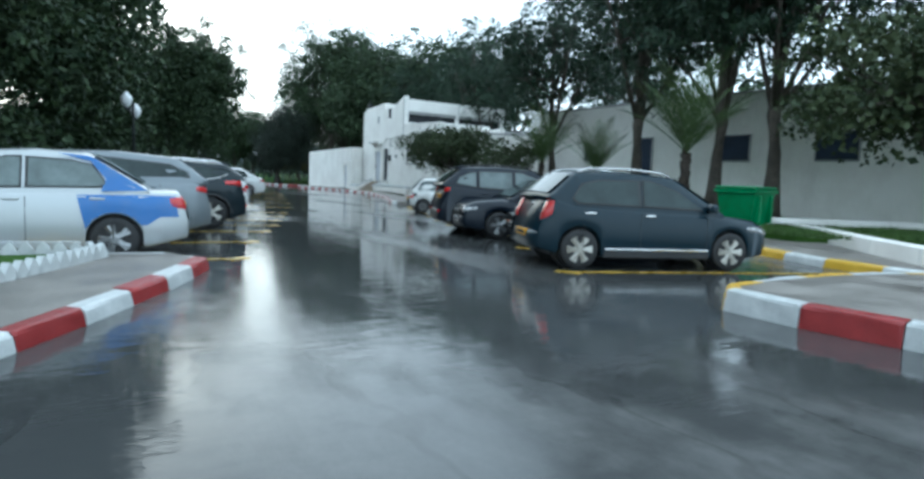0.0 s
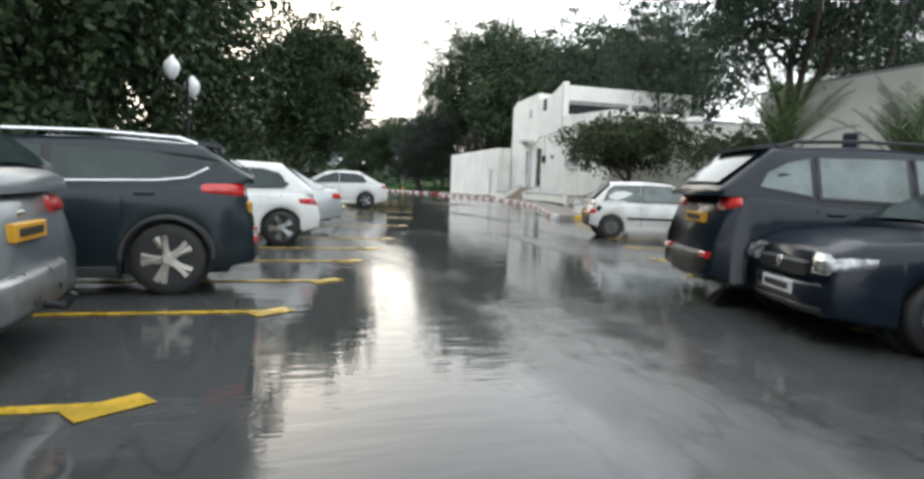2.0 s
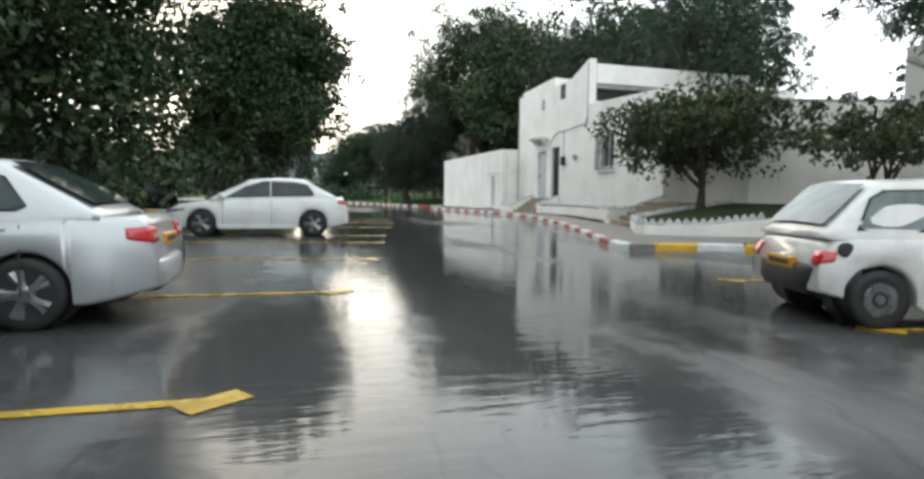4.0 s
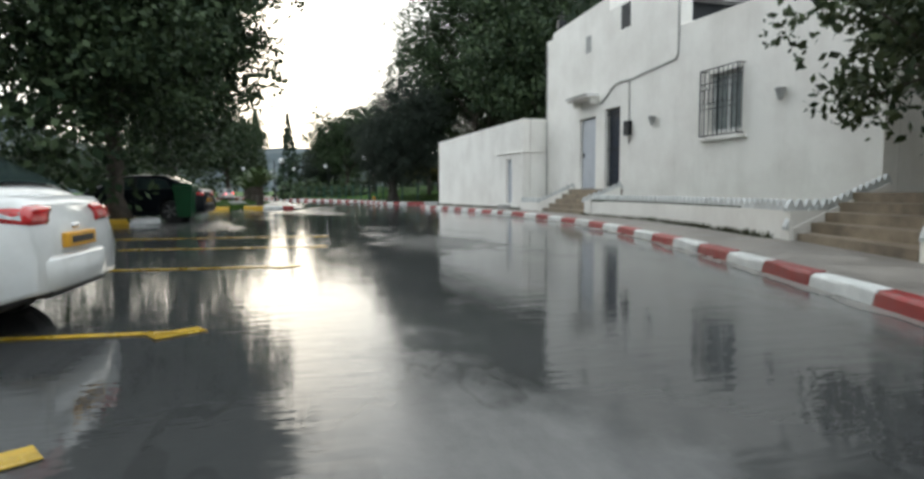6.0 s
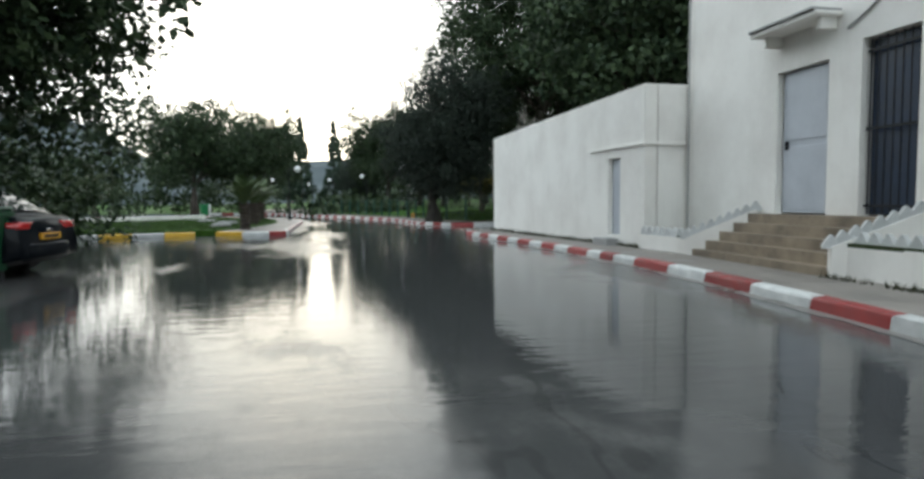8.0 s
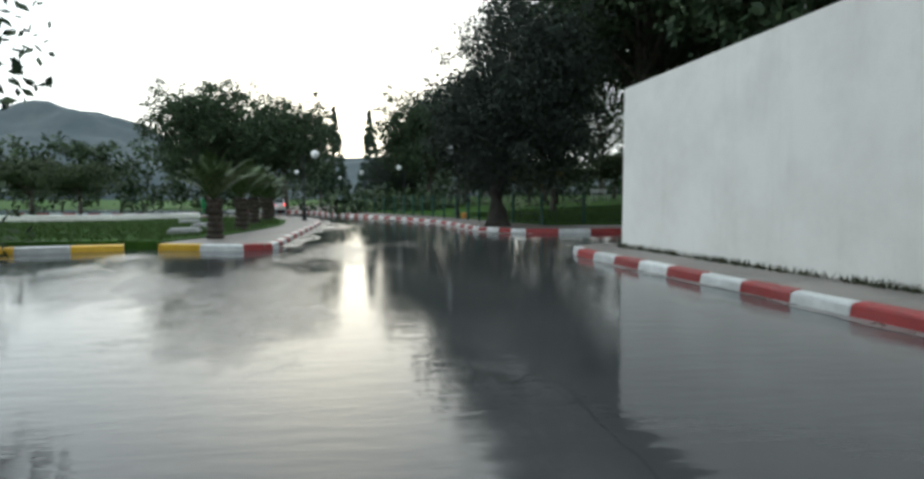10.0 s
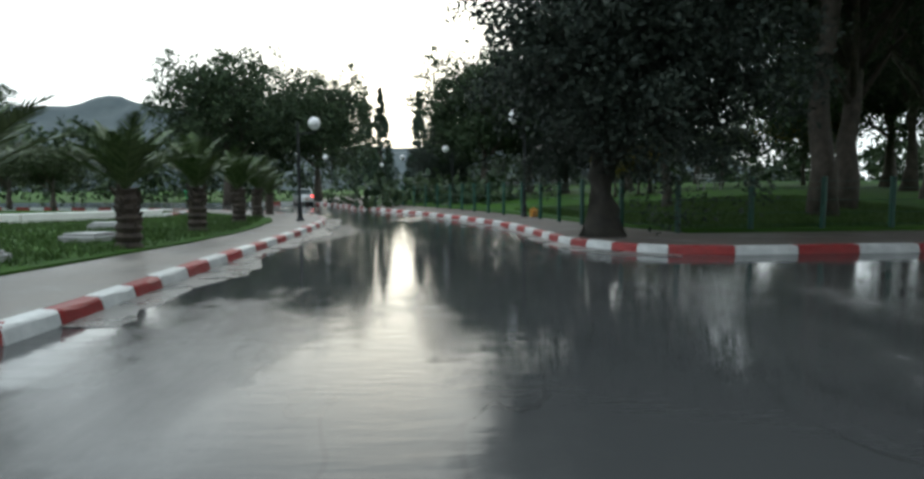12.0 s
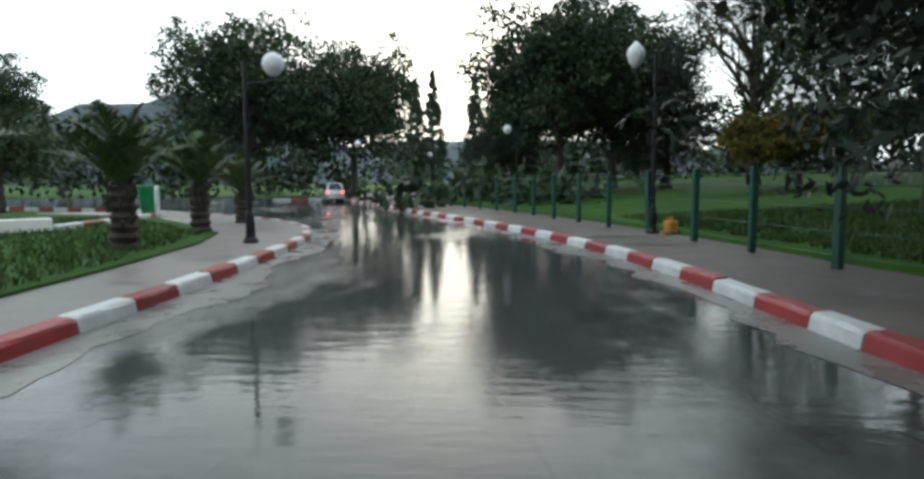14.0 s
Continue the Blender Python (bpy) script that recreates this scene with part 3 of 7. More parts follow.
# openings: y from, y to, z from, z to
HOLES = [(49.1, 50.2, 0.97, 3.36), (47.6, 48.5, 0.97, 3.5), (42.5, 43.6, 2.3, 3.7)]
TOP = [(39.1, 4.95), (44.75, 5.15), (44.76, 7.15), (46.5, 6.55), (48.3, 6.5), (48.31, 6.95), (52.4, 6.8), (52.41, 6.6), (52.95, 6.6)]
part("wall", wall_with_holes("wall", WX, 39.1, 52.95, -0.2, TOP, HOLES), M["white_wall"], house)
bm = box((WX + 0.36, 52.6, -0.2), (31, 52.95, 6.55), 0.02)
part("wall", bm, M["white_wall"], house)
bm = box((WX + 0.36, 39.1, -0.2), (25.0, 39.45, 4.9), 0.02)
part("wall", bm, M["white_wall"], house)
part("wall", box((WX + 0.36, 48.3, 4.8), (23.4, 48.6, 6.93), 0.02), M["white_wall"], house)
part("wall", box((24.4, 36.9, -0.2), (24.75, 39.05, 4.6), 0.02), M["white_wall"], house)
part("roof", box((WX + 0.36, 39.5, 4.55), (31, 44.8, 4.75), 0.02), M["cement"], house)
part("roof", box((WX + 0.36, 44.85, 5.9), (31, 52.55, 6.1), 0.02), M["cement"], house)
# roof terrace: parapet beam over a dark gap, on two short piers
part("beam", box((WX + 0.37, 44.76, 6.1), (29.8, 45.05, 6.95), 0.02), M["white_wall"], house, "white parapet beam over the roof terrace")
part("wall", box((WX + 0.37, 44.78, 4.5), (29.8, 45.05, 5.32), 0.01), M["white_wall"], house)
part("pier", box((25.5, 44.80, 5.33), (25.75, 45.05, 6.09), 0.01), M["white_wall"], house)
part("pier", box((29.45, 44.80, 5.33), (29.8, 45.05, 6.09), 0.01), M["white_wall"], house)
# Dark panel close behind the gap stands in for its unlit depth.
part("terrace_void", box((WX + 0.4, 45.12, 5.2), (29.75, 45.3, 6.2), 0.0), M["void"], house, "near-black panel for the shade inside the roof terrace")
part("canopy", box((25.0, 40.2, 4.78), (29.2, 41.6, 4.92), 0.03), M["iron"], house, "dark terrace canopy slab")
# west face of the terrace: gap under the coping at the step in the wall, its shade a dark panel
part("terrace_void", box((WX + 0.38, 44.9, 4.8), (WX + 0.5, 46.1, 5.85), 0.0), M["void"], house)
part("inner_floor", box((WX + 0.36, 39.5, 0.7), (28, 52.5, 0.9), 0.0), M["cement"], house)
part("inner_wall", box((24.0, 39.6, 0.91), (24.2, 52.5, 4.5), 0.0), M["void"], house)

# doors and window
gd = part("door", box((WX + 0.10, 49.13, 1.0), (WX + 0.16, 50.17, 3.33), 0.01), M["grey_door"], house, "pale grey painted metal door")
part("door_handle", box((WX + 0.05, 50.02, 2.05), (WX + 0.10, 50.08, 2.2), 0.01), M["iron"], gd)
for a in (1.05, 2.2):
    part("door_panel", box((WX + 0.085, 49.2, a), (WX + 0.102, 50.1, a + 1.05), 0.008), M["grey_door"], gd)
bd = part("door", box((WX + 0.16, 47.63, 1.0), (WX + 0.22, 48.47, 3.47), 0.01), M["blue_door"], house, "dark blue door behind an iron grille")
for k in range(7):
    y = 47.68 + k * 0.125
    bmg = bmesh.new()
    add_tube(bmg, [(WX + 0.09, y, 1.0), (WX + 0.09, y, 3.48)], [0.011, 0.011], 6)
    part("grille_bar", bmg, M["iron"], bd)
for z in (1.1, 2.2, 3.3):
    part("grille_rail", box((WX + 0.075, 47.62, z), (WX + 0.10, 48.48, z + 0.04), 0.004), M["iron"], bd)
win = root("window", Matrix.Identity(4), "barred window with a projecting wrought-iron cage", "")
win.parent = house
fr = bmesh.new()
for lo, hi in (((WX + 0.12, 42.5, 2.3), (WX + 0.20, 42.58, 3.7)), ((WX + 0.12, 43.52, 2.3), (WX + 0.20, 43.6, 3.7)), ((WX + 0.12, 42.58, 2.3), (WX + 0.20, 43.52, 2.38)), ((WX + 0.12, 42.58, 3.62), (WX + 0.20, 43.52, 3.7)), ((WX + 0.12, 43.01, 2.38), (WX + 0.20, 43.09, 3.62))):
    add_box(fr, lo, hi, 0.006)
part("frame", fr, M["white"], win)
for a, b in ((42.58, 43.01), (43.09, 43.52)):
    part("pane", box((WX + 0.15, a, 2.38), (WX + 0.165, b, 3.62)), M["glass_pale"], win)
cage = bmesh.new()
y0, y1, z0, z1, xo = 42.42, 43.66, 2.22, 3.76, WX - 0.2
for y in (y0, y1):
    for z in (z0, z1):
        add_tube(cage, [(WX, y, z), (xo, y, z)], [0.016] * 2, 6)
for k in range(9):
    y = y0 + (y1 - y0) * k / 8
    add_tube(cage, [(xo, y, z0), (xo, y, z1)], [0.018 if k in (0, 4, 8) else 0.010] * 2, 6)
for z in (z0, z0 + 0.62, z0 + 1.22, z1):
    add_tube(cage, [(xo, y0, z), (xo, y1, z)], [0.014] * 2, 6)
for k in range(8):
    yc = y0 + (y1 - y0) * (k + 0.5) / 8
    add_tube(cage, [(xo - 0.008, yc + 0.075 * math.cos(a), z0 + 0.92 + 0.2 * math.sin(a)) for a in [j * math.pi / 5 for j in range(11)]], [0.008] * 11, 5)
for y in (y0, y1):
    for k in range(1, 3):
        add_tube(cage, [(WX - 0.2 * k / 3, y, z0), (WX - 0.2 * k / 3, y, z1)], [0.009] * 2, 5)
part("grille", cage, M["iron"], win, "dark wrought-iron window cage")
part("sill", box((WX - 0.06, 42.3, 2.1), (WX + 0.1, 43.8, 2.18), 0.01), M["white_wall"], win)

# hood over the grey door: a tiled slab on two brackets
hood = part("door_hood", box((WX - 0.48, 48.85, 3.93), (WX, 50.32, 4.0), 0.015), M["white_wall"], house, "small sloping plaster hood over the door")
for k in range(6):
    part("tile", box((WX - 0.53, 48.87 + k * 0.242, 4.005), (WX - 0.01, 49.09 + k * 0.242, 4.045), 0.012), M["cement"], hood)
for y in (48.95, 50.1):
    part("bracket", box((WX - 0.3, y, 3.75), (WX, y + 0.1, 3.95), 0.02), M["white_wall"], hood)
# meter box, conduit, cable, wall lamps, small vents
part("meter_box", box((WX - 0.14, 46.92, 2.55), (WX, 47.2, 2.98), 0.02), M["iron"], house, "dark grey electric meter box")
bm = bmesh.new()
add_tube(bm, [(WX - 0.03, 47.05, 2.3), (WX - 0.03, 47.05, 2.98), (WX - 0.03, 47.08, 4.18)], [0.018] * 3, 6)
part("conduit", bm, M["cement"], house)
bm = bmesh.new()
cab = [(48.75, 3.72), (48.55, 3.80), (48.35, 3.90), (48.1, 4.08), (47.82, 4.20), (47.4, 4.21), (47.0, 4.18), (46.4, 4.24), (45.8, 4.27), (45.2, 4.31), (44.9, 4.33), (44.8, 4.45), (44.79, 5.0), (44.80, 5.6), (44.80, 7.0)]
add_tube(bm, [(WX - 0.02, y, z) for y, z in cab], [0.02] * len(cab), 6)
part("cable", bm, M["cement"], house, "grey cable clipped to the wall")
for y, z in ((45.78, 2.85), (41.3, 2.9)):
    w = part("wall_lamp", lathe([(0.04, -0.13), (0.07, -0.04), (0.11, 0.10), (0.11, 0.12)], 12), M["cement"], house, "small cone-shaped wall lamp")
    w.matrix_basis = pose(WX - 0.10, y, z)
part("vent", box((WX - 0.015, 49.45, 5.5), (WX + 0.02, 49.8, 6.05), 0.01), M["cement"], house)
# Flat panel on the wall, the unlit inside of the opening painted on.
part("vent", box((WX - 0.015, 47.1, 5.75), (WX + 0.02, 47.6, 6.45), 0.01), M["void"], house, "small dark upper window")
bm = bmesh.new()
add_tube(bm, [(WX - 0.06, 52.8, 0.3), (WX - 0.06, 52.8, 6.5)], [0.022] * 2, 8)
part("downpipe", bm, M["cement"], house)
bm = bmesh.new()
add_tube(bm, [(21.5, 52.2, 6.5), (21.5, 52.2, 7.6)], [0.02] * 2, 6)
add_tube(bm, [(21.5, 51.8, 7.3), (21.5, 52.6, 7.5)], [0.015] * 2, 6)
add_box(bm, (21.35, 52.1, 6.9), (21.65, 52.35, 7.25), 0.02)
part("antenna", bm, M["iron"], house)

# annex: a lower block that runs on along the pavement
annex = root("annex", Matrix.Identity(4), "low whitewashed annex with one narrow grey door", "building")


def annex_wall():
    """The long wall in its own frame: y along the wall from its south corner, outer face at x = 0."""
    holes = [(0.95, 1.45, 0.42, 2.2)]
    return wall_with_holes("wall", 0.0, 0.0, 9.32, -0.2, [(0.0, 3.70), (9.32, 3.46)], holes, 0.3)


AM = Matrix.Translation((20.25, 52.96, 0)) @ pose(0, 0, 0, 0, 0, math.degrees(math.atan2(0.97, 9.27)))
w = part("wall", annex_wall(), M["white_wall"], annex)
w.matrix_basis = AM
part("wall", box((20.58, 52.99, -0.2), (WX + 1.0, 53.25, 3.70), 0.01), M["white_wall"], annex)
part("wall", box((19.6, 61.95, -0.2), (27, 62.25, 3.43), 0.01), M["white_wall"], annex)
part("wall", box((26.7, 53.3, -0.2), (27, 61.9, 3.43), 0.01), M["white_wall"], annex)
part("roof", prism([(20.6, 53.3), (19.7, 61.9), (26.65, 61.9), (26.65, 53.3)], 3.05, 3.2), M["cement"], annex)
d = part("door", box((0.10, 0.97, 0.43), (0.15, 1.43, 2.18), 0.008), M["grey_door"], annex, "narrow grey metal door")
d.matrix_basis = AM
d = part("door_lintel", box((-0.05, 0.0, 2.40), (0.0, 2.3, 2.47), 0.01), M["white_wall"], annex)
d.matrix_basis = AM
part("door_lintel", box((20.25, 52.93, 2.40), (WX - 0.01, 52.985, 2.47), 0.01), M["white_wall"], annex)
part("step", box((19.75, 53.8, 0.15), (20.08, 54.5, 0.36), 0.015), M["cement"], annex)


# front steps, planters with scalloped edging
def stair(name, corners, rise, n, base, label):
    """Steps between a front edge and a back edge (plan), rising to the back; each tread is a slab of its own."""
    thing = root(name, Matrix.Identity(4), label, "steps")
    (a, b), (c, d) = corners
    a, b, c, d = (Vector(p) for p in (a, b, c, d))
    for k in range(n):
        f0, f1 = k / n, 1.0
        p = [a.lerp(c, f0), b.lerp(d, f0), d, c]
        part("step", prism([(q.x, q.y) for q in p], base - 0.05 + k * rise, base + (k + 1) * rise), M["steps"], thing)
    return thing


stair("front_steps", [((20.15, 48.0), (20.3, 51.3)), ((WX - 0.01, 47.4), (WX - 0.01, 50.5))], 0.165, 5, 0.15, "stained stone steps up to the two doors")
es = stair("entrance_steps", [((18.15, 36.15), (18.95, 38.6)), ((20.55, 36.75), (20.65, 38.95))], 0.155, 5, 0.12, "worn stone steps up to the side entrance")
part("landing", prism([(20.56, 36.76), (20.66, 38.94), (22.4, 39.0), (22.4, 36.9)], 0.0, 0.893), M["steps"], es)


def scallop_row(line, step, z, size, parent):
    """White pointed edging tiles along a line."""
    me = mesh_of("edging_tile", scallop(size), M["white"], False)
    for (p, d), _ in zip(along([(*q, z) for q in line], step), range(400)):
        piece("edging_tile", me, parent, pose(p.x, p.y, p.z, 0, random.uniform(-3, 3), math.degrees(math.atan2(d.y, d.x))))


def scallop(s):
    out = [(-0.5 * s, 0), (0.5 * s, 0), (0.5 * s, 0.25 * s), (0.33 * s, 0.55 * s), (0.12 * s, 0.85 * s), (0, 0.95 * s), (-0.12 * s, 0.85 * s), (-0.33 * s, 0.55 * s), (-0.5 * s, 0.25 * s)]
    n = len(out)
    verts = [(x, -0.035, z) for x, z in out] + [(x, 0.035, z) for x, z in out]
    bm = raw(verts, [tuple(range(n)), tuple(range(n, 2 * n))[::-1]] + [(k, (k + 1) % n, n + (k + 1) % n, n + k) for k in range(n)])
    bmesh.ops.recalc_face_normals(bm, faces=bm.faces)
    return bm


def planter(name, outline, front, h, label):
    thing = root(name, Matrix.Identity(4), label, "planter")
    part("bed", prism(outline, -0.3, h), M["white_wall"], thing)
    cx, cy = sum(p[0] for p in outline) / len(outline), sum(p[1] for p in outline) / len(outline)
    inner = [(cx + (x - cx) * 0.94, cy + (y - cy) * 0.97) for x, y in outline]
    part("soil", prism(inner, h - 0.02, h + 0.03), M["bed"], thing)
    scallop_row(front, 0.2, h - 0.01, 0.2, thing)
    return thing


planter("long_planter", [(20.35, 47.9), (20.15, 44.0), (19.4, 40.5), (18.85, 38.65), (WX - 0.02, 39.0), (WX - 0.02, 47.3)], [(21.1, 47.55), (20.45, 47.85), (20.22, 44.0), (19.47, 40.5), (18.92, 38.75), (20.6, 38.95)], 0.62, "long white planter with scalloped edging at the wall foot")


def bank(x):
    """Top of the corner planter: it climbs with the steps beside it."""
    return 0.36 + 0.52 * min(1.0, max(0.0, (x - 18.0) / 4.2))


def corner_planter():
    outline = [(18.08, 36.08), (17.62, 35.2), (17.12, 34.36), (16.86, 33.9), (16.88, 33.55), (17.2, 33.3), (18.2, 32.8), (19.6, 32.35), (22.5, 32.2), (22.4, 36.85), (20.5, 36.7)]
    thing = root("corner_planter", Matrix.Identity(4), "white corner planter with scalloped edging and a small tree", "planter")
    part("bed", prism(outline, -0.3, lambda x, y: bank(x)), M["white_wall"], thing, "whitewashed planter wall")
    cx, cy = 19.6, 34.8
    part("soil", prism([(cx + (x - cx) * 0.93, cy + (y - cy) * 0.93) for x, y in outline], 0.2, lambda x, y: bank(x) + 0.035), M["bed"], thing, "planter grass, the tree's shade put into its colour")
    rim = outline[:8]
    line = [(x + (cx - x) * 0.02, y + (cy - y) * 0.02, bank(x) - 0.01) for x, y in [(22.3, 36.83), (20.5, 36.68)] + rim]
    me = mesh_of("edging_tile", scallop(0.2), M["white"], False)
    for (p, d), _ in zip(along(line, 0.2), range(300)):
        piece("edging_tile", me, thing, pose(p.x, p.y, p.z, 0, random.uniform(-3, 3), math.degrees(math.atan2(d.y, d.x))))


corner_planter()
planter("annex_planter", [(20.15, 52.9), (20.32, 51.4), (WX - 0.02, 50.62), (WX - 0.02, 52.9)], [(20.22, 52.85), (20.38, 51.42), (21.1, 50.75)], 0.50, "small white planter beside the steps")

# stepped white edging beside the front steps
for nm, line in (("step_edging", [(20.25, 51.32, 0.52), (WX - 0.05, 50.62, 1.05)]), ("step_edging", [(20.2, 47.85, 0.6), (WX - 0.05, 47.45, 1.05)]), ("step_edging", [(18.90, 38.72, 0.36), (21.2, 38.98, 1.05)])):
    th = root(nm, Matrix.Identity(4), "stepped white edging tiles beside the stairs", "edging")
    me_ = mesh_of("edging_tile", scallop(0.2), M["white"], False)
    for (p, d), _ in zip(along(line, 0.16), range(60)):
        piece("edging_tile", me_, th, pose(p.x, p.y, p.z - 0.03, 0, random.uniform(-4, 4), math.degrees(math.atan2(d.y, d.x))))
    (ax_, ay_, az_), (bx_, by_, bz_) = line
    n_ = Vector((-(by_ - ay_), bx_ - ax_, 0)).normalized() * 0.07
    q = [Vector((ax_, ay_, 0)) + n_, Vector((ax_, ay_, 0)) - n_, Vector((bx_, by_, 0)) - n_, Vector((bx_, by_, 0)) + n_]
    vs_ = [(v.x, v.y, 0.0) for v in q] + [(q[0].x, q[0].y, az_), (q[1].x, q[1].y, az_), (q[2].x, q[2].y, bz_), (q[3].x, q[3].y, bz_)]
    bm = raw(vs_, [(0, 1, 2, 3), (4, 5, 6, 7), (0, 1, 5, 4), (1, 2, 6, 5), (2, 3, 7, 6), (3, 0, 4, 7)])
    bmesh.ops.recalc_face_normals(bm, faces=bm.faces)
    part("stringer", bm, M["white_wall"], th)

# white edging of the near beds
e = root("bed_edging", Matrix.Identity(4), "white scalloped edging tiles of a flower bed", "edging")
scallop_row([(1.5, 9.2), (2.55, 11.08), (3.01, 12.01), (3.30, 12.7), (3.1, 12.92), (-2.0, 12.95)], 0.16, KERB_H - 0.05, 0.185, e)
lawn("flower_bed", [(1.3, 9.3), (2.42, 11.1), (2.9, 12.1), (3.1, 12.7), (2.9, 12.83), (-2, 12.85)], KERB_H + 0.02, "grassy flower bed inside white edging")


def low_wall(name, line, h, w, label):
    pts = [Vector((*p, 0)) for p in line]
    bm = bmesh.new()
    for a, b in zip(pts, pts[1:]):
        d = b - a
        add_box(bm, (0, -w / 2, -0.25), (d.length + 0.02, w / 2, h), 0.02, Matrix.Translation(a) @ pose(0, 0, 0, 0, 0, math.degrees(math.atan2(d.y, d.x))))
    return tagged(part(name, bm, M["white_wall"]), label, "low wall")


low_wall("low_wall", [(20.6, 16.9), (19.4, 14.4), (17.3, 12.0), (15.75, 10.45), (14.7, 9.2), (13.95, 7.9)], 0.40, 0.34, "low white border wall round the raised lawn")
low_wall("low_wall", [(17.0, 16.6), (20.4, 14.0), (25, 12.2)], 0.52, 0.25, "low white border wall on the lawn")


# wing behind the lawn and the building at its end
def block(name, outline, h, label, windows=()):
    thing = root(name, Matrix.Identity(4), label, "building")
    part("wall", prism(outline, -0.2, h), M["white_wall"], thing)
    cx, cy = sum(p[0] for p in outline) / len(outline), sum(p[1] for p in outline) / len(outline)
    part("roof", prism([(cx + (x - cx) * 0.98, cy + (y - cy) * 0.98) for x, y in outline], h - 0.02, h + 0.12), M["cement"], thing)
    for (x, y, z, w, hh, ang) in windows:
        wd = root("window", pose(x, y, z, 0, 0, ang), "", "")
        wd.parent = thing
        part("frame", box((-w / 2 - 0.06, -0.05, -hh / 2 - 0.06), (w / 2 + 0.06, 0.02, hh / 2 + 0.06), 0.01), M["cement"], wd)
        part("pane", box((-w / 2, -0.065, -hh / 2), (w / 2, -0.052, hh / 2)), M["blue_door"], wd)
    return thing


block("entrance_wing", [(22.42, 39.08), (22.45, 36.3), (30, 33.6), (31, 39.08)], 4.1, "white side wing behind the planter")
block("long_wing", [(24.5, 33), (27.0, 6.0), (36, 6), (33, 33)], 5.2, "long white wing with small dark windows behind the lawn",
      [(24.47 + (33 - y) * 0.0926, y, z, w, h, -84.7) for y, z, w, h in ((29, 2.9, 0.5, 0.7), (25.5, 2.6, 0.9, 1.9), (21, 3.0, 1.4, 1.0), (17, 3.0, 1.4, 1.0), (13, 2.9, 0.5, 0.7), (10, 3.0, 1.2, 1.0))])


# ---- cars ----
def lerp_table(table, x):
    if x <= table[0][0]:
        return table[0][1]
    for (a, za), (b, zb) in zip(table, table[1:]):
        if x <= b:
            f = (x - a) / max(b - a, 1e-6)
            return za + (zb - za) * f
    return table[-1][1]


def wheel_parts(thing, x, y, r, w, rim, spokes, name="wheel"):
    """A wheel at (x, y) with its outer face away from the car's middle line."""
    s = 1 if y > 0 else -1
    wh = root(name, pose(x, y, r), "", "")
    wh.parent = thing
    ri = r * 0.70
    part("tyre", lathe([(ri, -w / 2 + 0.01), (r * 0.93, -w / 2), (r * 0.99, -w / 2 + 0.03), (r, -w / 4), (r, w / 4), (r * 0.99, w / 2 - 0.03), (r * 0.93, w / 2), (ri, w / 2 - 0.01)], 28, "Y"), M["tyre"], wh, smooth=True)
    bm = lathe([(ri * 0.5, -0.02), (ri * 1.0, -0.02), (ri * 1.02, w / 2 - 0.015), (ri * 0.93, w / 2 - 0.01), (ri * 0.9, 0.0), (ri * 0.2, 0.01)], 28, "Y")
    if spokes:
        for k in range(spokes):
            a = 2 * math.pi * k / spokes
            for da in (-0.16, 0.16):
                c, sn = math.cos(a + da * 0.6), math.sin(a + da * 0.6)
                c2, s2 = math.cos(a + da), math.sin(a + da)
                add_tube(bm, [(0.05 * c, w / 2 - 0.035, 0.05 * sn), (ri * 0.55 * c, w / 2 - 0.02, ri * 0.55 * sn), (ri * 0.95 * c2, w / 2 - 0.02, ri * 0.95 * s2)], [0.046, 0.034, 0.036], 5)
        cap = lathe([(0.075, 0.0), (0.075, w / 2 - 0.01), (0.05, w / 2)], 14, "Y")
    else:
        cap = lathe([(ri * 0.97, w / 2 - 0.05), (ri * 0.95, w / 2 - 0.02), (ri * 0.7, w / 2 - 0.005), (ri * 0.25, w / 2 - 0.012), (ri * 0.2, w / 2)], 24, "Y")
        for k in range(5):
            a = 2 * math.pi * k / 5
            add_box(cap, (ri * 0.42, w / 2 - 0.012, -0.045), (ri * 0.8, w / 2 + 0.001, 0.045), 0.01, pose(0, 0, 0, 0, math.degrees(a), 0))
    flip = Matrix.Identity(4) if s > 0 else Matrix.Rotation(math.pi, 4, "Z")
    for b in (bm, cap):
        bmesh.ops.transform(b, matrix=flip, verts=b.verts)
    part("rim", bm, M[rim], wh, smooth=False)
    part("hub_cap", cap, M[rim if spokes or rim == "steel" else "hubcap"], wh, smooth=False)
    return wh


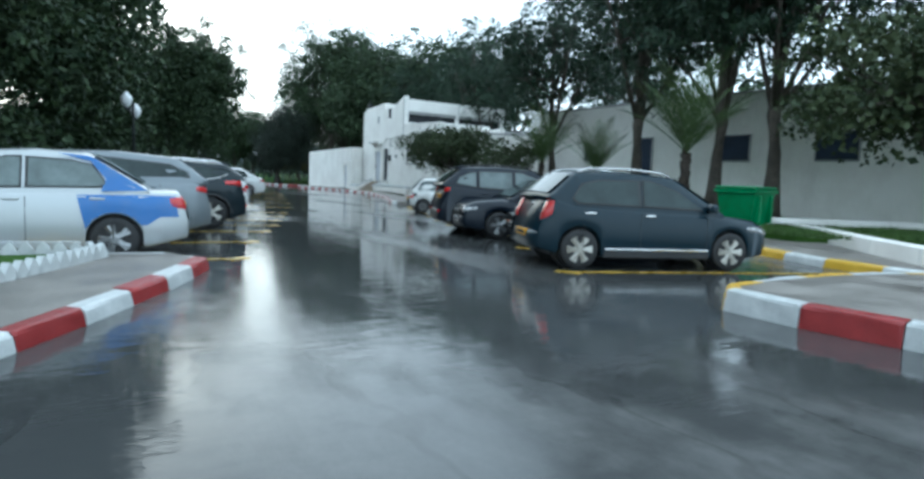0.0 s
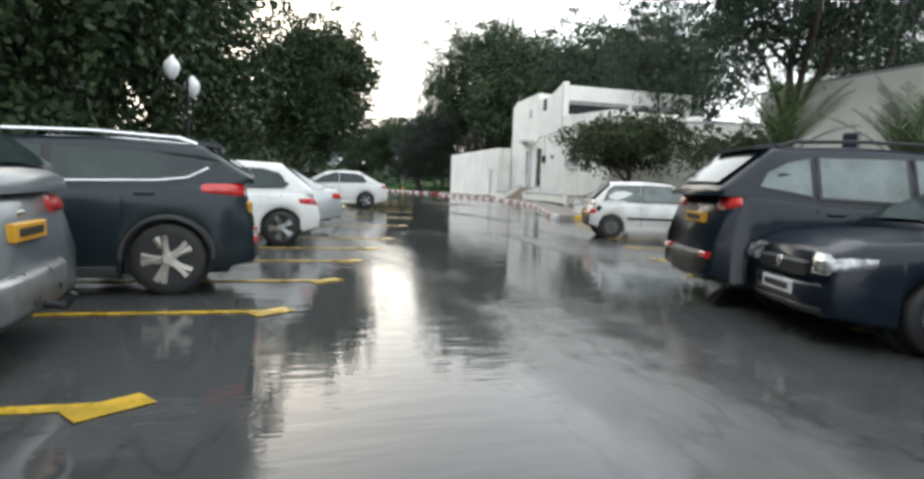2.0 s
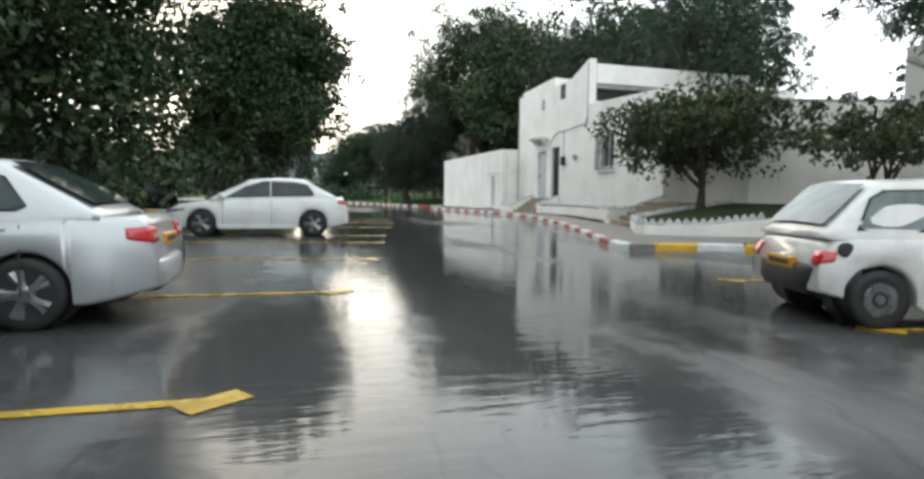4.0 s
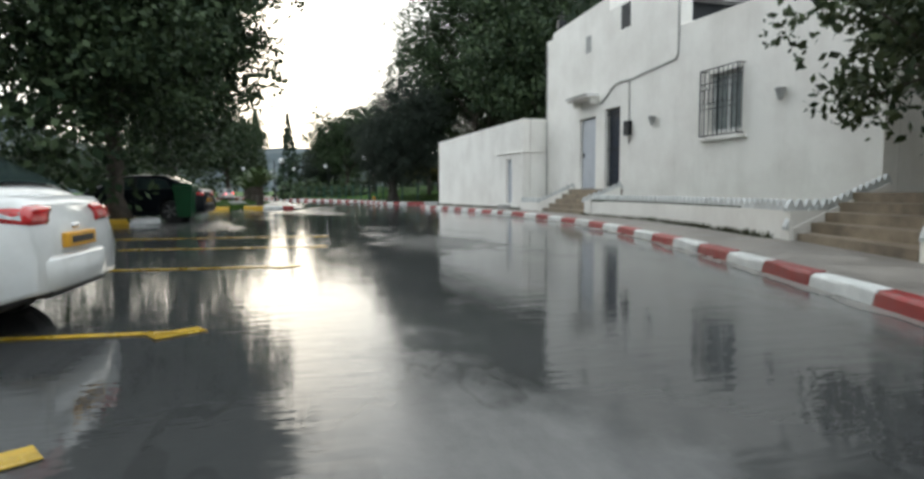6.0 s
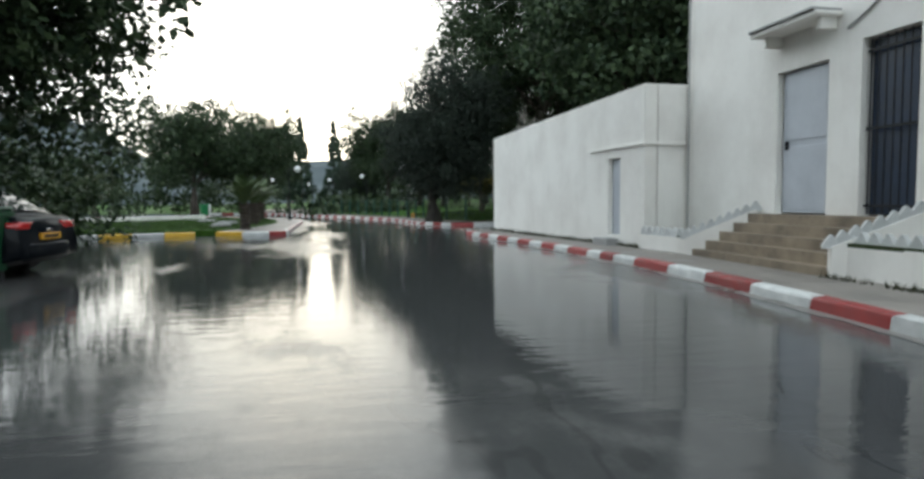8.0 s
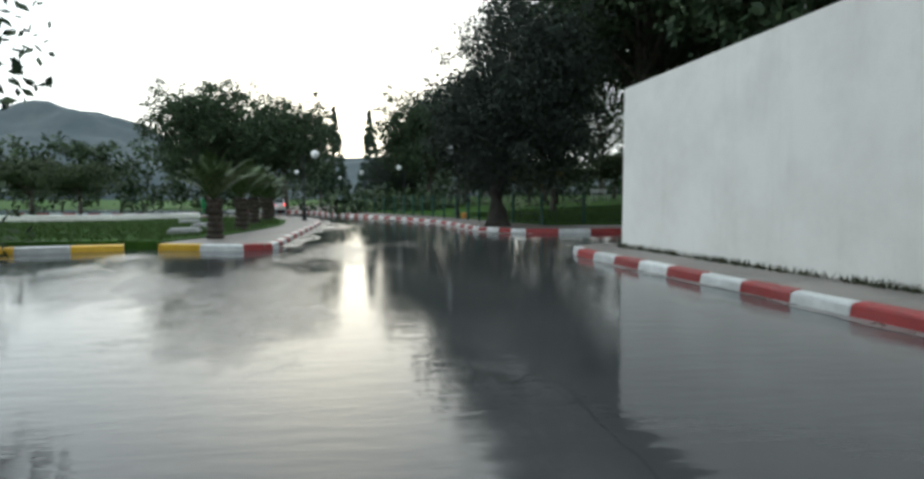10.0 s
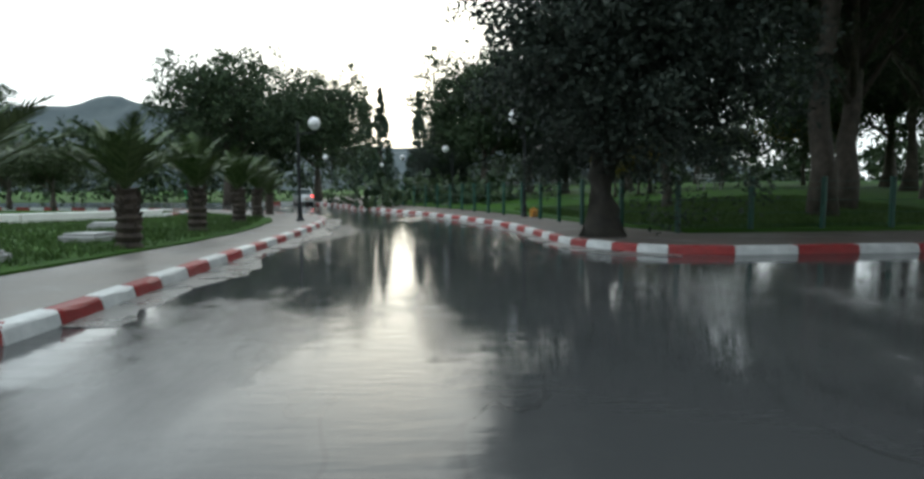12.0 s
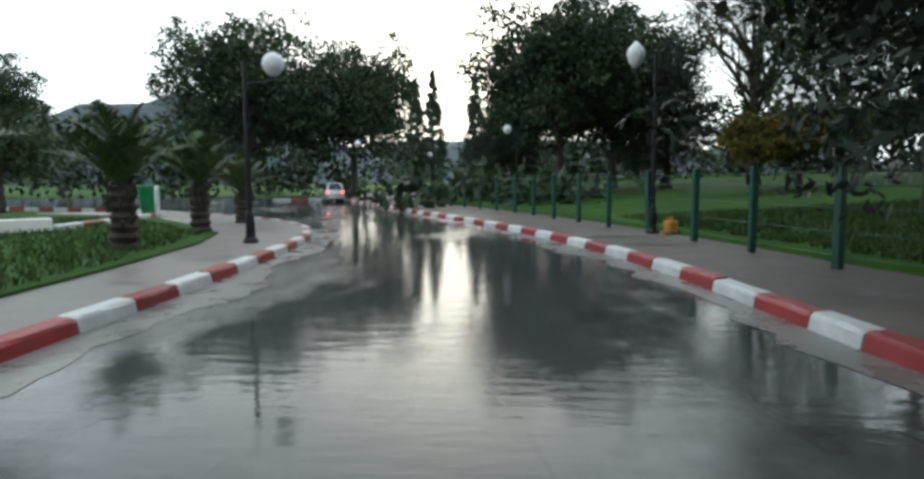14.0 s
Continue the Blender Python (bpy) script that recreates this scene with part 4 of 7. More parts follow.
def car(name, m, label, paint, L, W, H, wb, ro, r, top, house, side, back=None, front=None, lean=(0.16, 0.05), rim="alloy", spokes=5,
        tail=None, head=None, plate=(0.62, "plate_y"), fplate=0.45, rails=False, cladding=False, sill_trim=False, glass="glass", tumble=0.30,
        accent=None, bumper=None, handles=(), seams=(), rear_first=True, lit=False, group="parked cars", bulge=1.0, hatch_line=True, strip=0.0, sill_line=()):
    """A car round its rear axle, nose to +x. top: upper edge of the lower body along its length; house: side outline of the cabin
    (windscreen foot, roof front, roof rear, back-window foot); side: window outlines in (x, z)."""
    thing = root(name, m, label, "car", group)
    fo = L - wb - ro
    x0, x1 = -ro, wb + fo
    R = r * 1.13

    def hw(x):
        e0, e1 = max(0.0, 1 - (x - x0) / 0.75), max(0.0, 1 - (x1 - x) / 1.0)
        return W / 2 * (1 - 0.16 * e0 ** 2.4 - 0.19 * e1 ** 2.0)

    def zb(x):
        z = 0.21
        z += 0.11 * max(0.0, 1 - (x - x0) / 0.5) + 0.05 * max(0.0, 1 - (x1 - x) / 0.5)
        for xc in (0.0, wb):
            d = abs(x - xc)
            if d < R:
                z = max(z, r + math.sqrt(R * R - d * d))
        return z

    xs = {x0, x0 + 0.03, x0 + 0.10, x0 + 0.22, x1 - 0.03, x1 - 0.10, x1 - 0.24, x1 - 0.45}
    xs |= {x0 + (x1 - x0) * k / 26 for k in range(1, 26)}
    for xc in (0.0, wb):
        xs |= {xc - R * math.cos(math.pi * k / 14) for k in range(15)} | {xc - R - 0.004, xc + R + 0.004}
    xs |= {p[0] for p in top if x0 < p[0] < x1}
    xs = sorted(x for x in xs if x0 <= x <= x1)
    bm = bmesh.new()
    rings = []
    for x in xs:
        t, w, b = lerp_table(top, x), hw(x), zb(x)
        sh = t - 0.075
        b = min(b, sh - 0.05)
        e0, e1 = max(0.0, 1 - (x - x0) / 0.30), max(0.0, 1 - (x1 - x) / 0.40)
        half = [(0.72 * w, b + 0.0), (0.975 * w, b), (0.995 * w, b + 0.035), (w * bulge, b + 0.45 * (sh - b)), (0.995 * w, b + 0.72 * (sh - b)), (0.972 * w, sh - 0.02), (0.945 * w, sh + 0.03), (0.86 * w, t - 0.012), (0.45 * w, t), (0.0, t + 0.008)]
        ring = []
        for sgn in (1, -1):
            pts = half if sgn > 0 else half[-2::-1]
            for y, z in pts:
                hi = max(0.0, (z - 0.55) / 0.5)
                dx = e0 * (lean[0] * hi) - e1 * (lean[1] * hi)
                low = max(0.0, (0.42 - z) / 0.2)
                dx += e0 * 0.05 * low - e1 * 0.06 * low
                ring.append(bm.verts.new((x + dx, sgn * y, z)))
        rings.append(ring)
    n = len(rings[0])
    for a, b in zip(rings, rings[1:]):
        for k in range(n - 1):
            bm.faces.new((a[k], a[k + 1], b[k + 1], b[k]))
    bm.faces.new(rings[0])
    bm.faces.new(rings[-1][::-1])
    bmesh.ops.recalc_face_normals(bm, faces=bm.faces)
    body = part("body", bm, M[paint] if isinstance(paint, str) else paint, thing, smooth=True)
    pm = body.data.materials[0]

    # underbody and wheel wells
    part("underbody", box((x0 + 0.25, -W / 2 + 0.16, 0.2), (x1 - 0.3, W / 2 - 0.16, min(p[1] for p in top) - 0.12), 0.03), M["trim"], thing)

    # cabin
    (ax, az), (bx, bz), (cx, cz), (dx_, dz) = house
    line = [(dx_, dz), (cx, cz), ((cx + bx) / 2, max(cz, bz) + 0.03), (bx, bz), (ax, az)]

    def belt(x):
        return lerp_table(top, x) - 0.02

    def side_y(x, z):
        return hw(x) * 0.945 - tumble * max(0.0, z - belt(x))

    hx = sorted({dx_ + (ax - dx_) * k / 30 for k in range(31)} | {p[0] for p in line})
    bm, rings = bmesh.new(), []
    for x in hx:
        z = max(lerp_table(line, x), belt(x) + 0.004)
        b = belt(x) - 0.03
        yt = side_y(x, z)
        half = [(side_y(x, b), b), (side_y(x, b + (z - b) * 0.5) + 0.012, b + (z - b) * 0.5), (yt + 0.004, z - min(0.05, 0.25 * (z - b))), (yt - 0.05, z - 0.006), (yt * 0.5, z + 0.018), (0.0, z + 0.024)]
        rings.append([bm.verts.new((x, y, q)) for y, q in half] + [bm.verts.new((x, -y, q)) for y, q in half[-2::-1]])
    n = len(rings[0])
    for a, b in zip(rings, rings[1:]):
        for k in range(n - 1):
            bm.faces.new((a[k], a[k + 1], b[k + 1], b[k]))
    bm.faces.new(rings[0])
    bm.faces.new(rings[-1][::-1])
    bmesh.ops.recalc_face_normals(bm, faces=bm.faces)
    part("cabin", bm, pm, thing, smooth=True)

    def pane(name, poly, y_of, material, grow=0.0, label=""):
        """A window on both-sides surface: an outline in (x, z) laid on y_of, with its seal round it."""
        k = len(poly)
        fx, fz = sum(p[0] for p in poly) / k, sum(p[1] for p in poly) / k
        for sgn in (1, -1):
            seal = [(fx + (x - fx) * (1 + 0.07), fz + (z - fz) * (1 + 0.13)) for x, z in poly]
            part("window_seal", raw([(x, sgn * (y_of(x, z) + 0.012), z) for x, z in seal], [tuple(range(k)) if sgn < 0 else tuple(range(k))[::-1]]), M["trim"], thing)
            part(name, raw([(x, sgn * (y_of(x, z) + 0.018), z) for x, z in poly], [tuple(range(k)) if sgn < 0 else tuple(range(k))[::-1]]), material, thing, label)

    for poly in side:
        pane("side_window", poly, side_y, M[glass])

    def screen(name, xa, za, xb, zb_, inset, material):
        """A windscreen between two heights, curved a little across."""
        verts, faces, nx, nz = [], [], 8, 4
        nrm = Vector((zb_ - za, 0, xa - xb)).normalized()
        if nrm.z < 0:
            nrm = -nrm
        for j in range(nz + 1):
            f = j / nz
            x, z = xa + (xb - xa) * f, za + (zb_ - za) * f
            w = side_y(x, z) - inset
            for i in range(nx + 1):
                u = -1 + 2 * i / nx
                off = 0.030 + 0.014 * (1 - u * u)
                verts.append((x + nrm.x * off, u * w, z + nrm.z * off - 0.004))
        for j in range(nz):
            for i in range(nx):
                q = j * (nx + 1) + i
                faces.append((q, q + 1, q + nx + 2, q + nx + 1))
        bm = raw(verts, faces)
        bmesh.ops.recalc_face_normals(bm, faces=bm.faces)
        part(name, bm, material, thing, smooth=True)

    f = 0.06
    screen("windscreen", ax + (bx - ax) * 0.05, az + (bz - az) * 0.08, ax + (bx - ax) * 0.94, az + (bz - az) * 0.95, 0.09, M[front or glass])
    screen("rear_window", dx_ + (cx - dx_) * 0.10, dz + (cz - dz) * 0.14, dx_ + (cx - dx_) * 0.90, dz + (cz - dz) * 0.93, 0.13, M[back or glass])

    # wheels and dark wells
    for xc in (0.0, wb):
        for sgn in (1, -1):
            wheel_parts(thing, xc, sgn * (W / 2 - 0.115), r, 0.20, rim, spokes)
            well = lathe([(R * 0.98, W / 2 - 0.42), (R * 0.98, W / 2 - 0.26)], 20, "Y")
            bmesh.ops.transform(well, matrix=Matrix.Translation((xc, 0, r)) @ (Matrix.Identity(4) if sgn > 0 else Matrix.Rotation(math.pi, 4, "Z")), verts=well.verts)
            part("wheel_well", well, M["trim"], thing)
            if cladding:
                arc = bmesh.new()
                pts = [(xc - R * 1.03 * math.cos(a), sgn * (hw(xc) + 0.004), max(0.24, r + R * 1.03 * math.sin(a))) for a in [math.pi * k / 16 for k in range(17)]]
                add_tube(arc, pts, [0.032] * 17, 6)
                part("arch_trim", arc, M["trim"], thing)
    def bumper_bar(xe, sgn, z0, z1, depth, proud, reach):
        """A bumper that follows the plan curve of the car's end, rounded in section."""
        bmb, rows_ = bmesh.new(), []
        n = 18
        for k in range(n + 1):
            u = -1 + 2 * k / n
            back_in = depth * abs(u) ** 5
            y = u * min(hw(xe + sgn * 0.35), reach)
            x = xe + sgn * (back_in - proud)
            q = 0.035
            sec = [(x + sgn * 0.10, z0), (x + sgn * q, z0), (x, z0 + q), (x, z1 - q), (x + sgn * q, z1), (x + sgn * 0.10, z1)]
            rows_.append([bmb.verts.new((a, y, z)) for a, z in sec])
        for ra, rb in zip(rows_, rows_[1:]):
            for k in range(5):
                bmb.faces.new((ra[k], ra[k + 1], rb[k + 1], rb[k]))
        bmesh.ops.recalc_face_normals(bmb, faces=bmb.faces)
        return bmb

    bump_m = M["trim"] if cladding else (M[bumper] if bumper else pm)
    part("rear_bumper", bumper_bar(x0, 1, 0.30, 0.56, 0.36, 0.02, W / 2 - 0.015), bump_m, thing, "dark plastic bumper" if cladding or bumper else "", smooth=True)
    part("rear_valance", box((x0 + 0.03, -W * 0.30, 0.26), (x0 + 0.2, W * 0.30, 0.36), 0.03), M["trim"], thing)
    part("front_lip", bumper_bar(x1, -1, 0.24, 0.33, 0.42, 0.012, W / 2 - 0.03), M["trim"], thing, smooth=True)
    part("front_bumper", bumper_bar(x1, -1, 0.30, 0.50, 0.40, 0.012, W / 2 - 0.02), pm if not cladding else M["trim"], thing, smooth=True)
    part("badge", lathe([(0.045, -0.01), (0.045, 0.008), (0.03, 0.014)], 16), M["chrome"], thing).matrix_basis = pose(x1 + 0.002, 0, 0.62, 0, 90, 0)
    gr = part("grille", box((x1 - 0.1, -W * (0.36 if tumble < 0.2 else 0.22), 0.53 if tumble >= 0.2 else 0.62), (x1 + 0.004, W * (0.36 if tumble < 0.2 else 0.22), 0.66 if tumble >= 0.2 else 0.88), 0.02), M["trim"], thing, "black grille")
    if tumble < 0.2:
        for k in range(7):
            z = 0.65 + 0.034 * k
            part("grille_bar", box((x1 + 0.003, -W * 0.24, z), (x1 + 0.014, W * 0.24, z + 0.012)), M["steel"], gr)
    # side sills
    for sgn in (1, -1):
        part("sill", box((R + 0.03, sgn * (W / 2 - 0.03) - 0.035, 0.19), (wb - R - 0.03, sgn * (W / 2 - 0.03) + 0.035, 0.30), 0.015), M["trim"] if cladding or sill_trim else pm, thing)
        if sill_trim:
            part("sill_strip", box((R + 0.05, sgn * (W / 2 - 0.005) - 0.02, 0.305), (wb - R - 0.05, sgn * (W / 2 - 0.005) + 0.02, 0.345), 0.01), M["chrome"], thing, "bright sill strip")
    def skin(x, z, sgn, out):
        """A point of the flank skin at ring x and height z, pushed out by a little."""
        t, w = lerp_table(top, x), hw(x)
        sh = t - 0.075
        fy = lerp_table([(0.2, 0.995), (sh - 0.25, 0.998), (sh - 0.02, 0.972), (sh + 0.03, 0.945), (t - 0.012, 0.86)], z)
        e0 = max(0.0, 1 - (x - x0) / 0.30)
        hi, low = max(0.0, (z - 0.55) / 0.5), max(0.0, (0.42 - z) / 0.2)
        return (x + e0 * (lean[0] * hi + 0.05 * low), sgn * (w * fy + out), z)

    # tail lamps on the rear corner: z from, z to, reach across, reach forward
    if tail:
        za, zc, ty, tx = tail[:4]
        zc = min(zc, lerp_table(top, x0 + 0.05) - 0.035)
        for sgn in (1, -1):
            cols, rows_n = 12, 5
            grid = []
            for r_ in range(rows_n + 1):
                f = r_ / rows_n
                z = za + (zc - za) * f
                line_ = []
                for c_ in range(cols + 1):
                    g = c_ / cols
                    edge = r_ in (0, rows_n) or c_ in (0, cols)
                    out = -0.012 if edge else 0.016
                    if c_ <= 6:
                        p = skin(x0, z, sgn, 0.0)
                        y = p[1] - sgn * ty * (1 - c_ / 6) * (0.8 + 0.2 * f)
                        p = (p[0] - out, y + (sgn * out if c_ == 6 else 0), z)
                    else:
                        h = (c_ - 6) / (cols - 6)
                        zz = za + (zc - za) * (f * (1 - 0.35 * h) + 0.35 * h * 0.75)
                        p = skin(x0 + tx * h, zz, sgn, out)
                    line_.append(p)
                grid.append(line_)
            verts = [p for row in grid for p in row]
            fs = [(r_ * (cols + 1) + c_, r_ * (cols + 1) + c_ + 1, (r_ + 1) * (cols + 1) + c_ + 1, (r_ + 1) * (cols + 1) + c_) for r_ in range(rows_n) for c_ in range(cols)]
            bm = raw(verts, fs)
            bmesh.ops.recalc_face_normals(bm, faces=bm.faces)
            tl = part("tail_light", bm, M["tail_lit" if lit else "tail"], thing, "red tail light", smooth=True)
            if len(tail) > 4:
                zm = (za + zc) / 2
                a, b = skin(x0 + tx * 0.12, zm - 0.028, sgn, 0.022), skin(x0 + tx * 0.75, zm + 0.0, sgn, 0.022)
                q = [a, b, skin(x0 + tx * 0.75, zm + 0.022, sgn, 0.022), skin(x0 + tx * 0.12, zm + 0.03, sgn, 0.022)]
                part("reversing_lens", raw(q, [(0, 1, 2, 3)]), M["lamp_lens"], tl, "clear lens strip")
    def nose(x, z, sgn, out):
        """A point of the front wing's skin."""
        t, w = lerp_table(top, x), hw(x)
        sh = t - 0.075
        fy = lerp_table([(0.2, 0.995), (sh - 0.25, 0.998), (sh - 0.02, 0.972), (sh + 0.03, 0.945), (t - 0.012, 0.86)], z)
        e1 = max(0.0, 1 - (x1 - x) / 0.40)
        hi, low = max(0.0, (z - 0.55) / 0.5), max(0.0, (0.42 - z) / 0.2)
        return (x - e1 * (lean[1] * hi + 0.06 * low), sgn * (w * fy + out), z)

    if head:
        za, zc, hy, hx_, shape = head
        for sgn in (1, -1):
            if shape == "round":
                xl = x1 - (0.24 if hx_ > 0.1 else 0.02)
                zl = lerp_table(top, xl) - 0.03 if hx_ > 0.1 else (za + zc) / 2
                bm = lathe([(0.02, 0.06), (hy * 0.75, 0.045), (hy, 0.0), (hy * 1.05, -0.02), (hy, -0.10)], 22)
                bmesh.ops.transform(bm, matrix=Matrix.Translation((xl, sgn * (hw(xl) - hy * (1.25 if hx_ > 0.1 else 1.0)), zl)) @ pose(0, 0, 0, 0, 66 if hx_ > 0.1 else 88, sgn * (16 if hx_ > 0.1 else 0)), verts=bm.verts)
                hl = part("headlight", bm, M["lamp_lens"], thing, "round clear headlight", smooth=True)
                bm = box((-0.05, -0.05, -0.025), (0.02, 0.05, 0.025), 0.015)
                bmesh.ops.transform(bm, matrix=Matrix.Translation((x1 - 0.03, sgn * (hw(x1) - 0.22), 0.47)), verts=bm.verts)
                part("indicator", bm, M["amber"], thing, "amber indicator")
            else:
                zc = min(zc, lerp_table(top, x1 - 0.12) - 0.03)
                zl0 = min(za, zc - 0.11)
                cols, rows_n, grid = 12, 4, []
                for r_ in range(rows_n + 1):
                    f = r_ / rows_n
                    for c_ in range(cols + 1):
                        edge = r_ in (0, rows_n) or c_ in (0, cols)
                        out = -0.012 if edge else 0.014
                        if c_ <= 5:
                            z = zl0 + (zc - zl0) * f
                            p = nose(x1, z, sgn, 0.0)
                            grid.append((p[0] + out, p[1] - sgn * 0.24 * (1 - c_ / 5) + (sgn * out if c_ == 5 else 0), z))
                        else:
                            h = (c_ - 5) / (cols - 5)
                            z = zl0 + 0.03 * h + (zc - zl0) * f * (1 - 0.5 * h) + 0.05 * h
                            grid.append(nose(x1 - hx_ * h, z, sgn, out))
                fs = [(r_ * (cols + 1) + c_, r_ * (cols + 1) + c_ + 1, (r_ + 1) * (cols + 1) + c_ + 1, (r_ + 1) * (cols + 1) + c_) for r_ in range(rows_n) for c_ in range(cols)]
                bm = raw(grid, fs)
                bmesh.ops.recalc_face_normals(bm, faces=bm.faces)
                part("headlight", bm, M["lamp_lens"], thing, "clear headlight", smooth=True)
    # bright strip along the foot of the side windows
    if sill_line:
        for sgn in (1, -1):
            bms = bmesh.new()
            add_tube(bms, [(x, sgn * (side_y(x, z) + 0.006), z) for x, z in sill_line], [0.011] * len(sill_line), 5)
            part("window_trim", bms, M["chrome"], thing, "bright strip under the windows")
    if strip:
        for sgn in (1, -1):
            bms = bmesh.new()
            pts = [skin(R + 0.05 + (wb - 2 * R - 0.1) * k / 6, strip, sgn, 0.004) for k in range(7)]
            add_tube(bms, pts, [0.028] * 7, 6)
            part("rub_strip", bms, M["trim"], thing, "black rubbing strip")
    # number plates with plain bars
    zp, mp = plate
    lx = lean[0] * max(0.0, zp - 0.55) / 0.5
    pl = part("number_plate", box((x0 + lx - 0.03, -0.26, zp - 0.055), (x0 + lx + 0.03, 0.26, zp + 0.055), 0.006), M[mp], thing)
    part("plate_bar", box((x0 + lx - 0.034, -0.20, zp - 0.025), (x0 + lx - 0.0305, 0.20, zp + 0.025)), M["bar"], pl)
    pl = part("number_plate", box((x1 - 0.04, -0.26, fplate - 0.055), (x1 + 0.022, 0.26, fplate + 0.055), 0.006), M["plate_w"], thing)
    part("plate_bar", box((x1 + 0.0225, -0.20, fplate - 0.025), (x1 + 0.026, 0.20, fplate + 0.025)), M["bar"], pl)
    # handles, door gaps, mirrors, rails
    for hxp, hz in handles:
        for sgn in (1, -1):
            y = sgn * (hw(hxp) * 0.99 + 0.012)
            part("door_handle", box((hxp - 0.09, min(y, y - sgn * 0.03), hz - 0.016), (hxp + 0.09, max(y, y - sgn * 0.03), hz + 0.016), 0.008), M["chrome"] if sill_trim else pm, thing)
    for sx in seams:
        for sgn in (1, -1):
            t = belt(sx)
            bm = bmesh.new()
            add_tube(bm, [(sx, sgn * (hw(sx) * 0.995 + 0.0), 0.30), (sx, sgn * (hw(sx) * bulge + 0.0), 0.30 + 0.4 * (t - 0.3)), (sx, sgn * (hw(sx) * 0.975), t - 0.06)], [0.006] * 3, 4)
            part("door_gap", bm, M["trim"], thing)
    mx = ax + (bx - ax) * 0.30
    for sgn in (1, -1):
        z = belt(mx) + 0.10
        bm = box((mx - 0.08, min(sgn * (side_y(mx, z) + 0.02), sgn * (side_y(mx, z) + 0.2)), z - 0.06), (mx + 0.06, max(sgn * (side_y(mx, z) + 0.02), sgn * (side_y(mx, z) + 0.2)), z + 0.08), 0.035)
        part("wing_mirror", bm, pm if not cladding else M["trim"], thing)
    if rails:
        for sgn in (1, -1):
            bm = bmesh.new()
            y = sgn * (side_y(cx, cz) - 0.07)
            add_tube(bm, [(cx + 0.05, y, cz + 0.01), (cx + 0.22, y, cz + 0.065), ((bx + cx) / 2, y, max(bz, cz) + 0.085), (bx - 0.22, y, bz + 0.07), (bx - 0.05, y, bz + 0.01)], [0.018, 0.02, 0.02, 0.02, 0.018], 6)
            part("roof_rail", bm, M["trim" if rails == "black" else "chrome"], thing, "black roof rail" if rails == "black" else "bright roof rail")
    if rails and cladding:
        ys = side_y(cx, cz) - 0.10
        vs = [(cx + 0.10, -ys, cz + 0.055), (cx + 0.10, ys, cz + 0.055), (cx - 0.16, ys * 0.94, cz + 0.03), (cx - 0.16, -ys * 0.94, cz + 0.03)]
        bm = raw(vs + [(x, y, z - 0.045) for x, y, z in vs], [(0, 1, 2, 3), (7, 6, 5, 4), (0, 4, 5, 1), (1, 5, 6, 2), (2, 6, 7, 3), (3, 7, 4, 0)])
        bmesh.ops.recalc_face_normals(bm, faces=bm.faces)
        part("roof_spoiler", bm, pm, thing)
    if hatch_line:
        part("boot_badge", box((x0 + lean[0] * (lerp_table(top, x0) - 0.16 - 0.55) / 0.5 - 0.012, -0.06, lerp_table(top, x0) - 0.18), (x0 + lean[0] * (lerp_table(top, x0) - 0.16 - 0.55) / 0.5 + 0.02, 0.06, lerp_table(top, x0) - 0.14), 0.01), M["chrome"], thing)
    return thing, dict(hw=hw, side_y=side_y, belt=belt, x0=x0, x1=x1, pm=pm)


PAINT = dict(
    navy=car_paint("dark_blue_black_paint", (0.007, 0.021, 0.032), 0.0, 0.02, 0.3),
    black=car_paint("black_paint", (0.004, 0.006, 0.009), 0.0, 0.02, 0.16),
    plum=car_paint("dark_navy_paint", (0.006, 0.011, 0.020), 0.0, 0.02, 0.3),
    slate=car_paint("slate_grey_paint", (0.012, 0.021, 0.027), 0.2, 0.05, 0.35),
    silver=car_paint("silver_paint", (0.46, 0.48, 0.49), 0.4, 0.12),
    grey=car_paint("grey_silver_paint", (0.20, 0.225, 0.245), 0.4, 0.08, 0.5),
    white=car_paint("white_paint", (0.72, 0.73, 0.72), 0.0, 0.35),
    dirty_white=car_paint("dirty_white_paint", (0.68, 0.68, 0.66), 0.0, 0.55),
    blue=car_paint("bright_blue_paint", (0.008, 0.115, 0.38), 0.2),
)


def lot(x, y, turn):
    """A bay of the car park: the car's rear axle on the ground."""
    return pose(x, y, gz(y), 0, 0, turn) @ Matrix.Scale(0.92, 4)


def hatch_windows(x_front, x_mid, x_back, z0, z1, rise=0.03, rear_up=0.12, nose=0.42):
    """Front and rear door windows of a hatchback or saloon."""
    return [[(x_front, z0), (x_mid + 0.06, z0 + rise), (x_mid + 0.06, z1 + 0.005), (x_mid + 0.22, z1), (x_front - nose, z1 - 0.13)],
            [(x_mid - 0.03, z0 + rise), (x_back + 0.08, z0 + rise * 1.6), (x_back, z0 + rear_up), (x_back + 0.16, z1 - 0.07), (x_back + 0.42, z1 - 0.015), (x_mid - 0.03, z1)]]


